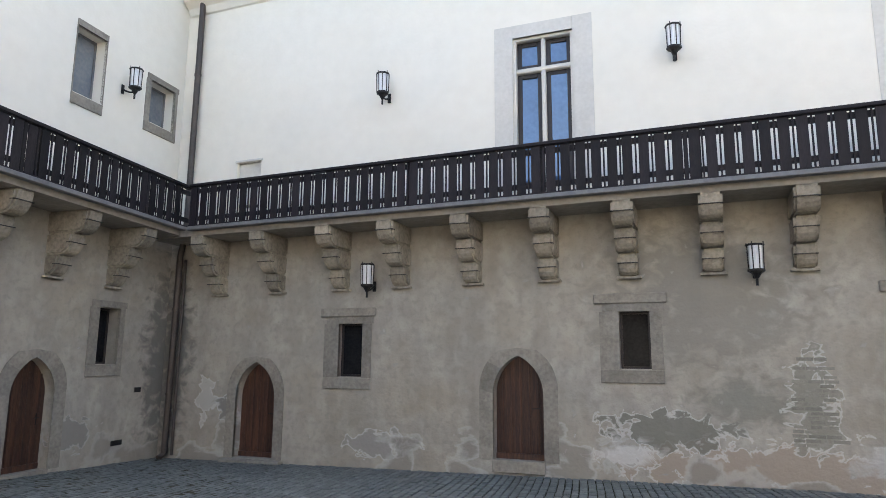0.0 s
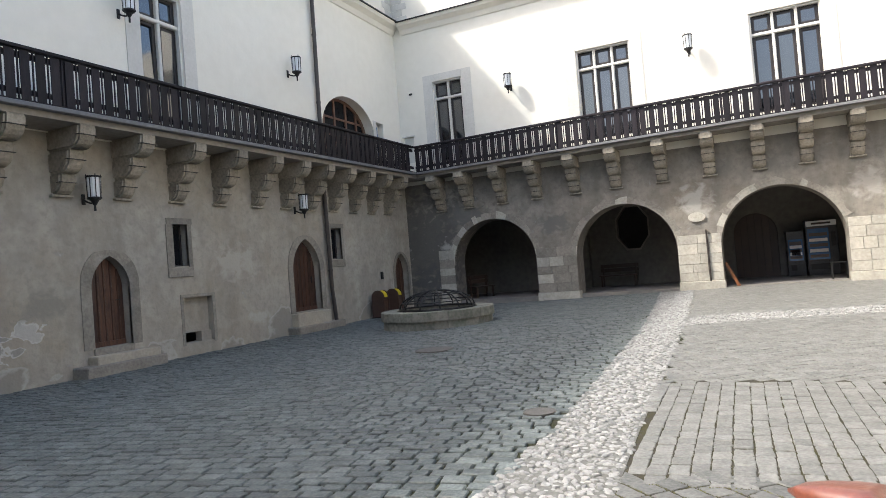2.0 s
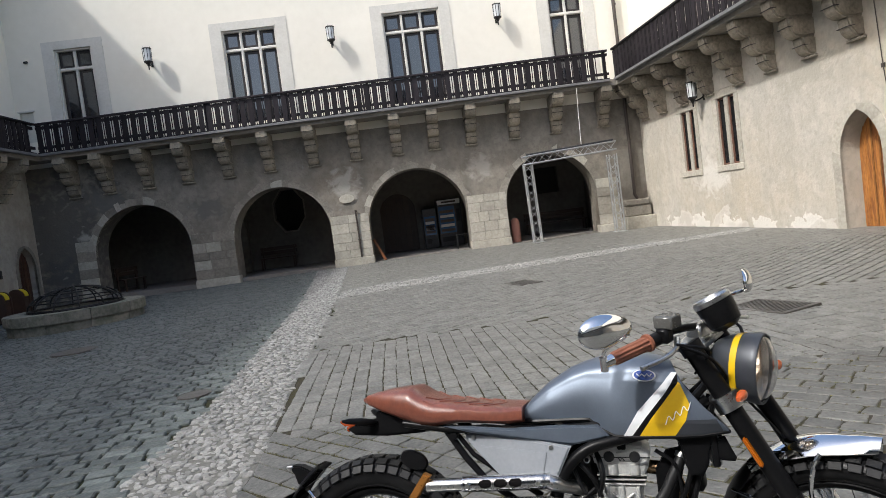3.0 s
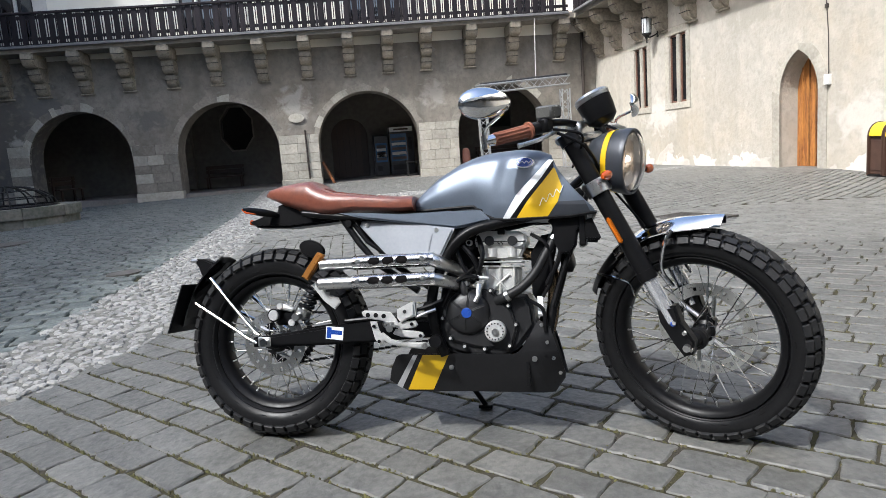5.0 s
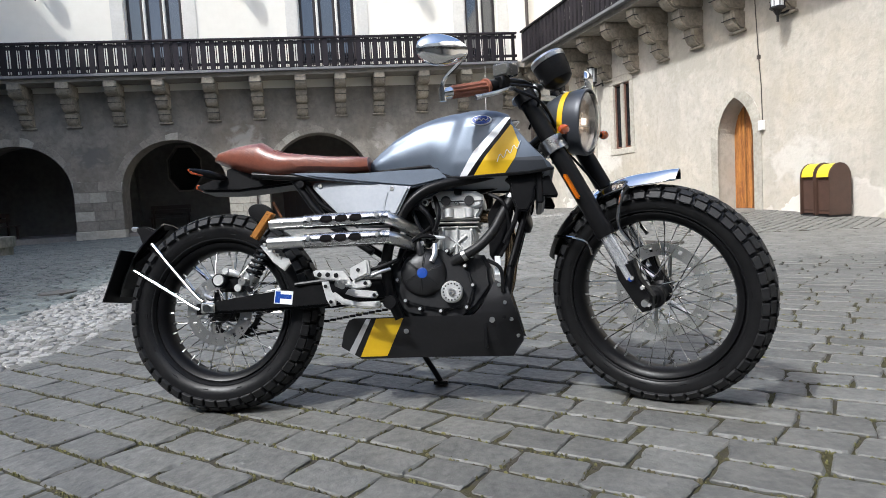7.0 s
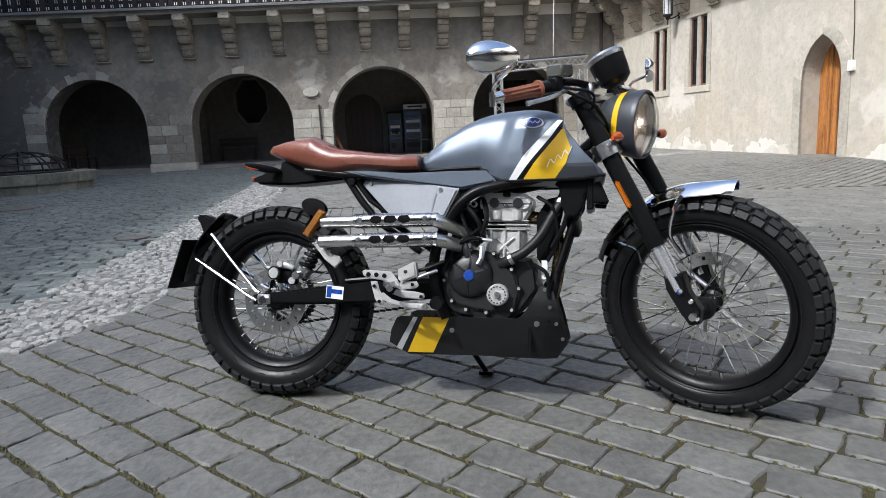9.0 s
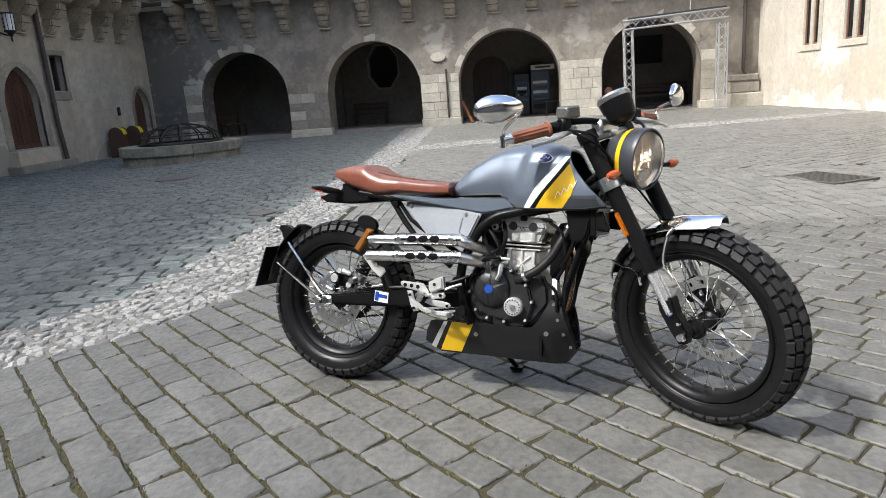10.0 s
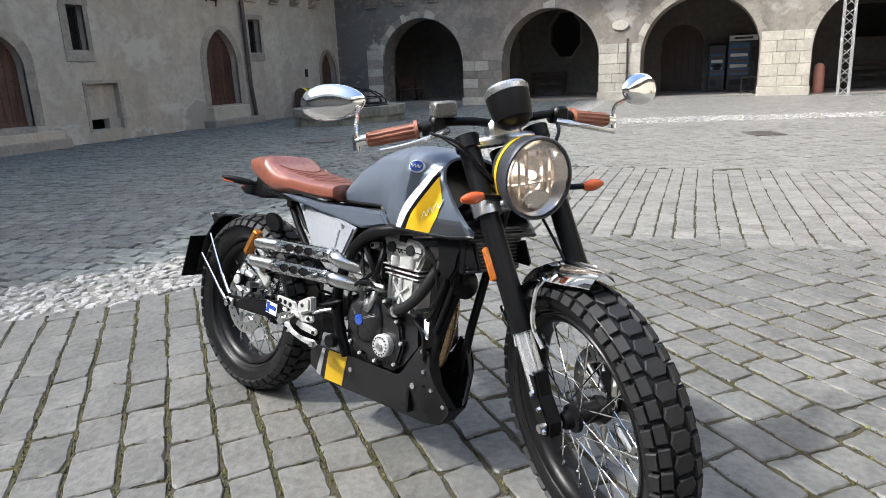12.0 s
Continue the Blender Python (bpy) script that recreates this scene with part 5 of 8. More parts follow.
P_LEATHER = mat("tan_leather", (0.20, 0.062, 0.036), (0.13, 0.040, 0.025), 9, 0.38, bump=0.0008, bscale=220, coat=0.3, spec=0.6)
P_GRIP = mat("tan_grip", (0.27, 0.10, 0.055), (0.2, 0.07, 0.04), 20, 0.55)
P_YELLOW = mat("yellow_decal", (0.64, 0.405, 0.005), (0.60, 0.375, 0.005), 20, 0.42, coat=0.08, rvar=0.02)
P_WHITE = mat("silver_white_decal", (0.74, 0.75, 0.76), (0.7, 0.71, 0.72), 20, 0.4, 0.0)
# Flat black that paints the shaded inside of the silencer slots.
P_SLOT_SHADE = mat("painted_slot_shade", (0.004, 0.004, 0.004), (0.007, 0.006, 0.006), 30, 0.9, spec=0.1)
P_STRIPE = mat("grey_decal", (0.36, 0.365, 0.37), (0.33, 0.335, 0.34), 20, 0.45)
P_BLUE = mat("blue_enamel", (0.015, 0.055, 0.28), (0.015, 0.05, 0.25), 20, 0.25, coat=0.4)
P_AMBER = mat("amber_lens", (0.45, 0.12, 0.005), (0.40, 0.105, 0.005), 20, 0.15, coat=0.4)
P_RED = mat("orange_red_lens", (0.42, 0.07, 0.01), (0.36, 0.058, 0.008), 20, 0.15, coat=0.4)
P_BRONZE = mat("bronze_bracket", (0.55, 0.25, 0.06), (0.45, 0.19, 0.045), 14, 0.3, 0.7)
P_PIPE = mat("heat_tinted_pipe", (0.42, 0.30, 0.17), (0.26, 0.18, 0.11), 9, 0.25, 1.0)
P_LENS = bpy.data.materials.new("clear_headlight_glass")
P_LENS.use_nodes = True
_b = P_LENS.node_tree.nodes["Principled BSDF"]
_b.inputs["Transmission Weight"].default_value, _b.inputs["Roughness"].default_value, _b.inputs["IOR"].default_value = 1.0, 0.02, 1.3

BIKE = pose(0.245, 0.61, 0.003, 0, 0, -108.3) @ pose(0, 0, 0, -10.4)
RAKE, STEER = 26.0, -30.0
AX0 = 1.508
TURNED = pose(0.0, -0.014, 0.0) @ pose(AX0, 0, 0) @ pose(0, 0, 0, 0, -RAKE, 0) @ pose(0, 0, 0, 0, 0, STEER) @ pose(0, 0, 0, 0, RAKE, 0) @ pose(-AX0, 0, 0)
BARS = TURNED @ pose(1.04, 0.008, 0.99) @ pose(0, 0, 0, -2.5, 0, -6.5) @ pose(-1.04, 0, -1.0)   # the bar sits a little further round than the wheel
moto = thing("motorcycle", BIKE, "grey cafe-racer motorcycle with tan seat leaning on its side stand", "motorcycle")


def mp(name, bm, material, label="", parent=None, smooth=True, turned=False):
    ob = part(name, bm, material, parent or moto, label, smooth)
    if turned:
        ob.matrix_basis = BARS if turned == 2 else TURNED
    return ob


def bolt(bm, p, r=0.007, side=-1, h=0.008):
    cyl(bm, p, (p[0], p[1] + side * h, p[2]), r, r * 0.85, 6)


def wheel(name, cx, cz, R, rr, width, disc_y, disc_r, turned, label, spokes=36):
    """A spoked wheel: rim, knobbly tyre, hub, spokes and brake disc."""
    wm = pose(cx, 0, cz, 90)
    w = mp(name, lathe(bmesh.new(), [(rr - 0.008, -0.022), (rr + 0.004, -0.04), (rr + 0.016, -0.045), (rr + 0.02, -0.04), (rr + 0.012, -0.03), (rr + 0.012, 0.03), (rr + 0.02, 0.04), (rr + 0.016, 0.045), (rr + 0.004, 0.04), (rr - 0.008, 0.022)], 56, wm, closed=True), P_BLACK, label, turned=turned)
    hh, hw = (R - rr - 0.012) / 2, width / 2
    rc = rr + 0.008 + hh
    prof = []
    for k in range(17):
        a = math.pi * (-0.36 + 1.72 * k / 16)
        s = math.sin(a)
        prof.append((rc + hh * (abs(s) ** 0.8 * (1 if s > 0 else -1)) * 0.93, -hw * math.cos(a) * (1.0 if s > 0 else 0.95)))
    mp("tyre", lathe(bmesh.new(), prof, 64, wm, closed=True), P_WALL, "black knobbly tyre", w)
    # tread: six-sided centre blocks, square blocks beside them, lugs on the shoulders
    bm = bmesh.new()
    n = 44
    side = lambda t, w: [(-0.39, t - w / 2), (0.39, t - w / 2), (0.39, t + w / 2), (-0.39, t + w / 2)]
    hexa = [(-0.40, -0.085), (0.0, -0.135), (0.40, -0.085), (0.40, 0.085), (0.0, 0.135), (-0.40, 0.085)]
    rows = ((0.0, hexa), (0.42, side(-0.225, 0.145)), (0.58, side(0.225, 0.145)), (0.30, side(-0.395, 0.15)), (0.70, side(0.395, 0.15)))
    rt = random.Random(31)
    for k in range(n):
        for shift, outline in rows:
            lo, mid, hi = [], [], []
            ca = sum(p[0] for p in outline) / len(outline)
            ct = sum(p[1] for p in outline) / len(outline)
            wob, up = rt.uniform(-0.03, 0.03), rt.uniform(-0.0006, 0.0006)
            for da, tt in outline:
                for lift, ring, f in ((-0.006, lo, 1.06), (0.0085, mid, 1.0), (0.0105 + up, hi, 0.88)):
                    aa = math.tau * (k + shift + wob + ca + (da - ca) * f) / n
                    phi = (ct + (tt - ct) * f) * math.pi * 0.92
                    rad = rc + (hh * 0.93 + lift) * abs(math.cos(phi)) ** 0.8
                    ring.append(bm.verts.new((cx + rad * math.cos(aa), (hw + lift) * math.sin(phi), cz + rad * math.sin(aa))))
            bm.faces.new(hi)
            for a, b in ((lo, mid), (mid, hi)):
                for i in range(len(a)):
                    j = (i + 1) % len(a)
                    bm.faces.new((a[i], a[j], b[j], b[i]))
    bmesh.ops.recalc_face_normals(bm, faces=bm.faces[:])
    mp("tread", bm, P_TREAD, "knobbly tread blocks", w)
    bm = bmesh.new()
    for y in (-hw * 0.86, hw * 0.86):
        for k in range(56):
            a = math.tau * k / 56
            if k % 4 == 0:
                tube(bm, [(cx + (rc - hh * 0.3) * math.cos(a), y * 1.04, cz + (rc - hh * 0.3) * math.sin(a)), (cx + (rc - hh * 0.3) * math.cos(a + 0.07), y * 1.04, cz + (rc - hh * 0.3) * math.sin(a + 0.07))], 0.0022, 4)
    mp("sidewall_mark", bm, P_RUBBER, "raised sidewall marks", w)["kind"] = "stuff"
    for s in (-0.55, 0.3):
        for y in (-1, 1):
            r = rc + hh * 0.93 * math.copysign(abs(s) ** 0.8, s)
            e = y * (hw * math.sqrt(1 - s * s) * (1.0 if s > 0 else 0.95) - 0.0006)
            mp("sidewall_ridge", lathe(bmesh.new(), [(r - 0.0035, e), (r - 0.0015, e + y * 0.0022), (r + 0.0015, e + y * 0.0022), (r + 0.0035, e)], 64, wm, caps=False), P_WALL, "", w)
    bm = bmesh.new()
    lathe(bm, [(0.012, -0.075), (0.02, -0.07), (0.024, -0.05), (0.034, -0.046), (0.036, -0.036), (0.026, -0.028), (0.024, 0.0), (0.026, 0.028), (0.036, 0.036), (0.034, 0.046), (0.024, 0.05), (0.02, 0.07), (0.012, 0.075)], 24, wm)
    mp("hub", bm, P_BLACK, "black wheel hub", w)
    me = bpy.data.meshes.new("spoke")
    bm = cyl(bmesh.new(), (0, 0, 0), (0, 0, 1), 0.0017, seg=5)
    bm.to_mesh(me)
    bm.free()
    me.materials.append(P_CHROME)
    for k in range(spokes):
        a = math.tau * k / spokes
        side = 1 if k % 2 else -1
        lean = 0.62 if (k // 2) % 2 else -0.62
        p0 = Vector((cx + 0.047 * math.cos(a + lean), side * 0.041, cz + 0.047 * math.sin(a + lean)))
        p1 = Vector((cx + (rr - 0.004) * math.cos(a), side * 0.008, cz + (rr - 0.004) * math.sin(a)))
        d = p1 - p0
        share("spoke", me, w, Matrix.Translation(p0) @ d.to_track_quat("Z", "Y").to_matrix().to_4x4() @ Matrix.Diagonal((1, 1, d.length, 1)))
    me = bpy.data.meshes.new("spoke_nipple")
    bm = cyl(bmesh.new(), (0, 0, 0), (0, 0, 0.016), 0.0035, seg=5)
    bm.to_mesh(me)
    bm.free()
    me.materials.append(P_STEEL)
    for k in range(spokes):
        a = math.tau * k / spokes
        p = Vector((cx + (rr - 0.022) * math.cos(a), 0.009 * (1 if k % 2 else -1), cz + (rr - 0.022) * math.sin(a)))
        share("spoke_nipple", me, w, Matrix.Translation(p) @ Vector((math.cos(a), 0, math.sin(a))).to_track_quat("Z", "Y").to_matrix().to_4x4())
    # drilled disc: ring of cells with some left open, and a dark carrier
    bm = bmesh.new()
    seg, rings = 72, (disc_r, disc_r - 0.012, disc_r - 0.026, disc_r - 0.04)
    vs = [[[bm.verts.new((cx + r * math.cos(math.tau * k / seg), disc_y + y, cz + r * math.sin(math.tau * k / seg))) for k in range(seg)] for r in rings] for y in (-0.002, 0.002)]
    for yi in (0, 1):
        for i in range(3):
            for k in range(seg):
                if i == 1 and k % 4 == 0:
                    continue
                bm.faces.new((vs[yi][i][k], vs[yi][i][(k + 1) % seg], vs[yi][i + 1][(k + 1) % seg], vs[yi][i + 1][k]))
    for i in (0, 3):
        for k in range(seg):
            bm.faces.new((vs[0][i][k], vs[0][i][(k + 1) % seg], vs[1][i][(k + 1) % seg], vs[1][i][k]))
    bmesh.ops.recalc_face_normals(bm, faces=bm.faces[:])
    mp("brake_disc", bm, P_STEEL, "drilled steel brake disc", w, smooth=False)
    for k in range(6):
        a = math.tau * k / 6
        bm = bmesh.new()
        tube(bm, [(cx + 0.045 * math.cos(a), disc_y, cz + 0.045 * math.sin(a)), (cx + (disc_r - 0.036) * math.cos(a + 0.25), disc_y, cz + (disc_r - 0.036) * math.sin(a + 0.25))], 0.007, 6)
        mp("disc_arm", bm, P_STEEL, "", w)
    v = Vector((cx + (rr - 0.02) * math.cos(-0.05), -0.012, cz + (rr - 0.02) * math.sin(-0.05)))
    mp("valve", cyl(bmesh.new(), v, v + Vector((-0.035, -0.004, 0)), 0.004, 0.003, 8), P_CHROME, "valve stem", w)
    return w


wheel("rear_wheel", -0.027, 0.324, 0.328, 0.212, 0.138, -0.062, 0.112, False, "black spoked rear wheel")
wheel("front_wheel", 1.377, 0.329, 0.334, 0.238, 0.112, 0.062, 0.15, True, "black spoked front wheel turned to one side")

# ---- front end, turned with the handlebar ----
FD = Vector((1.371 - 1.054, 0, 0.326 - 0.959)).normalized()


def on_fork(z, y, out=0.0):
    t = (z - 0.959) / FD.z
    p = Vector((1.054, 0, 0.959)) + FD * t
    return Vector((p.x + out * 0.9, y, p.z + out * 0.44))


for y in (-0.1, 0.1):
    f = mp("fork_leg", cyl(bmesh.new(), on_fork(0.985, y), on_fork(0.535, y), 0.0275, seg=20), P_BLACK, "black upside-down fork leg", turned=True)
    f_in = mp("slider", cyl(bmesh.new(), on_fork(0.54, y), on_fork(0.40, y), 0.0225, seg=20), P_SLIDER, "bright fork slider", f)
    bm = bmesh.new()
    cyl(bm, on_fork(0.555, y), on_fork(0.528, y), 0.030, 0.028, 18)
    mp("dust_seal", bm, P_BLACK, "", f)
    bm = bmesh.new()
    a = on_fork(0.43, y)
    prism(bm, [(a.x - 0.028, a.z + 0.012), (a.x + 0.028, a.z + 0.025), (1.362, 0.40), (1.398, 0.345), (1.39, 0.305), (1.362, 0.298), (1.335, 0.335), (a.x - 0.022, a.z - 0.03)], y - 0.02, y + 0.02, "xz", bev=0.006)
    mp("axle_clamp", bm, P_BLACK, "black axle foot", f, smooth=False)
    s = -1 if y < 0 else 1
    for p in ((1.345, 0.405), (1.372, 0.375), (1.388, 0.325)):
        bm = bmesh.new()
        bolt(bm, (p[0], y + s * 0.024, p[1]), 0.0075, s)
        mp("clamp_bolt", bm, P_CHROME, "", f)
    if y < 0:
        bm = bmesh.new()
        bolt(bm, (1.34, y - 0.024, 0.40), 0.009, -1, 0.004)
        mp("blue_cap", bm, P_BLUE, "blue anodised screw", f)
    mp("axle_nut", cyl(bmesh.new(), (1.377, y, 0.329), (1.377, y + s * 0.035, 0.329), 0.012, 0.011, 8), P_STEEL, "", f)
    mp("clamp_ring", cyl(bmesh.new(), on_fork(0.835, y), on_fork(0.795, y), 0.038, seg=20), P_STEEL, "satin clamp ring", f)
    mp("clamp_ring", cyl(bmesh.new(), on_fork(0.985, y), on_fork(0.955, y), 0.034, seg=20), P_BLACK, "", f)
    if y > 0:
        continue
    bm = bmesh.new()
    p0, p1 = on_fork(0.737, y), on_fork(0.637, y)
    n = (p1 - p0).normalized()
    q = bmesh.ops.create_cube(bm, size=1)["verts"]
    rot = n.to_track_quat("Z", "Y").to_matrix().to_4x4()
    bmesh.ops.transform(bm, matrix=Matrix.Translation((p0 + p1) / 2 + Vector((-0.004, s * 0.0295, 0))) @ rot @ Matrix.Diagonal((0.026, 0.010, 0.088, 1)), verts=q)
    bmesh.ops.bevel(bm, geom=bm.edges[:], offset=0.004, segments=2, affect="EDGES")
    mp("fork_reflector", bm, P_AMBER, "long amber fork reflector", f)
for z in (0.815, 0.968):
    a = on_fork(z, 0)
    mp("triple_clamp", B(a.x - 0.055, a.x + 0.028, -0.1, 0.1, a.z - 0.014, a.z + 0.014, bev=0.008), P_STEEL, "satin fork yoke", turned=True)
mp("front_axle", cyl(bmesh.new(), (1.377, -0.11, 0.329), (1.377, 0.11, 0.329), 0.011, seg=12), P_STEEL, turned=True)
bm = bmesh.new()
prism(bm, [(1.27, 0.44), (1.31, 0.47), (1.335, 0.43), (1.30, 0.37), (1.262, 0.38)], 0.066, 0.112, "xz", bev=0.008)
mp("front_caliper", bm, P_BLACK, "front brake caliper", turned=True, smooth=False)

# chrome front mudguard with a dark inner rear part, and its stays
FW = Vector((1.377, 0, 0.329))


def guard(bm, a0, a1, rad, half, n=18, m=9, lift=0.0, th=0.003):
    rings = []
    for i in range(n + 1):
        t = i / n
        a = radians(a0 + (a1 - a0) * t)
        hwid = half * (0.3 + 0.7 * math.sin(math.pi * min(max(0.12 + 0.8 * t, 0), 1)))
        up = lift * max(t - 0.75, 0) ** 1.5
        outer, inner = [], []
        for j in range(m + 1):
            s = -1 + 2 * j / m
            r = rad + up - 0.032 * s * s
            outer.append(FW + Vector((r * math.cos(a), hwid * s, r * math.sin(a))))
            inner.append(FW + Vector(((r - th) * math.cos(a), hwid * s, (r - th) * math.sin(a))))
        rings.append(outer + inner[::-1])
    return loft(bm, rings)


mp("front_mudguard", guard(bmesh.new(), 134, 76, 0.374, 0.07, lift=0.12), P_CHROME, "short polished chrome mudguard", turned=True)
mp("mudguard_rear", guard(bmesh.new(), 159, 131, 0.371, 0.066), P_BLACK, "black rear part of the mudguard", turned=True)
for s in (-1, 1):
    bm = bmesh.new()
    tube(bm, curve([(1.335, s * 0.068, 0.672), (1.318, s * 0.082, 0.64), (1.305, s * 0.09, 0.56), (1.335, s * 0.085, 0.505)], 12), 0.0062, 8)
    mp("mudguard_stay", bm, P_CHROME, "chrome wire stay", turned=True)
    bm = bmesh.new()
    tube(bm, curve([(1.085, s * 0.062, 0.53), (1.15, s * 0.085, 0.525), (1.2, s * 0.09, 0.51), (1.215, s * 0.092, 0.47)], 12), 0.005, 8)
    mp("mudguard_stay", bm, P_CHROME, "chrome wire stay", turned=True)

# headlight
HL = pose(1.132, 0.012, 0.884) @ pose(0, 0, 0, 0, 90 + 6, 0) @ Matrix.Diagonal((0.99, 0.97, 1, 1))   # its axis looks ahead and a little down
bm = lathe(bmesh.new(), [(0.0, -0.085), (0.035, -0.08), (0.066, -0.058), (0.085, -0.02), (0.094, 0.03), (0.0975, 0.056), (0.0975, 0.066), (0.0955, 0.072), (0.091, 0.073), (0.0895, 0.066), (0.088, 0.05)], 40, HL @ Matrix.Diagonal((1.08, 1, 1, 1)), caps=False)
hl = mp("headlight", bm, P_DGREY, "matt graphite headlight bowl with a yellow ring", turned=True)
mp("yellow_ring", lathe(bmesh.new(), [(0.0885, 0.0), (0.0895, -0.001), (0.0938, 0.018), (0.0928, 0.018)], 40, HL @ Matrix.Diagonal((1.08, 1, 1, 1)), closed=True), P_YELLOW, "yellow stripe round the bowl", hl)
P_REFL = mat("headlight_reflector", (0.90, 0.83, 0.76), (0.80, 0.71, 0.63), 30, 0.2, 0.82)
P_BULB = mat("lit_parking_bulb", (1.0, 0.92, 0.8), (1.0, 0.91, 0.78), 5, 0.3, emit=1.5)
mp("reflector", lathe(bmesh.new(), [(0.0, 0.0), (0.02, 0.002), (0.021, 0.008), (0.044, 0.012), (0.046, 0.022), (0.06, 0.03), (0.063, 0.042), (0.076, 0.048), (0.0875, 0.062)], 26, HL @ Matrix.Diagonal((1.08, 1, 1, 1)), caps=False), P_REFL, "mirrored faceted reflector", hl, smooth=True)
bm = bmesh.new()
for k in (-2, -1, 1, 2):
    y = 0.022 * k
    h = math.sqrt(0.078 ** 2 - y * y)
    box(bm, -h * 0.92, h * 0.92, y - 0.0012, y + 0.0012, 0.036 + 0.004 * abs(k), 0.054)
for z in (0.012,):
    box(bm, z - 0.0014, z + 0.0014, -0.066, 0.066, 0.040, 0.056)
bmesh.ops.transform(bm, matrix=HL, verts=bm.verts[:])
mp("lens_facet", bm, P_REFL, "bright moulded ribs", hl, smooth=False)
mp("lower_reflector", lathe(bmesh.new(), [(0.026, 0.058), (0.027, 0.055), (0.018, 0.045), (0.0, 0.040)], 20, HL @ pose(0.052, 0, 0) @ Matrix.Diagonal((0.75, 1.25, 1, 1))), P_REFL, "small lower reflector", hl)
mp("lower_rim", lathe(bmesh.new(), [(0.026, 0.059), (0.029, 0.059), (0.029, 0.052), (0.026, 0.052)], 24, HL @ pose(0.052, 0, 0) @ Matrix.Diagonal((0.75, 1.25, 1, 1)), closed=True), P_CHROME, "", hl)
mp("bulb", lathe(bmesh.new(), [(0.0, 0.05), (0.008, 0.046), (0.011, 0.036), (0.009, 0.02), (0.008, 0.008)], 14, HL @ pose(-0.004, 0, 0)), P_BULB, "small lit warm bulb", hl)
mp("lens", lathe(bmesh.new(), [(0.0, 0.102), (0.03, 0.1), (0.058, 0.092), (0.078, 0.081), (0.0892, 0.068), (0.088, 0.064), (0.076, 0.077), (0.056, 0.088), (0.03, 0.096), (0.0, 0.098)], 40, HL @ Matrix.Diagonal((1.08, 1, 1, 1))), P_LENS, "clear curved lens", hl)
for s in (-1, 1):
    bm = bmesh.new()
    e, sy, sz = (0.01, 0.0, -0.012) if s > 0 else (0.0, 0.0, 0.01)
    cyl(bm, (1.15, s * 0.085 + 0.01, 0.838), (1.188, s * (0.14 + e) + sy, 0.848 + sz), 0.008, seg=10)
    sig = mp("turn_signal", bm, P_BLACK, "front turn signal on a short stalk", turned=True)
    bm = bmesh.new()
    rg = []
    for k in range(7):
        t = k / 6
        r = 0.0155 * math.sin(math.pi * (0.18 + 0.72 * t)) ** 0.8
        rg.append([Vector((1.19 + r * 0.9 * math.cos(a), s * (0.135 + e + 0.058 * t) + sy, 0.848 + sz + r * math.sin(a))) for a in [math.tau * q / 12 for q in range(12)]])
    mp("signal_lens", loft(bm, rg), P_RED, "orange-red lens", sig)

# gauge, bars, grips, levers, mirrors
GM = pose(1.105, 0.0, 1.05) @ pose(0, 0, 0, 0, -24, 0)
ga = mp("gauge", lathe(bmesh.new(), [(0.0, -0.052), (0.03, -0.05), (0.048, -0.035), (0.054, 0.0), (0.056, 0.03), (0.0, 0.03)], 30, GM), P_BLACK, "round black speedometer", turned=True)
mp("bezel", lathe(bmesh.new(), [(0.044, 0.031), (0.057, 0.031), (0.058, 0.044), (0.052, 0.052), (0.046, 0.046)], 30, GM, closed=True), P_STEEL, "silver bezel", ga)
mp("dial", lathe(bmesh.new(), [(0.0, 0.041), (0.046, 0.041)], 24, GM), P_DGREY, "dark dial", ga)
BAR = [(0.955, -0.345, 0.998), (0.985, -0.25, 1.012), (1.01, -0.17, 1.03), (1.035, -0.09, 1.03), (1.04, 0, 1.018), (1.035, 0.09, 1.03), (1.01, 0.17, 1.03), (0.985, 0.25, 1.012), (0.955, 0.345, 0.998)]
mp("handlebar", tube(bmesh.new(), curve(BAR, 40), 0.0115, 12), P_BLACK, "black handlebar", turned=2)
mp("riser", B(1.01, 1.065, -0.045, 0.045, 0.965, 1.03, bev=0.01), P_STEEL, "bar clamp", turned=2)
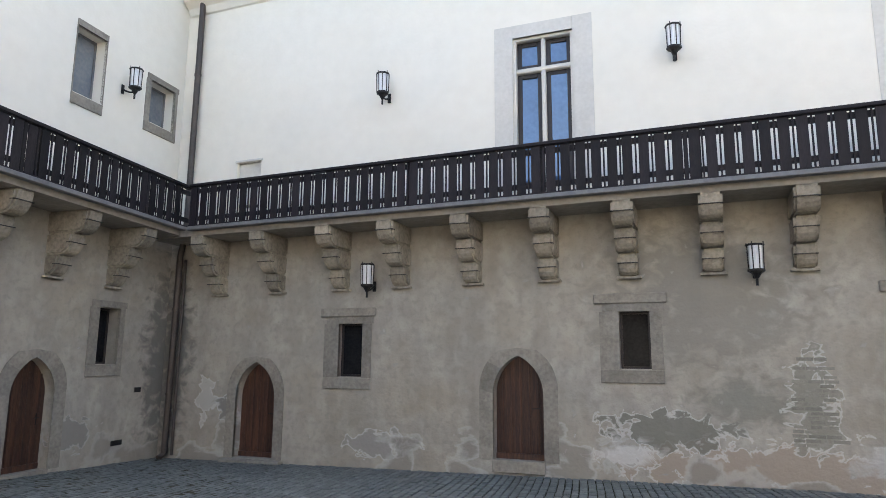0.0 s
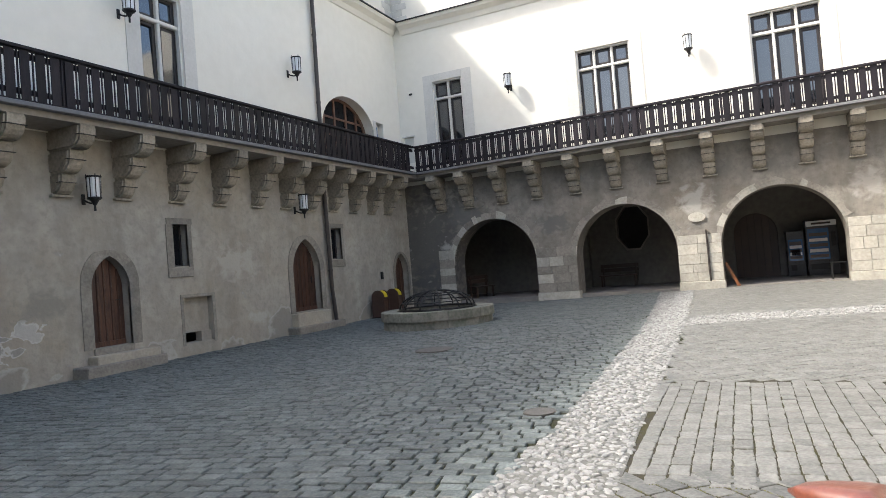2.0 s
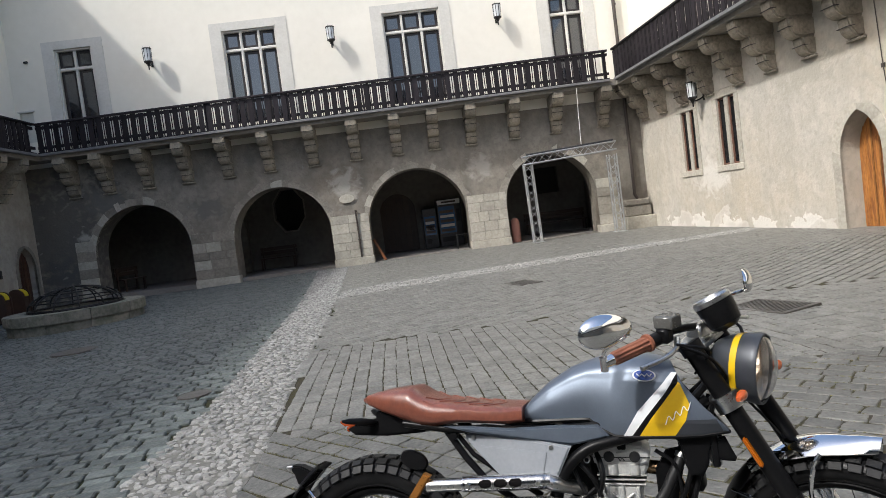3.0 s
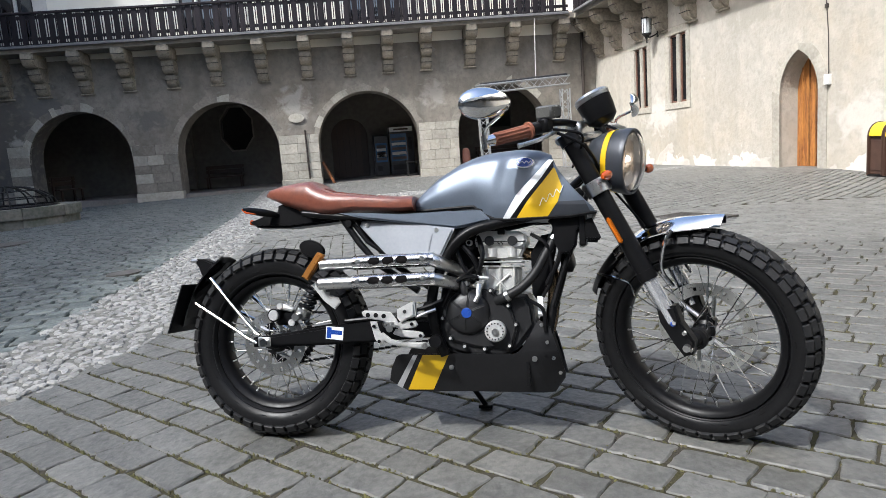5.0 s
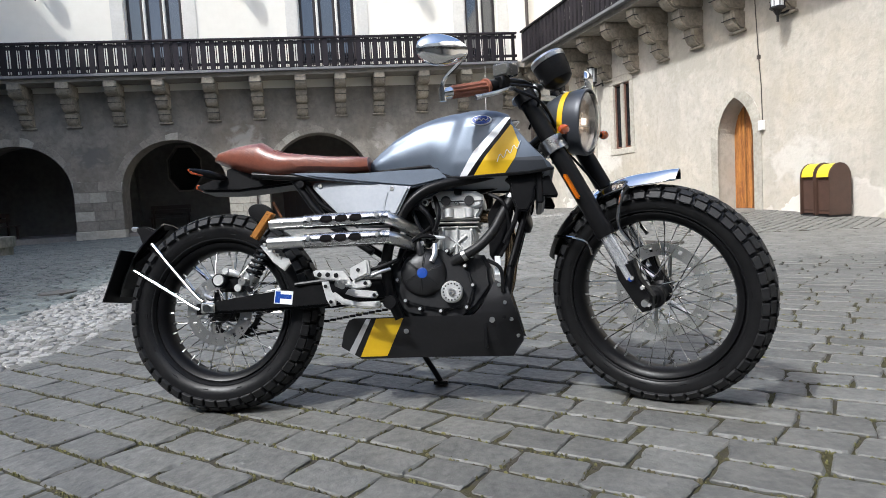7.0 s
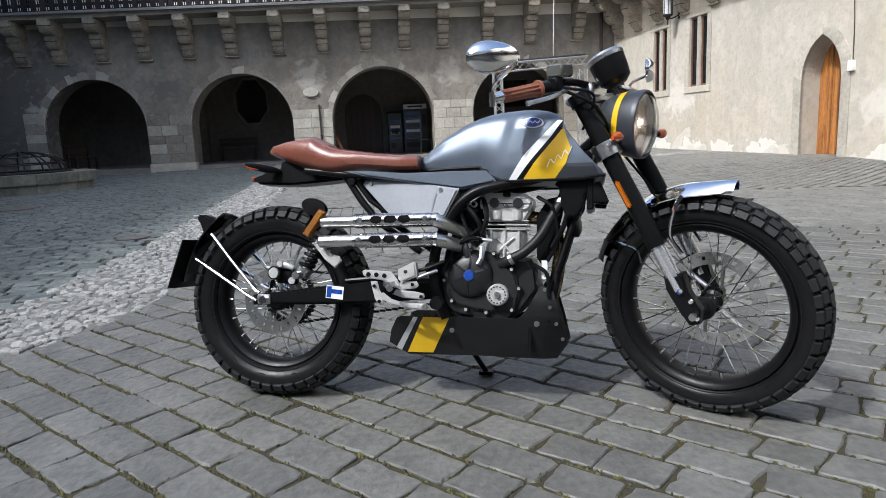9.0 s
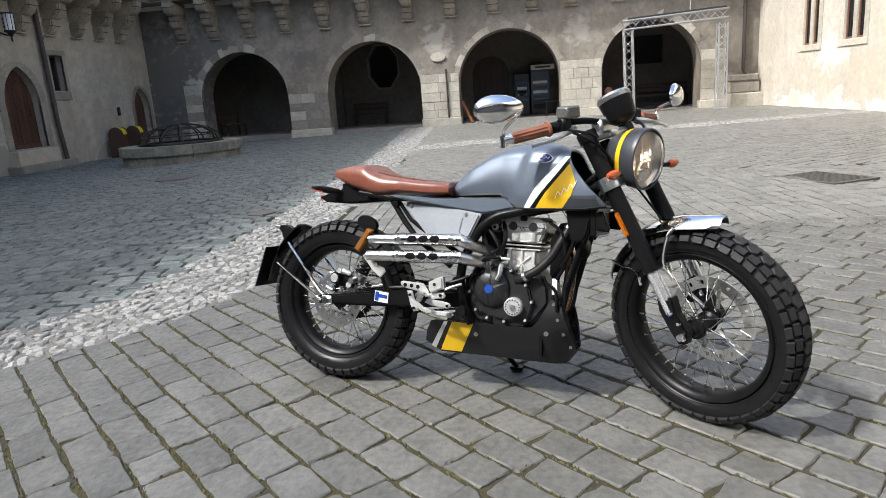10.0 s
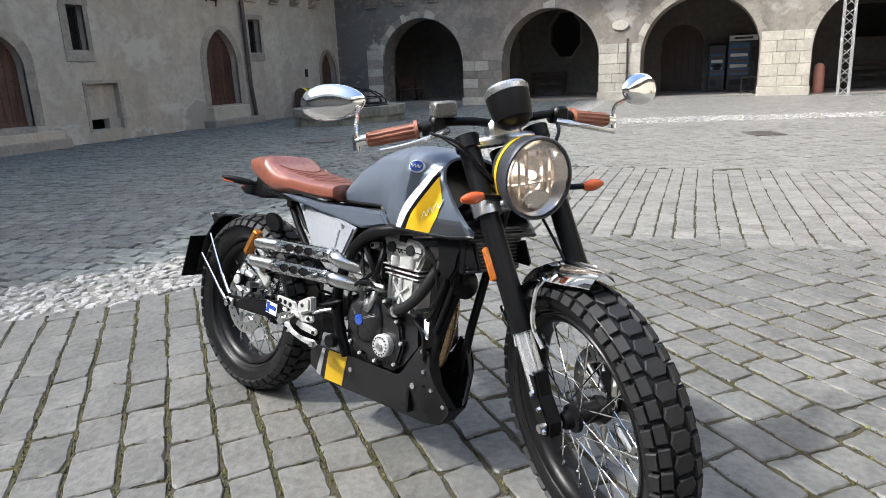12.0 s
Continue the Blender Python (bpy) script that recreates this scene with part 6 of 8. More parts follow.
for s in (-1, 1):
    a, b = Vector((0.955, s * 0.345, 0.998)), Vector((0.994, s * 0.215, 1.016))
    bm = bmesh.new()
    dvec = (b - a).normalized()
    u = dvec.orthogonal().normalized()
    v = dvec.cross(u)
    rg = []
    for t, rad, rib in ((0.0, 0.0165, 0.0), (0.03, 0.018, 0.0), (0.06, 0.0175, 0.0022), (0.9, 0.0185, 0.0022), (0.93, 0.019, 0.0), (0.94, 0.026, 0.0), (1.0, 0.026, 0.0)):
        rg.append([a.lerp(b, t) + (math.cos(q) * u + math.sin(q) * v) * (rad + rib * (1 if i % 4 < 2 else -1)) for i, q in enumerate([math.tau * i / 40 for i in range(40)])])
    loft(bm, rg)
    mp("grip", bm, P_GRIP, "ribbed tan rubber grip", turned=2)
    bm = bmesh.new()
    cyl(bm, b + dvec * 0.008, b + dvec * 0.07, 0.02, seg=12)
    box(bm, 1.0, 1.04, min(s * 0.15, s * 0.19), max(s * 0.15, s * 0.19), 1.005, 1.05, bev=0.008)
    mp("switch_block", bm, P_BLACK, "black switch housing", turned=2)
    bm = bmesh.new()
    tube(bm, curve([(1.045, s * 0.15, 1.012), (1.068, s * 0.20, 1.0), (1.062, s * 0.26, 0.985), (1.03, s * 0.325, 0.972)], 14), [0.009] * 4 + [0.0065] * 10 + [0.008], 8)
    mp("lever", bm, P_STEEL, "satin hand lever", turned=2)
    if s < 0:
        mp("brake_reservoir", B(0.995, 1.055, -0.185, -0.125, 1.045, 1.085, bev=0.006), mat("smoky_reservoir", (0.10, 0.10, 0.095), (0.08, 0.08, 0.075), 20, 0.25), "rectangular brake fluid reservoir", turned=2)
    # bar-end mirror: stem and egg-shaped chrome shell
    e = Vector((0.946, s * 0.372, 0.994))
    bm = bmesh.new()
    cyl(bm, (0.955, s * 0.345, 0.998), e, 0.017, 0.014, 14)
    cyl(bm, e + Vector((0.0, 0, -0.022)), e + Vector((0, 0, 0.018)), 0.011, seg=12)
    st = mp("mirror_mount", bm, P_CHROME, "chrome bar-end mirror mount", turned=2)
    c = Vector((1.008, s * 0.43, 1.1)) if s < 0 else Vector((0.99, s * 0.43, 1.078))
    bm = bmesh.new()
    tube(bm, curve([e, e + Vector((0.012, s * 0.0, 0.04)), (c.x + 0.03, c.y - s * 0.055, c.z - 0.02), (c.x + 0.022, c.y - s * 0.05, c.z + 0.008)], 12), 0.0055, 8)
    mp("mirror_stem", bm, P_CHROME, "", st)
    ax = Vector((-0.36 if s < 0 else -0.5, s * 0.93, 0.0)).normalized()          # long axis, outwards and back
    nrm = Vector((0.9, s * 0.36, -0.12)).normalized()
    upv = ax.cross(nrm).normalized()
    nrm = upv.cross(ax).normalized() * (1 if upv.cross(ax).dot(Vector((1, 0, 0))) > 0 else -1)
    upv = Vector((0, 0, 1))
    rg = []
    for k in range(11):
        t = k / 10
        dep = 0.034 * t
        sc = math.sqrt(max(1 - (1 - t) ** 2.2, 0.0)) if t < 1 else 1
        rg.append([c + nrm * (0.03 - dep) + ax * (0.082 * sc * math.cos(q)) + upv * ((0.044 + 0.006 * math.cos(q)) * sc * math.sin(q)) for q in [math.tau * i / 28 for i in range(28)]])
    mp("mirror_shell", loft(bmesh.new(), rg[1:] if rg else rg), P_CHROME, "egg-shaped chrome mirror shell", st)
    face = [c + nrm * (-0.006) + ax * (0.077 * math.cos(q)) + upv * (0.043 * math.sin(q)) for q in [math.tau * i / 28 for i in range(28)]]
    bm = bmesh.new()
    bm.faces.new([bm.verts.new(p) for p in face])
    mp("mirror_glass", bm, mat("mirror_glass", (0.9, 0.9, 0.9), (0.88, 0.88, 0.88), 5, 0.02, 1.0, rvar=0.01), "mirror glass", st)
bm = bmesh.new()
tube(bm, curve([(1.04, -0.17, 1.0), (1.11, -0.13, 0.95), (1.12, -0.06, 0.86), (1.08, -0.03, 0.78)], 14), 0.005, 7)
tube(bm, curve([(1.04, 0.17, 1.0), (1.12, 0.12, 0.96), (1.1, 0.05, 0.86), (1.06, 0.03, 0.76)], 14), 0.005, 7)
tube(bm, curve([(1.05, -0.2, 1.01), (1.12, -0.16, 0.985), (1.08, -0.1, 0.93), (1.03, -0.06, 0.88)], 14), 0.0042, 7)
tube(bm, curve([(1.1, 0.05, 0.8), (1.2, 0.07, 0.66), (1.28, 0.085, 0.52), (1.3, 0.09, 0.45)], 14), 0.004, 7)
mp("control_cable", bm, P_BLACK, "black control cables", turned=True)

# ---- body ----
TX = [0.465, 0.49, 0.52, 0.57, 0.645, 0.69, 0.722, 0.76, 0.80, 0.871, 0.908, 0.953, 1.00, 1.07]
TT = [0.766, 0.793, 0.823, 0.865, 0.908, 0.924, 0.932, 0.938, 0.940, 0.936, 0.929, 0.911, 0.885, 0.845]
TB = [0.756, 0.754, 0.753, 0.754, 0.756, 0.756, 0.728, 0.709, 0.706, 0.706, 0.706, 0.706, 0.707, 0.716]
TW = [0.050, 0.068, 0.079, 0.089, 0.098, 0.106, 0.117, 0.128, 0.136, 0.149, 0.153, 0.155, 0.156, 0.154]


def tank_front(v):
    """Where the open front edge of the tank lies, for a height v on its skin."""
    return float(np.interp(v, (0.0, 0.12, 0.3, 0.5, 0.62, 0.75, 1.0), (1.070, 1.058, 1.026, 0.985, 0.958, 0.945, 0.935)))


def tank_at(x, v, s=-1, off=0.0):
    """A point of the tank's skin: v runs from the lower edge (0) over the shoulder to the crown (1)."""
    zt, zb, w = (float(np.interp(x, TX, q)) for q in (TT, TB, TW))
    k = min(max((x - 0.735 - 0.09 * v) / 0.05 + 0.5, 0.0), 1.0)
    k = k * k * (3 - 2 * k)                      # 0 in the knee hollow, 1 on the front shoulder
    if v < 0.6:
        t = v / 0.6
        lip = 0.92 + 0.08 * min(t / 0.26, 1.0) ** 0.8
        front = lip - 0.10 * max(t - 0.5, 0.0) ** 1.2
        rear = 0.84 + 0.12 * math.sin(math.pi * min(t * 0.9, 1.0)) - 0.06 * t
        y = w * (rear + (front - rear) * k)
        z = zb + (zt - zb) * 0.72 * t
    else:
        a = (v - 0.6) / 0.4 * math.pi / 2
        edge = 0.805 + (0.925 - 0.805) * k
        edge = edge if k > 0.0 else 0.805
        y = w * edge * max(math.cos(a), 0.0) ** (0.9 - 0.2 * k)
        z = zb + (zt - zb) * (0.72 + 0.28 * math.sin(a) ** 0.92)
    return Vector((x, s * (y + off), z + off * (0.6 if v > 0.6 else 0.0)))


def tank_z(x, z, s, off):
    """The skin's point at a length x and a height z."""
    zt, zb = (float(np.interp(x, TX, q)) for q in (TT, TB))
    r = min(max((z - zb) / (zt - zb), 0.0), 1.0)
    v = 0.6 * r / 0.72 if r < 0.72 else 0.6 + 0.4 * 2 / math.pi * math.asin(min((r - 0.72) / 0.28, 1.0) ** (1 / 0.92))
    return tank_at(x, v, s, off)


rings = []
VS = [k / 34 for k in range(35)]
for i in range(61):
    f = i / 60
    right = [tank_at(0.465 + (tank_front(v) - 0.465) * f, v, -1) for v in VS]
    left = [tank_at(0.465 + (tank_front(v) - 0.465) * f, v, 1) for v in VS[-2::-1]]
    rings.append(right + left)
edge = rings[-1]
tank = mp("tank", loft(bmesh.new(), rings, caps=False), P_TANK, "grey-blue metallic fuel tank")
rim = [[p + Vector((0.0, 0.0, 0.0)) for p in edge], [Vector((p.x + 0.004, p.y * 0.985, p.z - 0.002)) for p in edge], [Vector((p.x + 0.002, p.y * 0.90, p.z * 0.94 + 0.047)) for p in edge]]
mp("front_rim", loft(bmesh.new(), rim, caps=False), P_TANK, "bright folded front edge", tank)
well_in = [rim[-1], [Vector((p.x - 0.07, p.y * 0.86, p.z * 0.93 + 0.052)) for p in edge]]
bm = loft(bmesh.new(), well_in, caps=False)
bm.faces.new([bm.verts.new(p) for p in well_in[-1]])
mp("front_recess", bm, P_BLACK, "black hollow between tank and fork", tank)


def decal(name, left, right, material, label, off, s, n=18, m=40):
    """A stripe on the tank's skin between two edges given as (length, height) points."""
    lx, lz, rx, rz = [p[0] for p in left], [p[1] for p in left], [p[0] for p in right], [p[1] for p in right]
    rg = []
    for j in range(m + 1):
        t = j / m
        za, zb = lz[0] + (lz[-1] - lz[0]) * t, rz[0] + (rz[-1] - rz[0]) * t
        xa, xb = float(np.interp(za, lz, lx)), float(np.interp(zb, rz, rx))
        rg.append([tank_z(xa + (xb - xa) * i / n, za + (zb - za) * i / n, s, off) for i in range(n + 1)])
    return mp(name, loft(bmesh.new(), rg, caps=False, closed=False), material, label, tank)


W_L = [(0.786, 0.709), (0.833, 0.781), (0.885, 0.832), (0.937, 0.884)]
W_R = [(0.810, 0.709), (0.855, 0.765), (0.915, 0.832), (0.952, 0.882)]
Y_L = [(0.831, 0.709), (0.868, 0.760), (0.922, 0.822), (0.951, 0.857)]
Y_R = [(0.928, 0.709), (0.960, 0.752), (0.975, 0.795), (0.956, 0.853)]
for s in (-1, 1):
    decal("white_stripe", W_L, W_R, P_WHITE, "silver-white slanted stripe", 0.0024, s)
    decal("black_stripe", W_R, Y_L, P_BLACK, "dark slanted stripe", 0.0018, s)
    decal("yellow_panel", Y_L, Y_R, P_YELLOW, "bright yellow slanted panel", 0.0024, s)
    decal("front_panel", Y_R[:2], [(1.060, 0.709), (1.040, 0.752)], P_DGREY, "graphite lower front panel", 0.0014, s)
    bm = bmesh.new()
    pts = [(0.905 + 0.0105 * k, 0.748 + 0.0062 * k + (0.011 if k % 2 else -0.006)) for k in range(8)]
    tube(bm, curve([tank_z(x, z, s, 0.0034) for x, z in pts], 48), 0.0013, 5)
    mp("script_mark", bm, P_WHITE, "white scrawled mark", tank)
    # oval badge
    bc = tank_z(0.862, 0.879, s, 0.001)
    nx = (tank_z(0.88, 0.878, s, 0) - tank_z(0.845, 0.88, s, 0)).normalized()
    ny = (tank_z(0.862, 0.893, s, 0) - tank_z(0.862, 0.865, s, 0)).normalized()
    nn = nx.cross(ny).normalized()
    nn = nn if nn.y * s > 0 else -nn
    for nm, k, o, mt in (("badge", 1.0, 0.003, P_WHITE), ("badge_field", 0.86, 0.0045, P_BLUE)):
        bm = bmesh.new()
        loop = [bc + nn * o + nx * (0.033 * k * math.cos(q)) + ny * (0.0175 * k * math.sin(q)) for q in [math.tau * i / 28 for i in range(28)]]
        low = [p - nn * 0.006 for p in loop]
        loft(bm, [low, loop])
        mp(nm, bm, mt, "blue and white oval badge" if nm == "badge" else "", tank)
    bm = bmesh.new()
    tube(bm, [bc + nn * 0.0055 + nx * (-0.02 + 0.007 * k) + ny * (0.004 * (-1) ** k) for k in range(7)], 0.0018, 5)
    mp("badge_mark", bm, P_WHITE, "", tank)
mp("tank_edge", tube(bmesh.new(), [tank_at(x, 0.0, -1) for x in np.linspace(0.465, 1.07, 60)] + [tank_at(x, 0.0, 1) for x in np.linspace(1.07, 0.465, 60)], 0.006, 6, True), P_BLACK, "dark rubber edge", tank)
mp("fuel_cap", lathe(bmesh.new(), [(0.0, 0.014), (0.03, 0.014), (0.036, 0.008), (0.038, -0.01)], 24, pose(0.86, 0, 0.918, 0, 6, 0)), P_DGREY, "flush dark filler cap", tank)

# seat: rounded tail, dip, narrow nose
SX = [-0.060, -0.034, 0.02, 0.08, 0.13, 0.165, 0.21, 0.29, 0.37, 0.45, 0.492]
ST = [0.840, 0.856, 0.868, 0.875, 0.877, 0.853, 0.833, 0.820, 0.809, 0.805, 0.802]
SB = [0.834, 0.822, 0.797, 0.775, 0.758, 0.749, 0.747, 0.757, 0.752, 0.746, 0.750]
SW = [0.028, 0.060, 0.088, 0.108, 0.120, 0.126, 0.131, 0.129, 0.126, 0.122, 0.112]
rings = []


def seat_ring(x, grow_by=0.0):
    zt, zb, w = (float(np.interp(x, SX, q)) for q in (ST, SB, SW))
    out = []
    for k in range(22):
        a = math.tau * k / 22
        c, sn = math.cos(a), math.sin(a)
        y = (w + grow_by) * (abs(c) ** 0.6) * (1 if c > 0 else -1)
        h = (zt - zb) / 2
        z = (zt + zb) / 2 + (h + grow_by) * (abs(sn) ** 0.75) * (1 if sn > 0 else -1) + (0.006 * (abs(c)) if sn > 0 else 0)
        out.append(Vector((x, y, z)))
    return out


for x in np.interp(np.linspace(0, 10, 41), range(11), SX):
    rings.append(seat_ring(float(x)))
seat = mp("seat", loft(bmesh.new(), rings), P_LEATHER, "tan leather solo seat with a rounded tail")
for k in range(5):
    x0 = 0.20 + 0.047 * k
    pts = []
    for j in range(13):
        t = -1 + 2 * j / 12
        x = x0 + 0.10 * (1 - t * t) * 0.6 - 0.02
        zt, w = float(np.interp(x, SX, ST)), float(np.interp(x, SX, SW))
        zb = float(np.interp(x, SX, SB))
        cc = (abs(t) * 0.66) ** (1 / 0.6)
        pts.append((x, t * w * 0.66, (zt + zb) / 2 + (zt - zb) / 2 * math.sqrt(1 - cc * cc) ** 0.75 + 0.006 * cc))
    mp("stitch_ridge", tube(bmesh.new(), pts, 0.0032, 6), P_LEATHER, "raised stitched ridge", seat)
for s in (-1, 1):
    pts = [(x, s * float(np.interp(x, SX, SW)) * 0.86, float(np.interp(x, SX, ST)) - 0.010) for x in np.linspace(0.18, 0.48, 16)]
    mp("piping", tube(bmesh.new(), pts, 0.0028, 6), P_LEATHER, "", seat)
bm = bmesh.new()
for k in range(3):
    box(bm, 0.034 + k * 0.008, 0.038 + k * 0.008, -0.079, -0.074, 0.848, 0.856 - 0.002 * k)
mp("tail_mark", bm, P_WHITE, "small pale mark", seat)

# rail under the seat and tank, side panels, tail tray
for s in (-1, 1):
    y0, y1 = sorted((s * 0.088, s * 0.122))
    bm = prism(bmesh.new(), [(0.240, 0.756), (0.34, 0.752), (0.45, 0.742), (0.60, 0.744), (0.715, 0.742), (0.750, 0.708), (0.70, 0.698), (0.637, 0.687), (0.493, 0.708), (0.327, 0.734)], y0, y1, "xz", bev=0.006)
    mp("body_rail", bm, P_TANK, "dark grey-blue rail below seat and tank", smooth=False)
    def flare(bm, s=s):
        for v in bm.verts:
            v.co.y += s * (0.046 * (v.co.x - 0.30) / 0.28 + (0.70 - v.co.z) * 0.10)
        return bm
    y0, y1 = sorted((s * 0.066, s * 0.085))
    sp = mp("side_panel", flare(prism(bmesh.new(), [(0.306, 0.728), (0.33, 0.729), (0.50, 0.7085), (0.634, 0.687), (0.588, 0.600), (0.50, 0.594), (0.41, 0.600), (0.355, 0.655), (0.300, 0.712)], y0, y1, "xz", bev=0.006)), P_SILVER, "brushed silver side panel", smooth=False)
    y0, y1 = sorted((s * 0.084, s * 0.0885))
    mp("raised_field", flare(prism(bmesh.new(), [(0.352, 0.690), (0.56, 0.672), (0.545, 0.610), (0.43, 0.608), (0.385, 0.648)], y0, y1, "xz", bev=0.0035)), P_SILVER, "", sp, smooth=False)
    for p in ((0.330, 0.714), (0.574, 0.684)):
        bm = bmesh.new()
        bolt(bm, (p[0], s * (0.084 + 0.046 * (p[0] - 0.30) / 0.28), p[1]), 0.0085, s, 0.006)
        mp("panel_bolt", bm, P_STEEL, "", sp)
    mp("frame_bolt", cyl(bmesh.new(), (0.268, s * 0.085, 0.722), (0.268, s * 0.106, 0.722), 0.014, 0.012, 14), P_BLACK, "black frame bolt")
    bm = bmesh.new()
    tube(bm, [(0.238, s * 0.085, 0.745), (0.30, s * 0.088, 0.655), (0.36, s * 0.09, 0.585), (0.50, s * 0.095, 0.49)], 0.0115, 10)
    tube(bm, [(0.26, s * 0.08, 0.745), (0.325, s * 0.08, 0.66), (0.41, s * 0.08, 0.60)], 0.008, 10)
    tube(bm, [(0.10, s * 0.085, 0.765), (0.25, s * 0.1, 0.745), (0.6, s * 0.1, 0.73), (0.95, s * 0.07, 0.76), (1.04, s * 0.03, 0.84)], 0.012, 10)
    mp("subframe_tube", bm, P_BLACK, "black frame tubes")
    bm = bmesh.new()
    tube(bm, curve([(1.03, s * 0.03, 0.79), (0.90, s * 0.085, 0.725), (0.762, s * 0.112, 0.696), (0.69, s * 0.118, 0.679), (0.640, s * 0.12, 0.648), (0.605, s * 0.12, 0.606), (0.577, s * 0.12, 0.552), (0.555, s * 0.118, 0.50), (0.545, s * 0.11, 0.44), (0.552, s * 0.10, 0.36), (0.58, s * 0.09, 0.28)], 44), 0.0172, 12)
    mp("main_frame_tube", bm, P_BLACK, "thick black frame loop")
    bm = bmesh.new()
    tube(bm, [(1.05, s * 0.025, 0.80), (0.985, s * 0.05, 0.60), (0.93, s * 0.07, 0.42), (0.90, s * 0.08, 0.27)], 0.013, 10)
    mp("down_tube", bm, P_BLACK, "black front down tube")
mp("steering_head", cyl(bmesh.new(), on_fork(0.95, 0) - Vector((0.03, 0, 0.012)), on_fork(0.81, 0) - Vector((0.03, 0, 0.012)), 0.03, seg=20), P_BLACK, "steering head")
bm = prism(bmesh.new(), [(-0.118, 0.748), (-0.09, 0.727), (0.025, 0.721), (0.124, 0.727), (0.223, 0.735), (0.26, 0.752), (0.164, 0.784), (0.075, 0.812), (0.03, 0.812), (-0.01, 0.80), (-0.012, 0.780), (-0.06, 0.768)], -0.05, 0.05, "xz", bev=0.008)
tail = mp("tail_tray", bm, P_BLACK, "black tail tray below the seat", smooth=False)
mp("tail_lamp", B(-0.124, -0.112, -0.04, 0.04, 0.738, 0.756, bev=0.004), P_RED, "red tail lamp", tail)
for s in (-1, 1):
    rg = []
    for t, r in ((0.0, 0.004), (0.12, 0.010), (0.45, 0.014), (0.8, 0.012), (1.0, 0.006)):
        c = Vector((-0.005, s * 0.05, 0.768)).lerp(Vector((-0.098, s * 0.132, 0.784)), t)
        rg.append([c + Vector((r * 0.5 * math.cos(q), r * 0.8 * math.cos(q) * s, r * math.sin(q))) for q in [math.tau * k / 12 for k in range(12)]])
    rs = mp("rear_signal", loft(bmesh.new(), rg), P_BLACK, "slim black rear turn signal")
    mp("signal_lens", tube(bmesh.new(), [(-0.06, s * 0.112, 0.769), (-0.088, s * 0.13, 0.774), (-0.1, s * 0.1335, 0.786)], [0.002, 0.0042, 0.0036], 8), P_RED, "red-orange lens edge", rs)

# exhaust: two stacked silencers with slotted covers
def silencer(x0, z0, x1, z1, y, name):
    e = mp(name, cyl(bmesh.new(), (x0, y, z0), (x1, y + 0.02, z1), 0.0192, 0.0192, 24), P_STEEL, "bright round silencer")
    bm = bmesh.new()
    n, m = 84, 34
    xa, xb = x0 + (x1 - x0) * 0.30, x1 + 0.006
    grid = []
    for i in range(n + 1):
        t = i / n
        x = xa + (xb - xa) * t
        z = z0 + (z1 - z0) * ((x - x0) / (x1 - x0))
        yy = y + 0.02 * (x - x0) / (x1 - x0)
        rr = 0.0238 * (1.0 if 0.06 < t < 0.93 else 0.95)
        grid.append([bm.verts.new((x, yy + rr * math.cos(a), z + rr * math.sin(a))) for a in [radians(75 + 210 * j / m) for j in range(m + 1)]])
    for i in range(n):
        for j in range(m):
            px, pa = (i + 0.5) / n * (xb - xa), radians(75 + 210 * (j + 0.5) / m - 172) * 0.0238
            hole = any(abs((px - c) / 0.019) ** 2.6 + abs(pa / 0.0125) ** 2.6 < 1 for c in (0.074, 0.119, 0.164))
            if not hole:
                bm.faces.new((grid[i][j], grid[i + 1][j], grid[i + 1][j + 1], grid[i][j + 1]))
    bmesh.ops.solidify(bm, geom=bm.faces[:], thickness=0.0018)
    # Added sleeve, coloured black for the shade inside the cover.
    mp("cover_lining", cyl(bmesh.new(), (x0 + (x1 - x0) * 0.31, y + 0.006, z0 + (z1 - z0) * 0.31), (x1 - 0.004, y + 0.0195, z1), 0.0203, seg=24), P_SLOT_SHADE, "added black sleeve for the shade behind the slots", e)
    mp("slotted_cover", bm, P_CHROME, "chrome cover with three slots", e, smooth=True)
    for t in (0.36, 0.93):
        x = x0 + (x1 - x0) * t
        bm = cyl(bmesh.new(), (x, y - 0.014, z0 + (z1 - z0) * t + 0.003), (x, y - 0.030, z0 + (z1 - z0) * t + 0.003), 0.0085, 0.007, 8)
        mp("cover_bolt", bm, P_STEEL, "", e)
    mp("slot_shadow", lathe(bmesh.new(), [(0.0, 0.0), (0.015, 0.0), (0.016, -0.004)], 16, pose(x0 - 0.002, y, z0, 0, -90, 0)), P_BLACK, "dark outlet", e)
    return e


silencer(0.190, 0.587, 0.560, 0.592, -0.163, "upper_silencer")
silencer(0.190, 0.525, 0.566, 0.530, -0.180, "lower_silencer")
mp("silencer_bracket", prism(bmesh.new(), [(0.186, 0.628), (0.207, 0.618), (0.151, 0.538), (0.130, 0.551)], -0.185, -0.155, "xz", bev=0.004), P_BRONZE, "bronze end bracket of the silencers", smooth=False)
bm = bmesh.new()
tube(bm, curve([(0.55, -0.145, 0.592), (0.585, -0.135, 0.578), (0.64, -0.06, 0.55), (0.66, 0.0, 0.52)], 14), 0.021, 12)
tube(bm, curve([(0.555, -0.162, 0.530), (0.595, -0.14, 0.52), (0.64, -0.07, 0.50), (0.66, 0.0, 0.48)], 14), 0.021, 12)
mp("exhaust_link", bm, P_STEEL, "exhaust link pipes")
bm = bmesh.new()
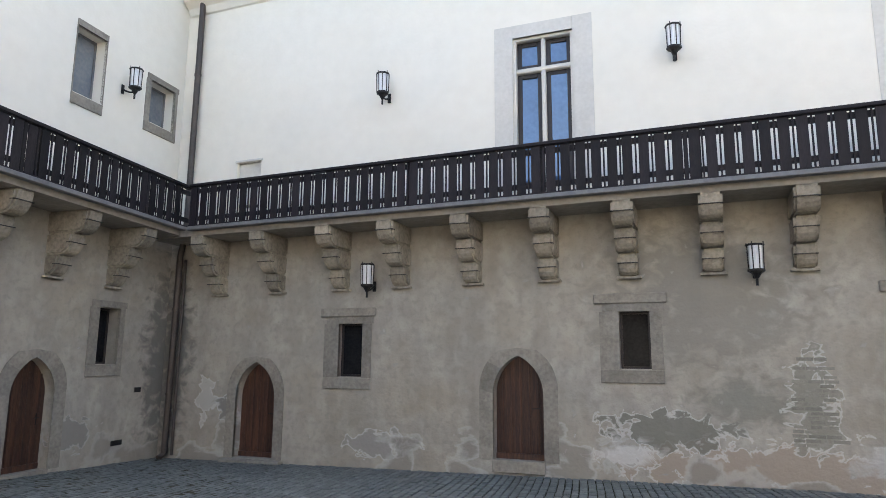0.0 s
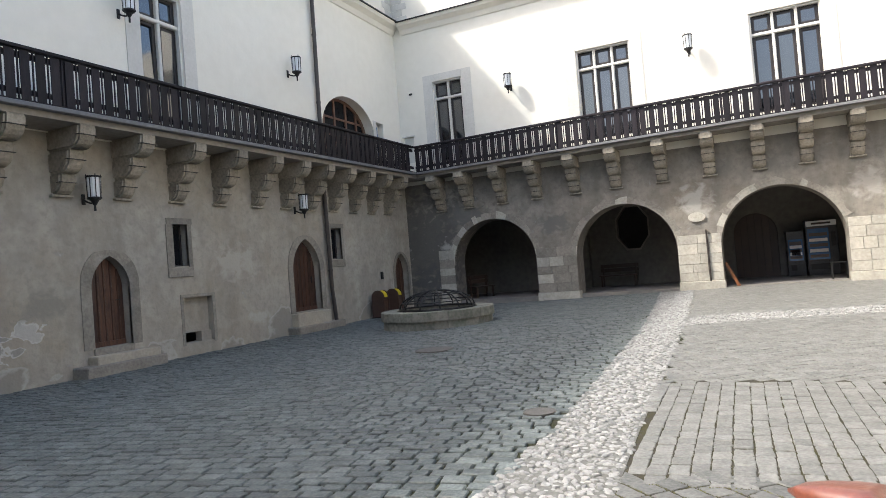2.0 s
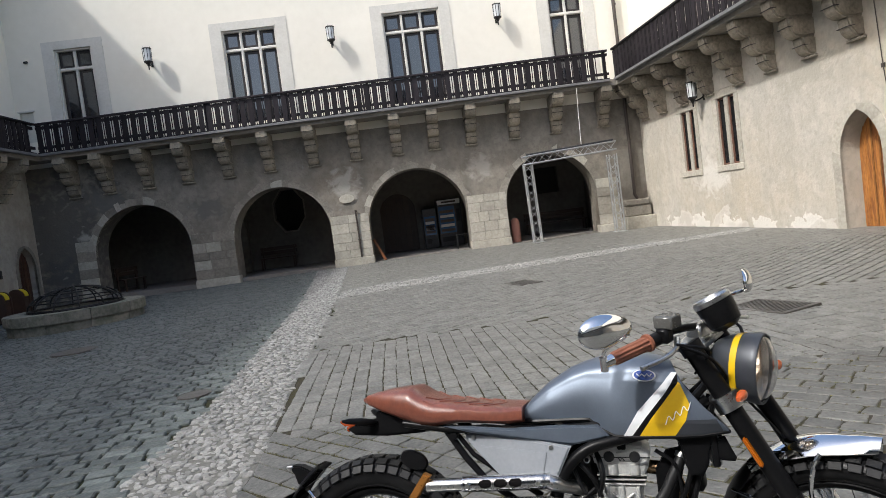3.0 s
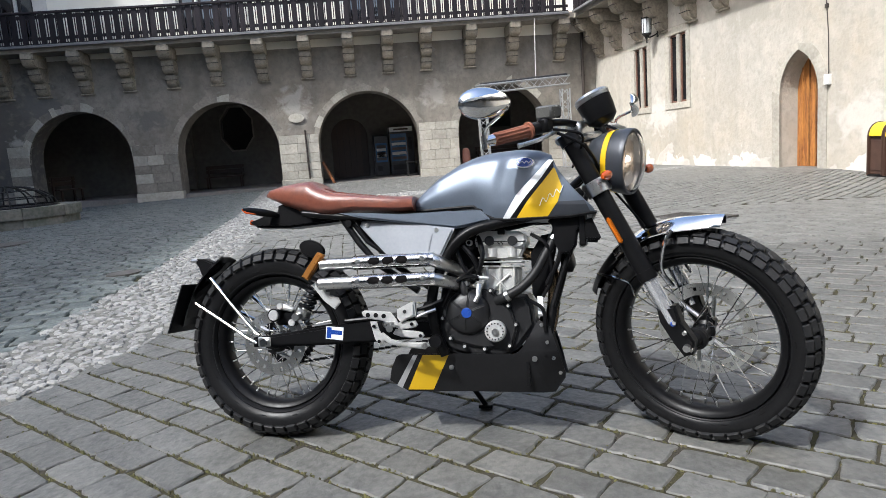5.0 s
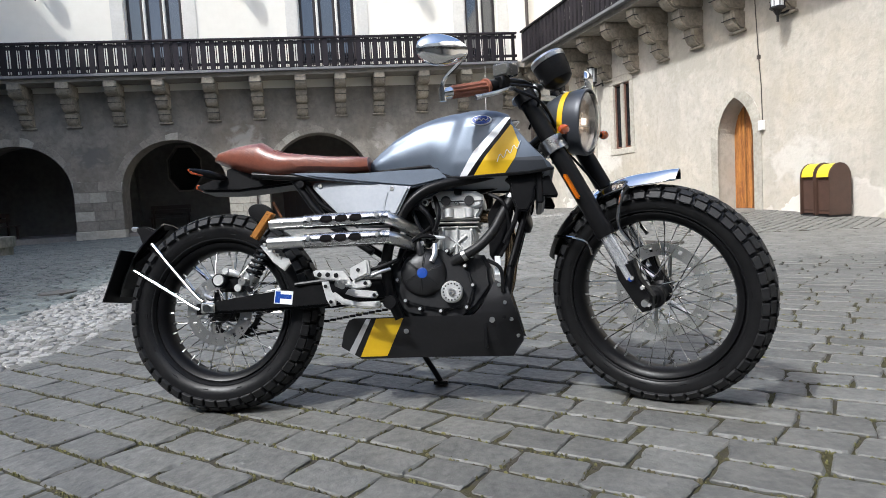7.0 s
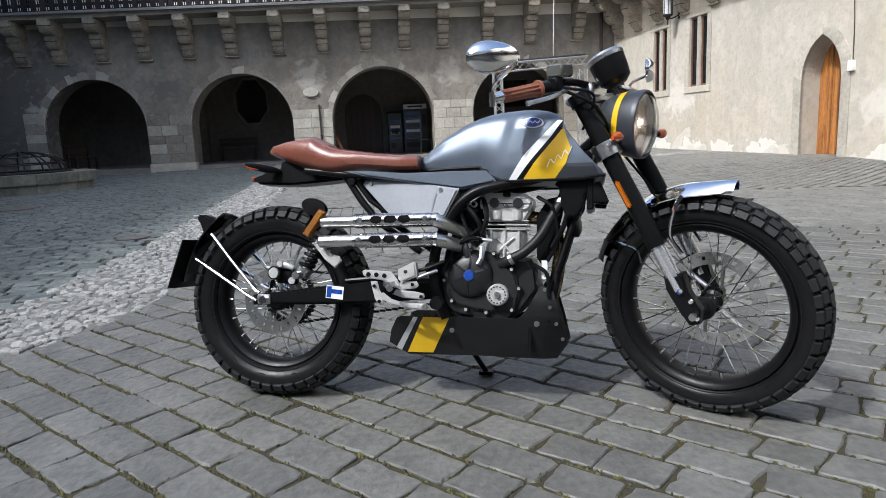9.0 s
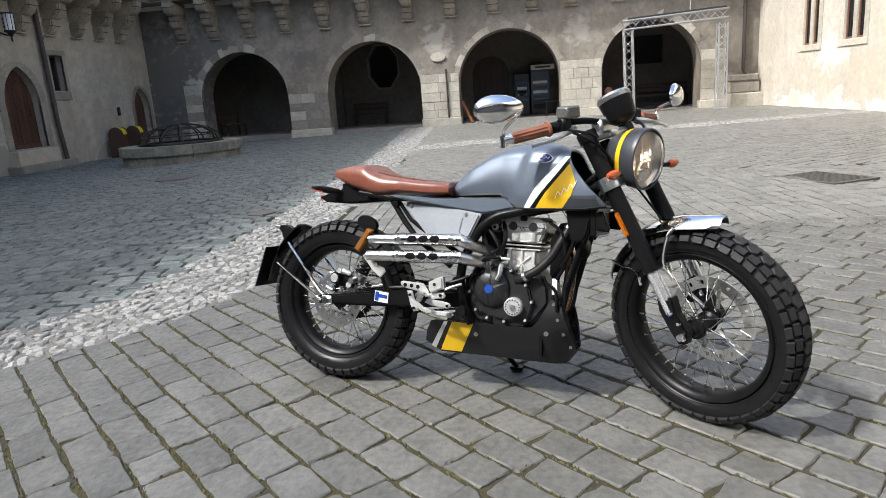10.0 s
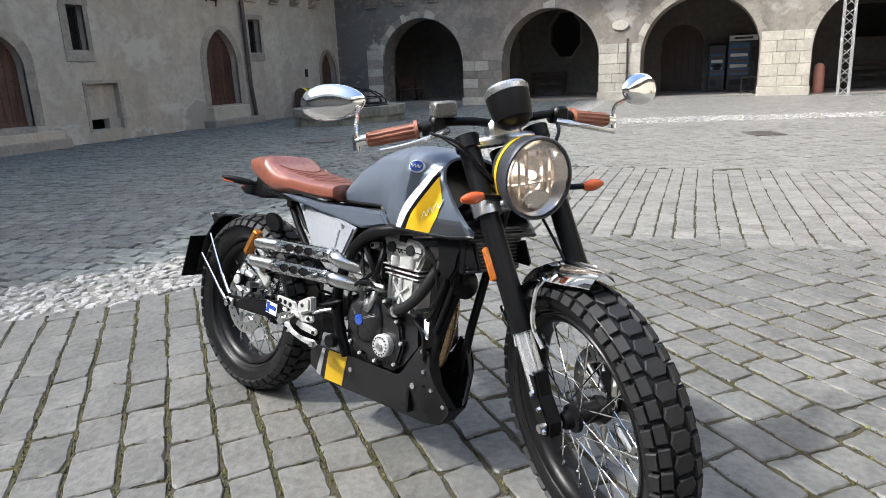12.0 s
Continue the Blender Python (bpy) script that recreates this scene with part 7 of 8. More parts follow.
tube(bm, curve([(0.84, -0.01, 0.60), (0.905, -0.02, 0.585), (0.932, -0.028, 0.52), (0.93, -0.035, 0.43), (0.90, -0.04, 0.33), (0.80, -0.04, 0.26)], 24), 0.021, 14)
mp("header_pipe", bm, P_PIPE, "heat-tinted exhaust header")
mp("oval_hanger", lathe(bmesh.new(), [(0.0, -0.012), (0.05, -0.01), (0.055, 0.0), (0.05, 0.01), (0.0, 0.012)], 24, pose(0.115, -0.05, 0.643, 90, 20, 0) @ Matrix.Diagonal((0.9, 0.55, 1, 1))), P_BLACK, "black rubber splash piece")

# engine
bm = bmesh.new()
prism(bm, [(0.545, 0.44), (0.552, 0.325), (0.60, 0.287), (0.672, 0.268), (0.778, 0.268), (0.825, 0.304), (0.875, 0.37), (0.868, 0.433), (0.85, 0.468), (0.75, 0.485), (0.679, 0.492), (0.60, 0.495)], -0.078, 0.10, "xz", bev=0.014)
mp("crankcase", bm, P_ENGINE, "black engine crankcase", smooth=False)
bm = prism(bmesh.new(), [(0.572, 0.42), (0.580, 0.365), (0.61, 0.325), (0.66, 0.31), (0.72, 0.300), (0.80, 0.312), (0.815, 0.36), (0.80, 0.42), (0.765, 0.455), (0.72, 0.49), (0.66, 0.497), (0.60, 0.475)], -0.094, -0.07, "xz", bev=0.006)
cov = mp("side_case", bm, P_ENGINE, "black engine side case", smooth=False)
for q, (x, z) in enumerate(((0.576, 0.40), (0.60, 0.335), (0.645, 0.308), (0.71, 0.299), (0.79, 0.308), (0.812, 0.375), (0.79, 0.435), (0.735, 0.484), (0.66, 0.495), (0.595, 0.468))):
    mp("case_lug", cyl(bmesh.new(), (x, -0.075, z), (x, -0.097, z), 0.009, 0.008, 10), P_ENGINE, "", cov)
    mp("case_screw", cyl(bmesh.new(), (x, -0.096, z), (x, -0.103, z), 0.0052, 0.0048, 8), P_CAST, "bright case screw", cov)
bm = lathe(bmesh.new(), [(0.071, -0.004), (0.072, 0.006), (0.068, 0.014), (0.06, 0.022), (0.045, 0.029), (0.024, 0.033), (0.0, 0.034)], 44, pose(0.660, -0.090, 0.417, 90))
cov = mp("clutch_cover", bm, P_ENGINE, "round ribbed black clutch cover")
bm = bmesh.new()
for k in range(6):
    a = math.tau * (k + 0.38) / 6
    for off in (-0.05, 0.05):
        tube(bm, [(0.660 + 0.02 * math.cos(a + off * 2), -0.1235, 0.417 + 0.02 * math.sin(a + off * 2)), (0.660 + 0.045 * math.cos(a + off), -0.1185, 0.417 + 0.045 * math.sin(a + off)), (0.660 + 0.06 * math.cos(a + off), -0.1115, 0.417 + 0.06 * math.sin(a + off))], 0.0018, 5)
mp("cover_rib", bm, P_ENGINE, "", cov)
mp("cover_tower", tube(bmesh.new(), [(0.655, -0.105, 0.475), (0.650, -0.108, 0.505), (0.648, -0.102, 0.528)], [0.013, 0.012, 0.009], 10), P_ENGINE, "clutch arm tower", cov)
mp("clutch_arm", tube(bmesh.new(), [(0.648, -0.102, 0.532), (0.69, -0.11, 0.530), (0.73, -0.10, 0.524)], 0.006, 8), P_CAST, "bright clutch arm", cov)
mp("blue_emblem", lathe(bmesh.new(), [(0.0165, 0.0), (0.0165, 0.004), (0.012, 0.005), (0.0, 0.005)], 20, pose(0.660, -0.122, 0.417, 90)), P_BLUE, "blue round emblem", cov)
oc = mp("oil_filter_cover", lathe(bmesh.new(), [(0.034, 0.0), (0.034, 0.022), (0.03, 0.027), (0.0, 0.027)], 30, pose(0.748, -0.091, 0.356, 90)), P_CAST, "silver notched filter cover")
for k in range(16):
    a = math.tau * k / 16
    bm = bmesh.new()
    cyl(bm, (0.748 + 0.0255 * math.cos(a), -0.117, 0.356 + 0.0255 * math.sin(a)), (0.748 + 0.0255 * math.cos(a), -0.1195, 0.356 + 0.0255 * math.sin(a)), 0.0027, seg=6)
    mp("filter_notch", bm, P_ENGINE, "", oc)
mp("filter_boss", cyl(bmesh.new(), (0.748, -0.117, 0.356), (0.748, -0.126, 0.356), 0.012, 0.011, 6), P_STEEL, "bright raised boss", oc)
EH = pose(0.764, 0, 0.475) @ pose(0, 0, 0, 0, 2, 0)
P_HEAD = mat("pale_cast_head", (0.52, 0.52, 0.50), (0.38, 0.38, 0.365), 22, 0.5, 0.35, bump=0.0008, bscale=160)


def on_head(bm):
    bmesh.ops.transform(bm, matrix=EH, verts=bm.verts[:])
    return bm


cyls = mp("cylinder", on_head(box(bmesh.new(), -0.060, 0.060, -0.064, 0.064, -0.02, 0.085, bev=0.008)), P_HEAD, "silver finned cylinder", smooth=False)
for k, (z, h) in enumerate(((0.083, 0.067), (0.097, 0.070), (0.111, 0.073))):
    mp("fin", on_head(box(bmesh.new(), -h, h, -h - 0.003, h, z, z + 0.005, bev=0.002)), P_HEAD, "", cyls, smooth=False)
for x in (-0.045, 0.0, 0.045):
    mp("rib", on_head(tube(bmesh.new(), [(x, -0.066, -0.015), (x, -0.067, 0.082)], 0.005, 8)), P_HEAD, "", cyls)
mp("brace", on_head(tube(bmesh.new(), [(-0.03, -0.066, 0.0), (0.0, -0.068, 0.035), (0.03, -0.066, 0.06)], 0.004, 8)), P_HEAD, "", cyls)
mp("brace", on_head(tube(bmesh.new(), [(0.03, -0.066, 0.0), (0.0, -0.068, 0.035), (-0.03, -0.066, 0.06)], 0.004, 8)), P_HEAD, "", cyls)
head = mp("cylinder_head", on_head(prism(bmesh.new(), [(-0.062, 0.108), (0.062, 0.108), (0.078, 0.138), (0.082, 0.165), (-0.076, 0.165), (-0.072, 0.138)], -0.072, 0.072, "xz", bev=0.008)), P_HEAD, "silver twin-cam cylinder head", smooth=False)
cover = mp("cam_cover", on_head(prism(bmesh.new(), [(-0.078, 0.149), (-0.05, 0.141), (-0.03, 0.149), (-0.02, 0.154), (0.03, 0.154), (0.045, 0.141), (0.075, 0.147), (0.086, 0.165), (0.084, 0.185), (0.062, 0.198), (0.018, 0.20), (0.014, 0.186), (-0.006, 0.186), (-0.01, 0.20), (-0.055, 0.20), (-0.076, 0.188), (-0.082, 0.168)], -0.082, 0.078, "xz", bev=0.007)), P_CAST, "rounded silver cam cover", smooth=False)
for x in (-0.034, 0.040):
    p = EH @ Vector((x, -0.080, 0.168))
    mp("cam_plug", cyl(bmesh.new(), p, p + Vector((0, -0.008, 0)), 0.0165, 0.015, 20), P_ENGINE, "dark round cam plug", cover)
    p = EH @ Vector((x * 0.86 + 0.004, -0.070, 0.130))
    mp("head_boss", cyl(bmesh.new(), p + Vector((0, 0, 0.014)), p - Vector((0, 0.0, 0.014)), 0.0155, seg=16), P_CAST, "round head boss", head)
mp("cover_seam", on_head(tube(bmesh.new(), [(-0.078, -0.0825, 0.166), (0.084, -0.0825, 0.166)], 0.0016, 6)), P_ENGINE, "", cover)
mp("head_mark", tube(bmesh.new(), [EH @ Vector((-0.008 + 0.006 * k, -0.0835, 0.161 + 0.005 * (-1) ** k)) for k in range(4)], 0.002, 5), P_ENGINE, "", cover)
mp("cover_notch", on_head(box(bmesh.new(), -0.008, 0.016, -0.086, -0.05, 0.188, 0.206, bev=0.003)), P_BLACK, "black plug cap", cover, smooth=False)
mp("sensor", cyl(bmesh.new(), (0.672, -0.08, 0.64), (0.672, -0.10, 0.64), 0.010, seg=14), P_CAST, "small round sensor")
mp("sensor_cap", cyl(bmesh.new(), (0.672, -0.099, 0.64), (0.672, -0.102, 0.64), 0.006, seg=12), P_BLACK, "")
bm = bmesh.new()
tube(bm, curve([(0.955, -0.075, 0.675), (0.938, -0.082, 0.635), (0.912, -0.092, 0.592), (0.880, -0.10, 0.537), (0.835, -0.105, 0.492), (0.785, -0.102, 0.465), (0.752, -0.085, 0.45)], 28), 0.0155, 14)
mp("coolant_hose", bm, mat("hose_rubber", (0.007, 0.007, 0.0075), (0.012, 0.012, 0.0125), 20, 0.5, spec=0.3), "fat black coolant hose")
for p, q in (((0.795, -0.103, 0.470), (0.784, -0.102, 0.4645)), ((0.944, -0.079, 0.65), (0.938, -0.082, 0.637))):
    mp("hose_clip", cyl(bmesh.new(), p, q, 0.019, seg=16), P_STEEL, "bright hose clip")
bm = bmesh.new()
box(bm, 0.60, 0.70, -0.06, 0.06, 0.52, 0.64, bev=0.02)
cyl(bm, (0.70, -0.02, 0.58), (0.76, -0.02, 0.59), 0.03, seg=16)
box(bm, 0.40, 0.60, -0.07, 0.07, 0.60, 0.74, bev=0.02)
mp("airbox", bm, P_BLACK, "black airbox and throttle body", smooth=False)
for pts in ([(0.70, -0.10, 0.52), (0.66, -0.115, 0.55), (0.63, -0.10, 0.62)], [(0.60, -0.11, 0.50), (0.66, -0.12, 0.53), (0.72, -0.10, 0.525)], [(0.86, -0.1, 0.45), (0.90, -0.105, 0.42), (0.905, -0.1, 0.35)], [(0.58, -0.1, 0.44), (0.62, -0.12, 0.505), (0.69, -0.11, 0.56)], [(0.87, -0.085, 0.66), (0.92, -0.1, 0.62), (0.93, -0.09, 0.52), (0.90, -0.09, 0.46)]):
    mp("engine_hose", tube(bmesh.new(), curve(pts, 12), 0.006, 7), P_BLACK, "thin black hose")
bm = bmesh.new()
for x, z in ((0.615, 0.515), (0.64, 0.525), (0.66, 0.51), (0.685, 0.53)):
    cyl(bm, (x, -0.09, z), (x, -0.115, z), 0.009, 0.008, 8)
tube(bm, [(0.70, -0.105, 0.505), (0.70, -0.12, 0.47), (0.69, -0.125, 0.45)], 0.009, 8)
mp("engine_fitting", bm, P_STEEL, "small bright fittings")
mp("spec_label", B(0.882, 0.900, -0.083, -0.081, 0.405, 0.462), P_WHITE, "small white label")
P_RAD = mat("radiator_fin", (0.16, 0.16, 0.165), (0.1, 0.1, 0.105), 30, 0.4, 0.6)
mp("engine_bracket", prism(bmesh.new(), [(0.865, 0.60), (0.90, 0.655), (0.955, 0.665), (0.945, 0.60), (0.915, 0.50), (0.89, 0.43), (0.865, 0.47)], -0.05, -0.042, "xz", bev=0.003), P_BLACK, "black engine mounting plate", smooth=False)
for pts in ([(0.93, -0.09, 0.70), (0.965, -0.1, 0.66), (0.955, -0.095, 0.58), (0.915, -0.09, 0.50)], [(0.70, -0.075, 0.66), (0.715, -0.105, 0.60), (0.70, -0.11, 0.545)], [(0.655, -0.11, 0.63), (0.69, -0.115, 0.585), (0.705, -0.1, 0.53)], [(0.985, -0.07, 0.70), (0.99, -0.085, 0.62), (0.96, -0.085, 0.52), (0.93, -0.09, 0.43)]):
    mp("wiring_loom", tube(bmesh.new(), curve(pts, 14), 0.008, 8), P_BLACK, "taped black wiring loom")
# radiator with fins, horn, lower side box
bm = bmesh.new()
box(bm, 1.02, 1.04, -0.125, 0.125, 0.615, 0.735, bev=0.004)
rad = mp("radiator", bm, P_BLACK, "black finned radiator", smooth=False)
for k in range(11):
    mp("fin", B(1.039, 1.045, -0.118, 0.118, 0.622 + k * 0.0102, 0.625 + k * 0.0102), P_RAD, "", rad, smooth=False)
for s in (-1, 1):
    y0, y1 = sorted((s * 0.104, s * 0.122))
    mp("radiator_shroud", prism(bmesh.new(), [(0.935, 0.706), (1.045, 0.708), (1.016, 0.66), (1.011, 0.624), (0.992, 0.592), (0.958, 0.594), (0.945, 0.63)], y0, y1, "xz", bev=0.006), P_BLACK, "black radiator shroud", smooth=False)
    mp("air_scoop", prism(bmesh.new(), [(1.035, 0.695), (1.06, 0.70), (1.085, 0.64), (1.08, 0.63), (1.03, 0.635)], y0, y1, "xz", bev=0.006), P_BLACK, "", smooth=False)
mp("horn", lathe(bmesh.new(), [(0.0, 0.012), (0.03, 0.01), (0.042, 0.0), (0.04, -0.014), (0.0, -0.02)], 24, pose(0.985, -0.045, 0.575, 0, 80, -20)), P_BLACK, "small round horn")

# belly pan: two sides, floor, open front
PAN = [(0.385, 0.196), (0.396, 0.239), (0.418, 0.279), (0.435, 0.285), (0.63, 0.285), (0.80, 0.282), (0.815, 0.287), (0.835, 0.308), (0.882, 0.388), (0.918, 0.366), (0.940, 0.29), (0.960, 0.215), (0.959, 0.198), (0.926, 0.152), (0.663, 0.157), (0.447, 0.156)]


def pan_y(x, z):
    """Half the pan's width: narrow at the floor, drawn in towards the nose."""
    w = float(np.interp(z, (0.15, 0.21, 0.28, 0.33, 0.39), (0.054, 0.075, 0.098, 0.099, 0.088)))
    return w - 0.032 * min(max((x - 0.885) / 0.06, 0), 1) * min(max((0.32 - z) / 0.1, 0), 1)


def pan_skin(pts, s, off, th):
    """A plate that follows the pan's side, cut into narrow strips so that it can bend."""
    bm = bmesh.new()
    vs = [bm.verts.new((x, 0.0, z)) for x, z in pts]
    bmesh.ops.triangle_fill(bm, use_beauty=True, edges=[bm.edges.new((vs[i], vs[(i + 1) % len(vs)])) for i in range(len(vs))])
    for k in range(1, 12):
        bmesh.ops.bisect_plane(bm, geom=bm.verts[:] + bm.edges[:] + bm.faces[:], plane_co=(0, 0, 0.15 + 0.02 * k), plane_no=(0, 0, 1))
    for x in (0.885, 0.915, 0.94):
        bmesh.ops.bisect_plane(bm, geom=bm.verts[:] + bm.edges[:] + bm.faces[:], plane_co=(x, 0, 0), plane_no=(1, 0, 0))
    for v in bm.verts:
        v.co.y = s * (pan_y(v.co.x, v.co.z) + off)
    bmesh.ops.recalc_face_normals(bm, faces=bm.faces[:])
    ext = bmesh.ops.extrude_face_region(bm, geom=bm.faces[:])
    for v in ext["geom"]:
        if isinstance(v, bmesh.types.BMVert):
            v.co.y -= s * th
    bmesh.ops.recalc_face_normals(bm, faces=bm.faces[:])
    return bm


P_PAN = mat("matt_black_pan", (0.007, 0.007, 0.0078), (0.011, 0.011, 0.012), 14, 0.42, 0.0, bump=0.0003, bscale=180, spec=0.28)
for s in (-1, 1):
    bp = mp("belly_pan_side", pan_skin(PAN, s, 0.0, 0.004), P_PAN, "matt black belly pan", smooth=True)
    for nm, q, mt, lb in (("grey_stripe", [(0.474, 0.282), (0.489, 0.282), (0.424, 0.168), (0.407, 0.178)], P_STRIPE, "silver-grey stripe"), ("yellow_stripe", [(0.506, 0.282), (0.592, 0.281), (0.530, 0.163), (0.444, 0.163)], P_YELLOW, "yellow stripe")):
        mp(nm, pan_skin(q, s, 0.0016, 0.001), mt, lb, bp, smooth=True)
    for x, z, r in ((0.598, 0.240, 0.008), (0.867, 0.266, 0.009), (0.892, 0.372, 0.006), (0.908, 0.318, 0.006), (0.926, 0.266, 0.006), (0.944, 0.215, 0.006)):
        w = pan_y(x, z)
        mp("pan_bolt", cyl(bmesh.new(), (x, s * (w - 0.002), z), (x, s * (w + 0.005), z), r, seg=10), P_STEEL, "", bp)
bm = bmesh.new()
loft(bm, [[Vector((x, y * pan_y(x, z), z)) for y in (-0.98, 0.98)] + [Vector((x, y * pan_y(x, z), z + 0.006)) for y in (0.98, -0.98)] for x, z in ((0.386, 0.197), (0.447, 0.157), (0.663, 0.158), (0.926, 0.153), (0.958, 0.198))])
mp("belly_pan_floor", bm, P_PAN, "", smooth=False)
for s in (-1, 1):
    bm = bmesh.new()
    loft(bm, [[Vector((x, s * (pan_y(x, z) - 0.001), z)), Vector((x - 0.004, s * (pan_y(x, z) - 0.005), z)), Vector((x + 0.006, s * (pan_y(x, z) - 0.030), z - 0.004)), Vector((x + 0.010, s * (pan_y(x, z) - 0.028), z - 0.004))] for x, z in ((0.916, 0.365), (0.938, 0.29), (0.957, 0.215))])
    mp("pan_lip", bm, P_PAN, "folded front lip", smooth=False)
mp("pan_throat", B(0.84, 0.85, -0.09, 0.09, 0.18, 0.33), P_BLACK, "", smooth=False)

# swing arm, chain, shock, brackets
for s in (-1, 1):
    bm = bmesh.new()
    y0, y1 = sorted((s * 0.082, s * 0.113))
    prism(bm, [(-0.085, 0.348), (-0.085, 0.314), (0.108, 0.317), (0.314, 0.324), (0.54, 0.34), (0.57, 0.365), (0.54, 0.40), (0.389, 0.401), (0.315, 0.404), (0.203, 0.382), (0.108, 0.371), (0.0, 0.357)], y0, y1, "xz", bev=0.008)
    sa = mp("swing_arm", bm, P_BLACK, "black swing arm", smooth=False)
    mp("axle_block", B(-0.062, -0.015, min(s * 0.117, s * 0.123), max(s * 0.117, s * 0.123), 0.318, 0.35, bev=0.003), P_STEEL, "bright axle block", sa, smooth=False)
    mp("axle_nut", cyl(bmesh.new(), (-0.035, s * 0.12, 0.332), (-0.035, s * 0.138, 0.332), 0.014, seg=6), P_CHROME, "", sa, smooth=False)
    if s < 0:
        tilt = pose(0.212, -0.1145, 0.359, 0, 6, 0)
        def plate(x0, x1, z0, z1, y, tilt=tilt):
            bm = B(x0, x1, -y - 0.0008, -y, z0, z1)
            bmesh.ops.transform(bm, matrix=tilt, verts=bm.verts[:])
            return bm
        st = mp("sticker", plate(-0.030, 0.030, -0.021, 0.021, 0.0), P_WHITE, "white and blue sticker", sa, smooth=False)
        mp("sticker_field", plate(-0.027, -0.011, -0.018, 0.018, 0.001), P_BLUE, "", sa, smooth=False)
        mp("sticker_field", plate(-0.011, 0.026, -0.004, 0.010, 0.001), P_BLUE, "", sa, smooth=False)
        bm = bmesh.new()
        tube(bm, [(0.55, -0.10, 0.405), (0.40, -0.115, 0.41), (0.25, -0.112, 0.398)], 0.007, 8)
        mp("brake_hose", bm, P_BLACK, "", sa)
bm = bmesh.new()
lathe(bm, [(0.078, -0.003), (0.096, -0.003), (0.096, 0.003), (0.078, 0.003)], 40, pose(-0.035, 0.075, 0.327, 90), closed=True)
for k in range(36):
    a = math.tau * k / 36
    box(bm, -0.035 + 0.098 * math.cos(a) - 0.004, -0.035 + 0.098 * math.cos(a) + 0.004, -0.079, -0.073, 0.327 + 0.098 * math.sin(a) - 0.004, 0.327 + 0.098 * math.sin(a) + 0.004)
for v in bm.verts:
    v.co.y = abs(v.co.y)
for k in range(5):
    a = math.tau * k / 5
    tube(bm, [(-0.035 + 0.03 * math.cos(a), 0.075, 0.327 + 0.03 * math.sin(a)), (-0.035 + 0.08 * math.cos(a), 0.075, 0.327 + 0.08 * math.sin(a))], 0.008, 6)
mp("sprocket", bm, P_BLACK, "dark rear sprocket", smooth=False)
bm = bmesh.new()
for dz in (-0.095, 0.095):
    for k in range(26):
        t = k / 26
        x = -0.035 + 0.59 * t
        z = 0.327 + dz * (1 - 0.62 * t) + 0.03 * t
        box(bm, x, x + 0.020, 0.072, 0.080, z - 0.004, z + 0.004)
mp("chain", bm, P_BLACK, "drive chain", smooth=False)["kind"] = "stuff"
sp = [(0.075, -0.06, 0.42), (0.155, -0.05, 0.565)]
sh = mp("rear_shock", cyl(bmesh.new(), sp[0], sp[1], 0.012, seg=12), P_CHROME, "black coil-over rear shock")
a, b = Vector(sp[0]), Vector(sp[1])
d = (b - a).normalized()
u = d.orthogonal().normalized()
v2 = d.cross(u)
mp("spring", tube(bmesh.new(), [a + d * (0.02 + 0.125 * k / 70) + 0.024 * (math.cos(k * 0.62) * u + math.sin(k * 0.62) * v2) for k in range(71)], 0.0055, 6), P_BLACK, "black spring", sh)
bm = bmesh.new()
cyl(bm, a - d * 0.01, a + d * 0.02, 0.028, seg=16)
cyl(bm, (0.075, -0.12, 0.415), (0.075, -0.05, 0.415), 0.013, seg=12)
mp("shock_seat", bm, P_STEEL, "", sh)
bm = bmesh.new()
box(bm, -0.02, 0.055, -0.088, -0.048, 0.385, 0.438, bev=0.012)
cyl(bm, (-0.006, -0.09, 0.422), (-0.006, -0.112, 0.422), 0.023, seg=18)
cyl(bm, (0.055, -0.08, 0.396), (0.055, -0.10, 0.396), 0.015, seg=12)
mp("rear_caliper", bm, P_BLACK, "black rear brake caliper")
mp("caliper_cap", cyl(bmesh.new(), (-0.006, -0.110, 0.422), (-0.006, -0.117, 0.422), 0.019, 0.017, 18), P_CAST, "bright caliper cap")
bm = bmesh.new()
tube(bm, [(0.0, -0.085, 0.445), (0.03, -0.09, 0.448), (0.052, -0.085, 0.438)], [0.010, 0.013, 0.009], 10)
cyl(bm, (0.012, -0.09, 0.452), (0.012, -0.105, 0.452), 0.010, seg=12)
cyl(bm, (-0.03, -0.085, 0.436), (-0.045, -0.088, 0.440), 0.006, seg=10)
mp("caliper_body", bm, P_CAST, "bright caliper casting and bleed nipple")
mp("caliper_bolt", cyl(bmesh.new(), (0.055, -0.099, 0.396), (0.055, -0.106, 0.396), 0.012, seg=12), P_CAST, "bright bolt")
# foot rest carrier, brake pedal, master cylinder
bm = prism(bmesh.new(), [(0.330, 0.431), (0.340, 0.436), (0.425, 0.430), (0.445, 0.405), (0.455, 0.385), (0.435, 0.380), (0.409, 0.400), (0.356, 0.409), (0.335, 0.418)], -0.182, -0.174, "xz", bev=0.003)
fr = mp("footrest_carrier", bm, P_CAST, "drilled cast footrest carrier", smooth=False)
mp("carrier_arm", prism(bmesh.new(), [(0.356, 0.400), (0.378, 0.400), (0.386, 0.372), (0.402, 0.345), (0.400, 0.326), (0.384, 0.323), (0.370, 0.346)], -0.178, -0.170, "xz", bev=0.003), P_CAST, "", fr, smooth=False)
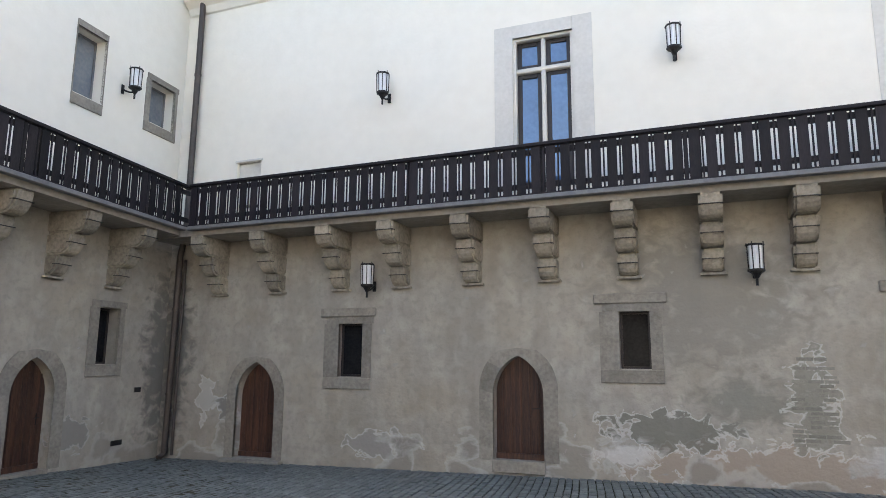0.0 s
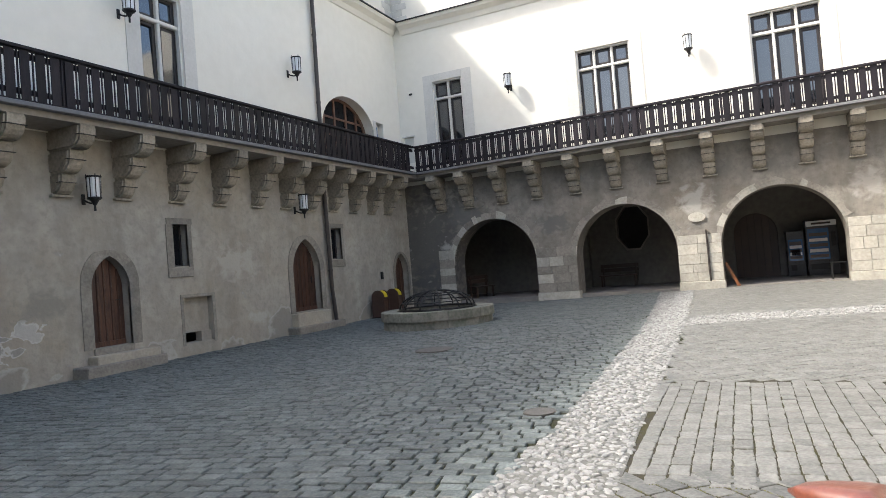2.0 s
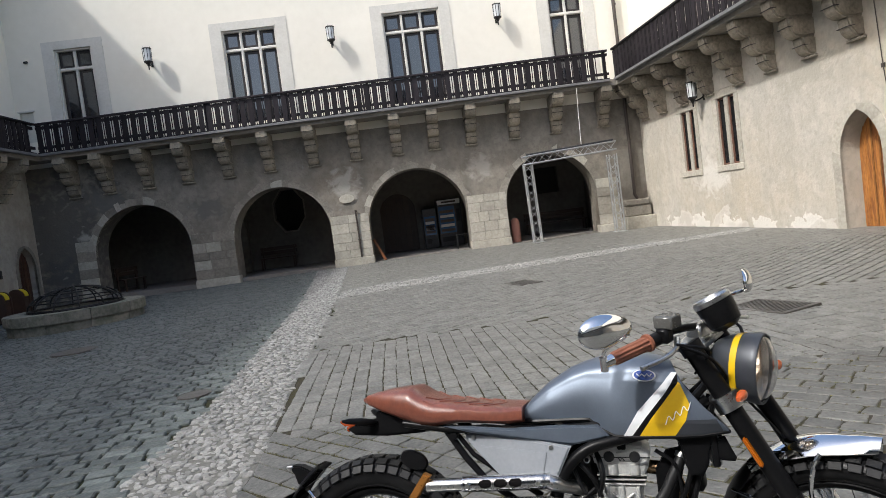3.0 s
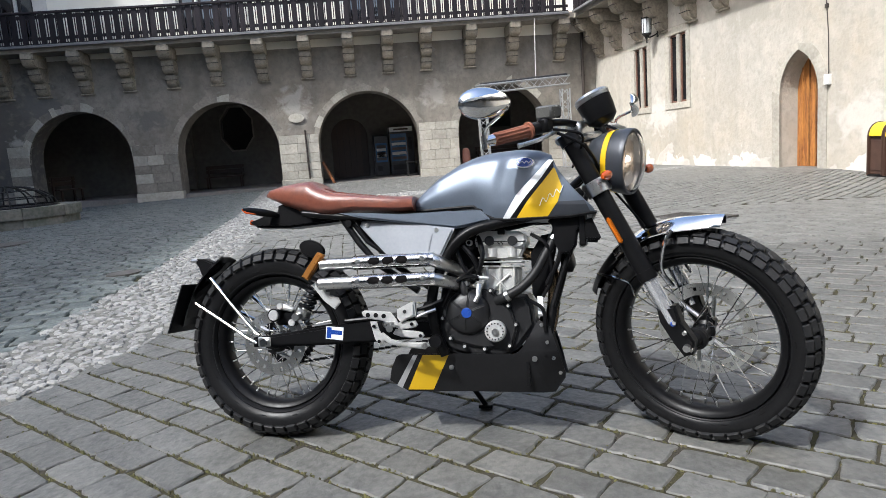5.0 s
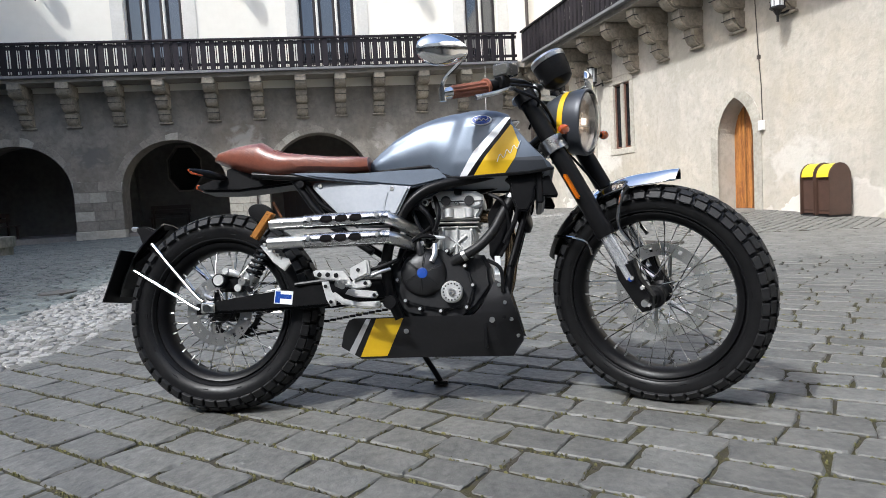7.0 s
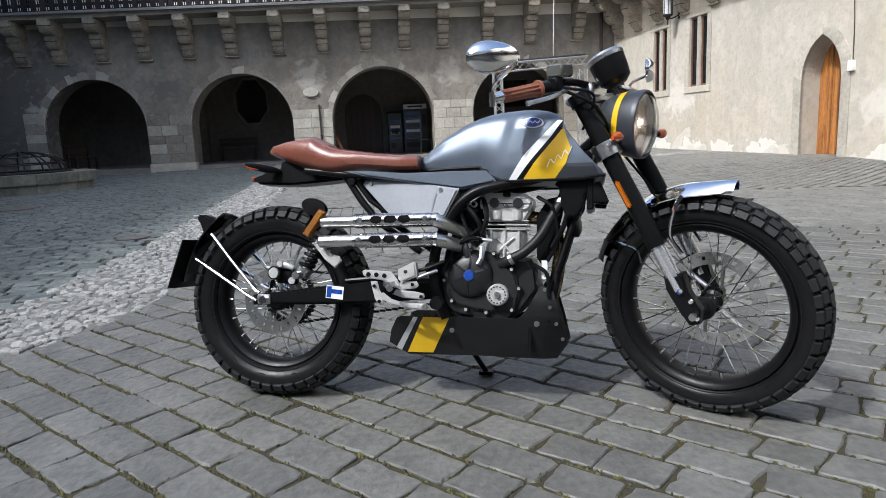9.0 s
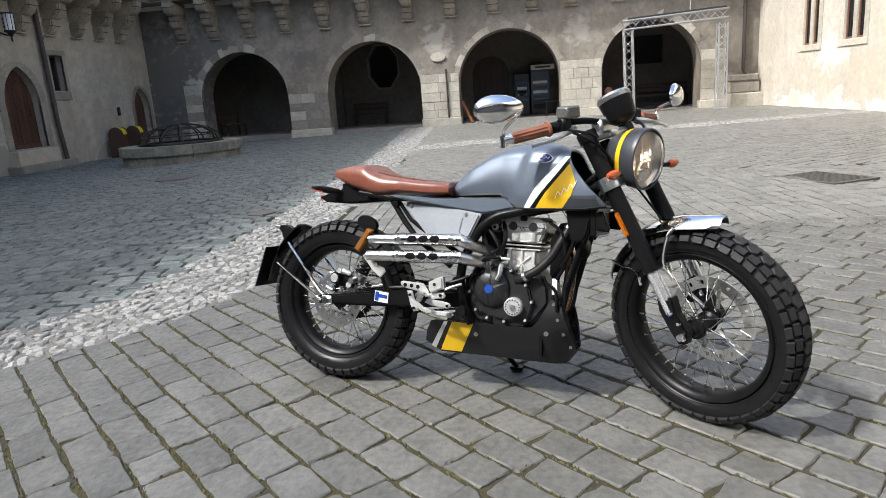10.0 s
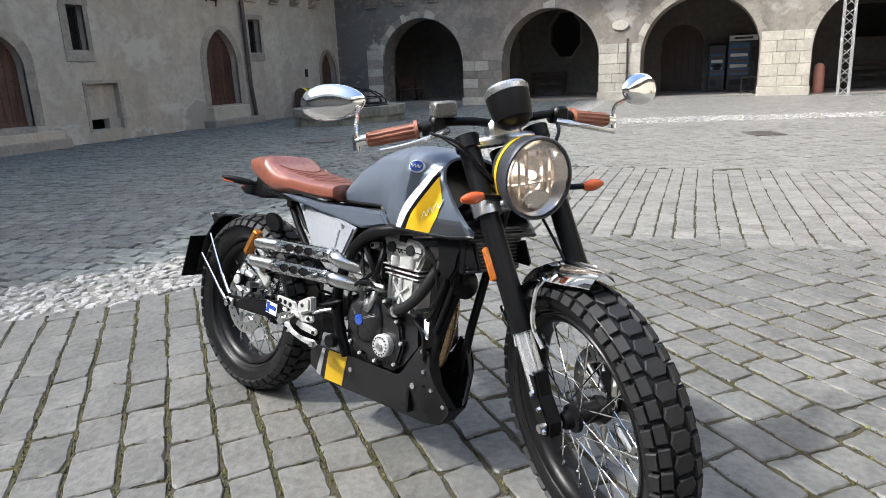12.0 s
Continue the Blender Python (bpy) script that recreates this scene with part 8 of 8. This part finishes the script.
mp("carrier_arm", prism(bmesh.new(), [(0.430, 0.386), (0.457, 0.398), (0.505, 0.400), (0.512, 0.388), (0.505, 0.379), (0.455, 0.372)], -0.178, -0.166, "xz", bev=0.003), P_CAST, "", fr, smooth=False)
mp("carrier_arm", prism(bmesh.new(), [(0.440, 0.374), (0.500, 0.368), (0.527, 0.363), (0.532, 0.352), (0.524, 0.343), (0.46, 0.349), (0.43, 0.36)], -0.180, -0.168, "xz", bev=0.003), P_CAST, "", fr, smooth=False)
for x, z in ((0.352, 0.421), (0.378, 0.420), (0.404, 0.417), (0.386, 0.337), (0.370, 0.385), (0.521, 0.353), (0.494, 0.390)):
    mp("carrier_hole", cyl(bmesh.new(), (x, -0.179, z), (x, -0.1835, z), 0.0075 if z > 0.41 else 0.0055, seg=10), P_BLACK, "", fr)
mp("master_cylinder", prism(bmesh.new(), [(0.449, 0.437), (0.495, 0.459), (0.506, 0.457), (0.510, 0.416), (0.460, 0.395), (0.449, 0.410)], -0.190, -0.158, "xz", bev=0.006), P_CAST, "small cast brake master cylinder", fr, smooth=False)
mp("master_screw", cyl(bmesh.new(), (0.475, -0.189, 0.430), (0.475, -0.193, 0.430), 0.006, seg=10), P_ENGINE, "", fr)
mp("push_rod", tube(bmesh.new(), [(0.505, -0.172, 0.410), (0.54, -0.165, 0.424), (0.565, -0.15, 0.432)], 0.0055, 8), P_STEEL, "bright push rod", fr)
bm = prism(bmesh.new(), [(0.388, 0.362), (0.402, 0.366), (0.429, 0.345), (0.47, 0.334), (0.537, 0.334), (0.550, 0.323), (0.537, 0.312), (0.481, 0.317), (0.425, 0.328), (0.395, 0.348)], -0.192, -0.181, "xz", bev=0.004)
mp("brake_pedal", bm, P_CAST, "polished brake pedal", fr, smooth=False)
mp("pedal_bolt", cyl(bmesh.new(), (0.535, -0.190, 0.323), (0.535, -0.200, 0.323), 0.010, 0.009, 10), P_STEEL, "", fr)
bm = bmesh.new()
tube(bm, [(0.405, -0.17, 0.392), (0.425, -0.20, 0.386), (0.44, -0.245, 0.382)], 0.011, 8)
for k in range(5):
    box(bm, 0.412 + k * 0.003, 0.442, -0.20 - k * 0.011, -0.195 - k * 0.011, 0.390, 0.400)
mp("footrest", bm, P_STEEL, "serrated footrest", fr, smooth=False)
bm = bmesh.new()
cyl(bm, (0.56, -0.13, 0.33), (0.56, -0.15, 0.33), 0.022, 0.02, 14)
mp("pivot_cap", bm, P_BLACK, "black pivot cap", fr)
bm = bmesh.new()
cyl(bm, (0.54, -0.12, 0.44), (0.54, -0.14, 0.44), 0.018, seg=14)
tube(bm, [(0.50, -0.15, 0.43), (0.55, -0.145, 0.445), (0.585, -0.13, 0.46)], 0.006, 8)
mp("pivot_cap", bm, P_BLACK, "black pivot cap", fr)
bm = bmesh.new()
prism(bm, [(0.153, 0.522), (0.166, 0.527), (0.215, 0.487), (0.245, 0.478), (0.252, 0.462), (0.232, 0.440), (0.196, 0.468)], -0.160, -0.148, "xz", bev=0.003)
for k in range(5):
    p = Vector((0.168 + 0.013 * k, 0, 0.524 - 0.011 * k))
    box(bm, p.x - 0.004, p.x + 0.004, -0.163, -0.146, p.z - 0.003, p.z + 0.005)
mp("passenger_peg", bm, P_CAST, "bright folded passenger peg", smooth=False)

# rear plate carrier on the hub with its mudguard
for s in (-1, 1):
    bm = bmesh.new()
    tube(bm, curve([(-0.060, s * 0.108, 0.356), (-0.085, s * 0.106, 0.374), (-0.17, s * 0.094, 0.462), (-0.258, s * 0.078, 0.555)], 14), 0.0058, 8)
    tube(bm, curve([(-0.070, s * 0.112, 0.330), (-0.100, s * 0.112, 0.345), (-0.20, s * 0.095, 0.402), (-0.320, s * 0.075, 0.468)], 14), 0.0058, 8)
    mp("plate_stay", bm, P_CHROME, "bright tubular stay")
RW = Vector((-0.027, 0, 0.322))
rings = []
for i in range(11):
    a = radians(125 + 45 * i / 10)
    rings.append([RW + Vector((r * math.cos(a), y, r * math.sin(a))) for r, y in ((0.365, -0.06), (0.378, -0.03), (0.378, 0.03), (0.365, 0.06), (0.360, 0.06), (0.372, 0.03), (0.372, -0.03), (0.360, -0.06))])
mp("rear_mudguard", loft(bmesh.new(), rings), P_BLACK, "short black rear mudguard")
bm = prism(bmesh.new(), [(-0.231, 0.610), (-0.272, 0.606), (-0.318, 0.626), (-0.350, 0.626), (-0.356, 0.614), (-0.342, 0.598), (-0.330, 0.566), (-0.305, 0.551), (-0.262, 0.578)], -0.022, 0.022, "xz", bev=0.006)
pc = mp("plate_lamp_arm", bm, P_BLACK, "black plate lamp arm", smooth=False)
mp("plate_lamp", B(-0.372, -0.345, -0.02, 0.02, 0.612, 0.626, bev=0.004), P_STEEL, "", pc, smooth=False)
bm = prism(bmesh.new(), [(-0.352, 0.536), (-0.345, 0.536), (-0.404, 0.366), (-0.412, 0.366)], -0.112, 0.112, "xz", bev=0.002)
pp = mp("number_plate", bm, P_BLACK, "black back of a small number plate", smooth=False)
mp("plate_face", prism(bmesh.new(), [(-0.3545, 0.533), (-0.3525, 0.533), (-0.4115, 0.369), (-0.4145, 0.369)], -0.1, 0.1, "xz"), P_WHITE, "blank white plate face", pp, smooth=False)
bm = bmesh.new()
tube(bm, [(-0.30, 0, 0.54), (-0.34, 0, 0.51), (-0.372, 0, 0.49)], 0.018, 8)
mp("plate_bracket", bm, P_BLACK, "", smooth=True)

# side stand on the far side
foot = BIKE.inverted() @ Vector((0.262, -0.09, 0.012))
bm = bmesh.new()
tube(bm, [(0.60, 0.10, 0.19), foot.lerp(Vector((0.60, 0.10, 0.19)), 0.5), foot], 0.010, 10)
q = bmesh.ops.create_cube(bm, size=1)["verts"]
bmesh.ops.transform(bm, matrix=Matrix.Translation(foot) @ pose(0, 0, 0, 9.5) @ Matrix.Diagonal((0.05, 0.035, 0.012, 1)), verts=q)
mp("side_stand", bm, P_BLACK, "black side stand")

# ---- paving ----
def lerp_table(tab, x):
    xs, ys = zip(*tab)
    return float(np.interp(x, xs, ys))


BAND_LO = [(-14, 7.4), (-3.6, 6.9), (-2, 4.8), (0.0, 2.85), (0.5, 2.35), (0.9, 1.95), (1.3, 1.72), (1.7, 1.58), (2.2, 1.53), (4, 1.63), (8, 1.8), (12, 2.0), (21.5, 2.6)]
BAND_HI = [(-14, 7.4), (-3.6, 6.9), (-2, 5.9), (0.0, 3.95), (0.5, 3.45), (1.0, 2.92), (1.5, 2.52), (2.0, 2.4), (4, 2.36), (8, 2.55), (12, 2.76), (21.5, 3.65)]


def in_band(x, y, e=0.0):
    return lerp_table(BAND_LO, x) - e < y < lerp_table(BAND_HI, x) + e


def in_cross(x, y, e=0.0):
    s = (1.85 - y) / 10.2
    return y < 1.95 and 11.45 + 2.9 * s - e < x < 12.95 + 2.2 * s + e


def blocked(x, y):
    return (x - WX) ** 2 + (y - WY) ** 2 < (WR - 0.1) ** 2


def sett_faces(q, rnd, verts, faces, lift=0.0, bevel=0.0045, drop=0.004, fine=False):
    """One sett: worn top, rounded shoulder, sides down into the joint; the fine kind has chipped, wavy edges."""
    cx, cy = sum(p[0] for p in q) / 4, sum(p[1] for p in q) / 4
    z = ground_z(cx, cy) + rnd.uniform(-0.002, 0.003) + lift
    tx, ty = rnd.uniform(-0.014, 0.014), rnd.uniform(-0.014, 0.014)
    q = [(x + rnd.uniform(-0.005, 0.005), y + rnd.uniform(-0.005, 0.005)) for x, y in q]
    # outline with clipped corners
    loop = []
    for i in range(4):
        a, b, c = q[i - 1], q[i], q[(i + 1) % 4]
        k = rnd.uniform(0.015, 0.09 if fine else 0.045)
        loop.append((b[0] + (a[0] - b[0]) * k, b[1] + (a[1] - b[1]) * k))
        k = rnd.uniform(0.015, 0.09 if fine else 0.045)
        loop.append((b[0] + (c[0] - b[0]) * k, b[1] + (c[1] - b[1]) * k))
        for lo, hi in (((0.2, 0.32), (0.42, 0.58), (0.68, 0.8)) if fine else ((0.4, 0.6),)):
            k, e = rnd.uniform(lo, hi), 0.0036 if fine else 0.004
            loop.append((b[0] + (c[0] - b[0]) * k + rnd.uniform(-e, e), b[1] + (c[1] - b[1]) * k + rnd.uniform(-e, e)))
    n0, n = len(verts), len(loop)
    chip = [rnd.uniform(0.6, 1.3) * (2.2 if fine and rnd.random() < 0.12 else 1.0) for _ in loop]
    for s, dz in ((1.0, -0.04), (1.0, -drop), (0.0, 0.0)):
        for (x, y), w in zip(loop, chip):
            f = 0.0 if s else bevel * w / math.hypot(cx - x, cy - y)
            px, py = x + (cx - x) * f, y + (cy - y) * f
            verts.append((px, py, z + dz * (w if s and dz > -0.03 else 1.0) + tx * (px - cx) + ty * (py - cy)))
    for r in range(2):
        for i in range(n):
            j = (i + 1) % n
            faces.append((n0 + r * n + i, n0 + r * n + j, n0 + (r + 1) * n + j, n0 + (r + 1) * n + i))
    faces.append(tuple(n0 + 2 * n + i for i in range(n)))


def mesh_of(name, verts, faces, material):
    me = bpy.data.meshes.new(name)
    me.from_pydata(verts, [], faces)
    me.update()
    me.materials.append(material)
    return me


def south_quads():
    """Straight courses at 45 degrees, staggered, each ending square against the band."""
    rnd = random.Random(7)
    r = math.sqrt(0.5)
    u, v = Vector((r, r)), Vector((r, -r))
    w = 0.146

    def at_band(s):
        a, b = -14.0, 10.0
        for _ in range(30):
            m = (a + b) / 2
            p = u * m + v * s
            a, b = (m, b) if p.y < lerp_table(BAND_LO, p.x) else (a, m)
        return a - 0.004

    out = []
    for k in range(-95, 95):
        s0 = k * w
        t = -14.0 + rnd.uniform(0, 0.25)
        g0, g1 = rnd.uniform(0.006, 0.0095), rnd.uniform(0.006, 0.0095)
        e0, e1 = at_band(s0 + g0), at_band(s0 + w - g1)
        while t < min(e0, e1) - 0.03:
            L = rnd.uniform(0.16, 0.27)
            gt = rnd.uniform(0.003, 0.0075)
            sk = rnd.uniform(-0.008, 0.008)
            f0, f1 = t + L - gt + sk, t + L - gt - sk
            if t + L > min(e0, e1) - 0.09:
                L = 1.0
                f0, f1 = e0, e1
            q = [tuple(u * tt + v * ss) for tt, ss in ((t + gt + sk, s0 + g0), (f0, s0 + g0), (f1, s0 + w - g1), (t + gt - sk, s0 + w - g1))]
            mx, my = sum(p[0] for p in q) / 4, sum(p[1] for p in q) / 4
            if -14.5 < mx < 2.97 and my > -11 and not in_cross(mx, my, -0.02):
                out.append((mx, my, [q[0], q[3], q[2], q[1]]))
            t += L
    return out


def north_quads():
    rnd = random.Random(8)
    a = radians(99)
    u, v = Vector((math.cos(a), math.sin(a))), Vector((math.sin(a), -math.cos(a)))
    out = []
    s = -20.0
    while s < 25:
        w = rnd.uniform(0.12, 0.15)
        t = -8 + rnd.uniform(0, 0.2)
        while t < 20:
            L = rnd.uniform(0.15, 0.26)
            g = rnd.uniform(0.008, 0.0135)
            bow = 0.05 * math.sin(t * 0.7 + s * 0.3)
            q = [tuple(u * tt + v * (ss + bow)) for tt, ss in ((t + g, s + g), (t + L - g, s + g), (t + L - g, s + w - g), (t + g, s + w - g))]
            mx, my = sum(p[0] for p in q) / 4, sum(p[1] for p in q) / 4
            if -14.5 < mx < 21.7 and lerp_table(BAND_HI, mx) - 0.02 < my < 13.2 and not blocked(mx, my):
                out.append((mx, my, q))
            t += L
        s += w
    return out


pav = tagged(new("pavement_south"), "grey stone setts with mossy joints in the open yard", "pavement", kind="structure")
def laid(seed, angle, w0, w1, l0, l1, gap, x0, x1, bow):
    """Courses of setts at an angle, kept to a stretch of the yard south of the band."""
    rnd = random.Random(seed)
    a = radians(angle)
    u, v = Vector((math.cos(a), math.sin(a))), Vector((-math.sin(a), math.cos(a)))
    out = []
    s = -26.0
    while s < 26:
        w = rnd.uniform(w0, w1)
        t = -26.0 + rnd.uniform(0, 0.2)
        while t < 26:
            L = rnd.uniform(l0, l1)
            b = bow * math.sin(t * 0.5 + s * 0.4)
            c = u * (t + L / 2) + v * (s + w / 2 + b)
            if x0 < c.x < x1 and -10 < c.y < 3.6 and c.y < lerp_table(BAND_LO, c.x) and not in_cross(c.x, c.y, -0.02):
                q = [tuple(u * tt + v * (ss + b)) for tt, ss in ((t + gap * 0.9, s + gap), (t + L - gap * 0.9, s + gap), (t + L - gap * 0.9, s + w - gap), (t + gap * 0.9, s + w - gap))]
                out.append((c.x, c.y, q))
            t += L
        s += w
    return out


plain = south_quads()
quads = plain + laid(21, 2.0, 0.122, 0.15, 0.13, 0.25, 0.0052, 2.86, 6.05, 0.04) + laid(22, -52.0, 0.115, 0.145, 0.16, 0.25, 0.006, 6.06, 21.9, 0.06)
near = sorted((q for q in quads if -1.6 < q[0] < 1.3 and -1.6 < q[1] < 2.2), key=lambda q: (q[0] + 0.55) ** 2 + (q[1] - 0.3) ** 2)[:300]
keep = {id(q) for q in near}
rnd = random.Random(9)
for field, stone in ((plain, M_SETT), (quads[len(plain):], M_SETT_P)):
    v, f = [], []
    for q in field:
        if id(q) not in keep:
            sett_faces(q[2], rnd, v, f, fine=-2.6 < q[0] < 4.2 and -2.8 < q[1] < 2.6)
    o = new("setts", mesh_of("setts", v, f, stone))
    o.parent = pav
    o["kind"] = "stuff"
for q in near:
    v, f = [], []
    sett_faces(q[2], rnd, v, f, fine=True)
    o = new("sett", mesh_of("sett", v, f, M_SETT_O))
    o.parent = pav

pav = tagged(new("pavement_north"), "darker green-grey stone setts on the shaded side", "pavement", kind="structure")
v, f = [], []
for q in north_quads():
    sett_faces(q[2], rnd, v, f, rnd.uniform(-0.006, 0.006), 0.010, 0.009)
o = new("setts", mesh_of("setts", v, f, M_SETT_D))
o.parent = pav
o["kind"] = "stuff"

# bands of pale river stones in mortar
bm = bmesh.new()
xs = np.linspace(-3.5, 21.5, 101)
lo = [bm.verts.new((x, lerp_table(BAND_LO, x), ground_z(x, lerp_table(BAND_LO, x)) - 0.004)) for x in xs]
hi = [bm.verts.new((x, lerp_table(BAND_HI, x), ground_z(x, lerp_table(BAND_HI, x)) - 0.004)) for x in xs]
for i in range(100):
    bm.faces.new((lo[i], lo[i + 1], hi[i + 1], hi[i]))
ys = np.linspace(1.75, -8.4, 41)
lo = [bm.verts.new((11.45 + 2.9 * (1.85 - y) / 10.2, y, ground_z(12, y) - 0.004)) for y in ys]
hi = [bm.verts.new((12.95 + 2.2 * (1.85 - y) / 10.2, y, ground_z(13, y) - 0.004)) for y in ys]
for i in range(40):
    bm.faces.new((lo[i + 1], hi[i + 1], hi[i], lo[i]))
tagged(part("pavement_mortar", bm, M_MORTAR), "pale grey mortar bed of the river stone band", "pavement", kind="structure")
rnd = random.Random(10)
v, f = [], []
cell = 0.055
for i in range(int(-3.6 / cell), int(21.5 / cell)):
    for j in range(int(-8.6 / cell), int(7 / cell)):
        x, y = i * cell + rnd.uniform(-0.03, 0.03) + (j % 2) * cell / 2, j * cell + rnd.uniform(-0.03, 0.03)
        if not (in_band(x, y) or in_cross(x, y)):
            continue
        r = rnd.uniform(0.025, 0.040)
        ex, an = rnd.uniform(1.0, 1.42), rnd.gauss(0.6, 0.7)
        tx, ty = rnd.uniform(-0.14, 0.14), rnd.uniform(-0.14, 0.14)
        ca, sa = math.cos(an), math.sin(an)
        z = ground_z(x, y) + rnd.uniform(-0.008, 0.008)
        n0, n = len(v), 7
        w = [rnd.uniform(0.75, 1.15) for _ in range(n)]
        for s, dz in ((1.0, -0.03), (0.95, -0.004), (0.66, 0.004)):
            for k in range(n):
                a = math.tau * k / n
                px, py = r * s * ex * w[k] * math.cos(a), r * s / ex * w[k] * math.sin(a)
                v.append((x + ca * px - sa * py, y + sa * px + ca * py, z + dz + tx * px + ty * py))
        for q in range(2):
            for k in range(n):
                f.append((n0 + q * n + k, n0 + q * n + (k + 1) % n, n0 + (q + 1) * n + (k + 1) % n, n0 + (q + 1) * n + k))
        f.append(tuple(n0 + 2 * n + k for k in range(n)))
o = new("pebble_band", mesh_of("pebbles", v, f, M_PEBBLE))
tagged(o, "band of pale rounded river stones set in the yard", "pavement", kind="stuff")

# moss and soil crumbs along the joints round the machine
rnd = random.Random(11)
v, f = [], []
for mx, my, q in quads:
    if not (-2.6 < mx < 2.9 and -2.8 < my < 2.6):
        continue
    dense = max(0.0, 0.55 + 0.45 * math.sin(mx * 2.3 + 1.1) * math.sin(my * 1.9) + rnd.uniform(-0.25, 0.25))
    for a, b, many in ((q[0], q[3], 34), (q[0], q[1], 6)):
        ang = math.atan2(b[1] - a[1], b[0] - a[0])
        for _ in range(int(many * dense)):
            t = rnd.random()
            x, y = a[0] + (b[0] - a[0]) * t + rnd.gauss(-0.004, 0.006), a[1] + (b[1] - a[1]) * t + rnd.gauss(0.004, 0.006)
            z = ground_z(x, y) - 0.008
            L, W, H = rnd.uniform(0.003, 0.010), rnd.uniform(0.0025, 0.005), rnd.uniform(0.004, 0.0125)
            n0, n = len(v), 5
            for s, h in ((1.0, 0.0), (0.6, 0.75)):
                for k in range(n):
                    w = rnd.uniform(0.6, 1.3)
                    px, py = L * s * w * math.cos(math.tau * k / n), W * s * w * math.sin(math.tau * k / n)
                    v.append((x + px * math.cos(ang) - py * math.sin(ang), y + px * math.sin(ang) + py * math.cos(ang), z + H * h))
            v.append((x, y, z + H))
            for k in range(n):
                f.append((n0 + k, n0 + (k + 1) % n, n0 + n + (k + 1) % n, n0 + n + k))
                f.append((n0 + n + k, n0 + n + (k + 1) % n, n0 + 2 * n))
o = new("joint_moss", mesh_of("moss", v, f, M_MOSS))
tagged(o, "yellow-green moss and soil crumbs in the joints", "moss", kind="stuff")
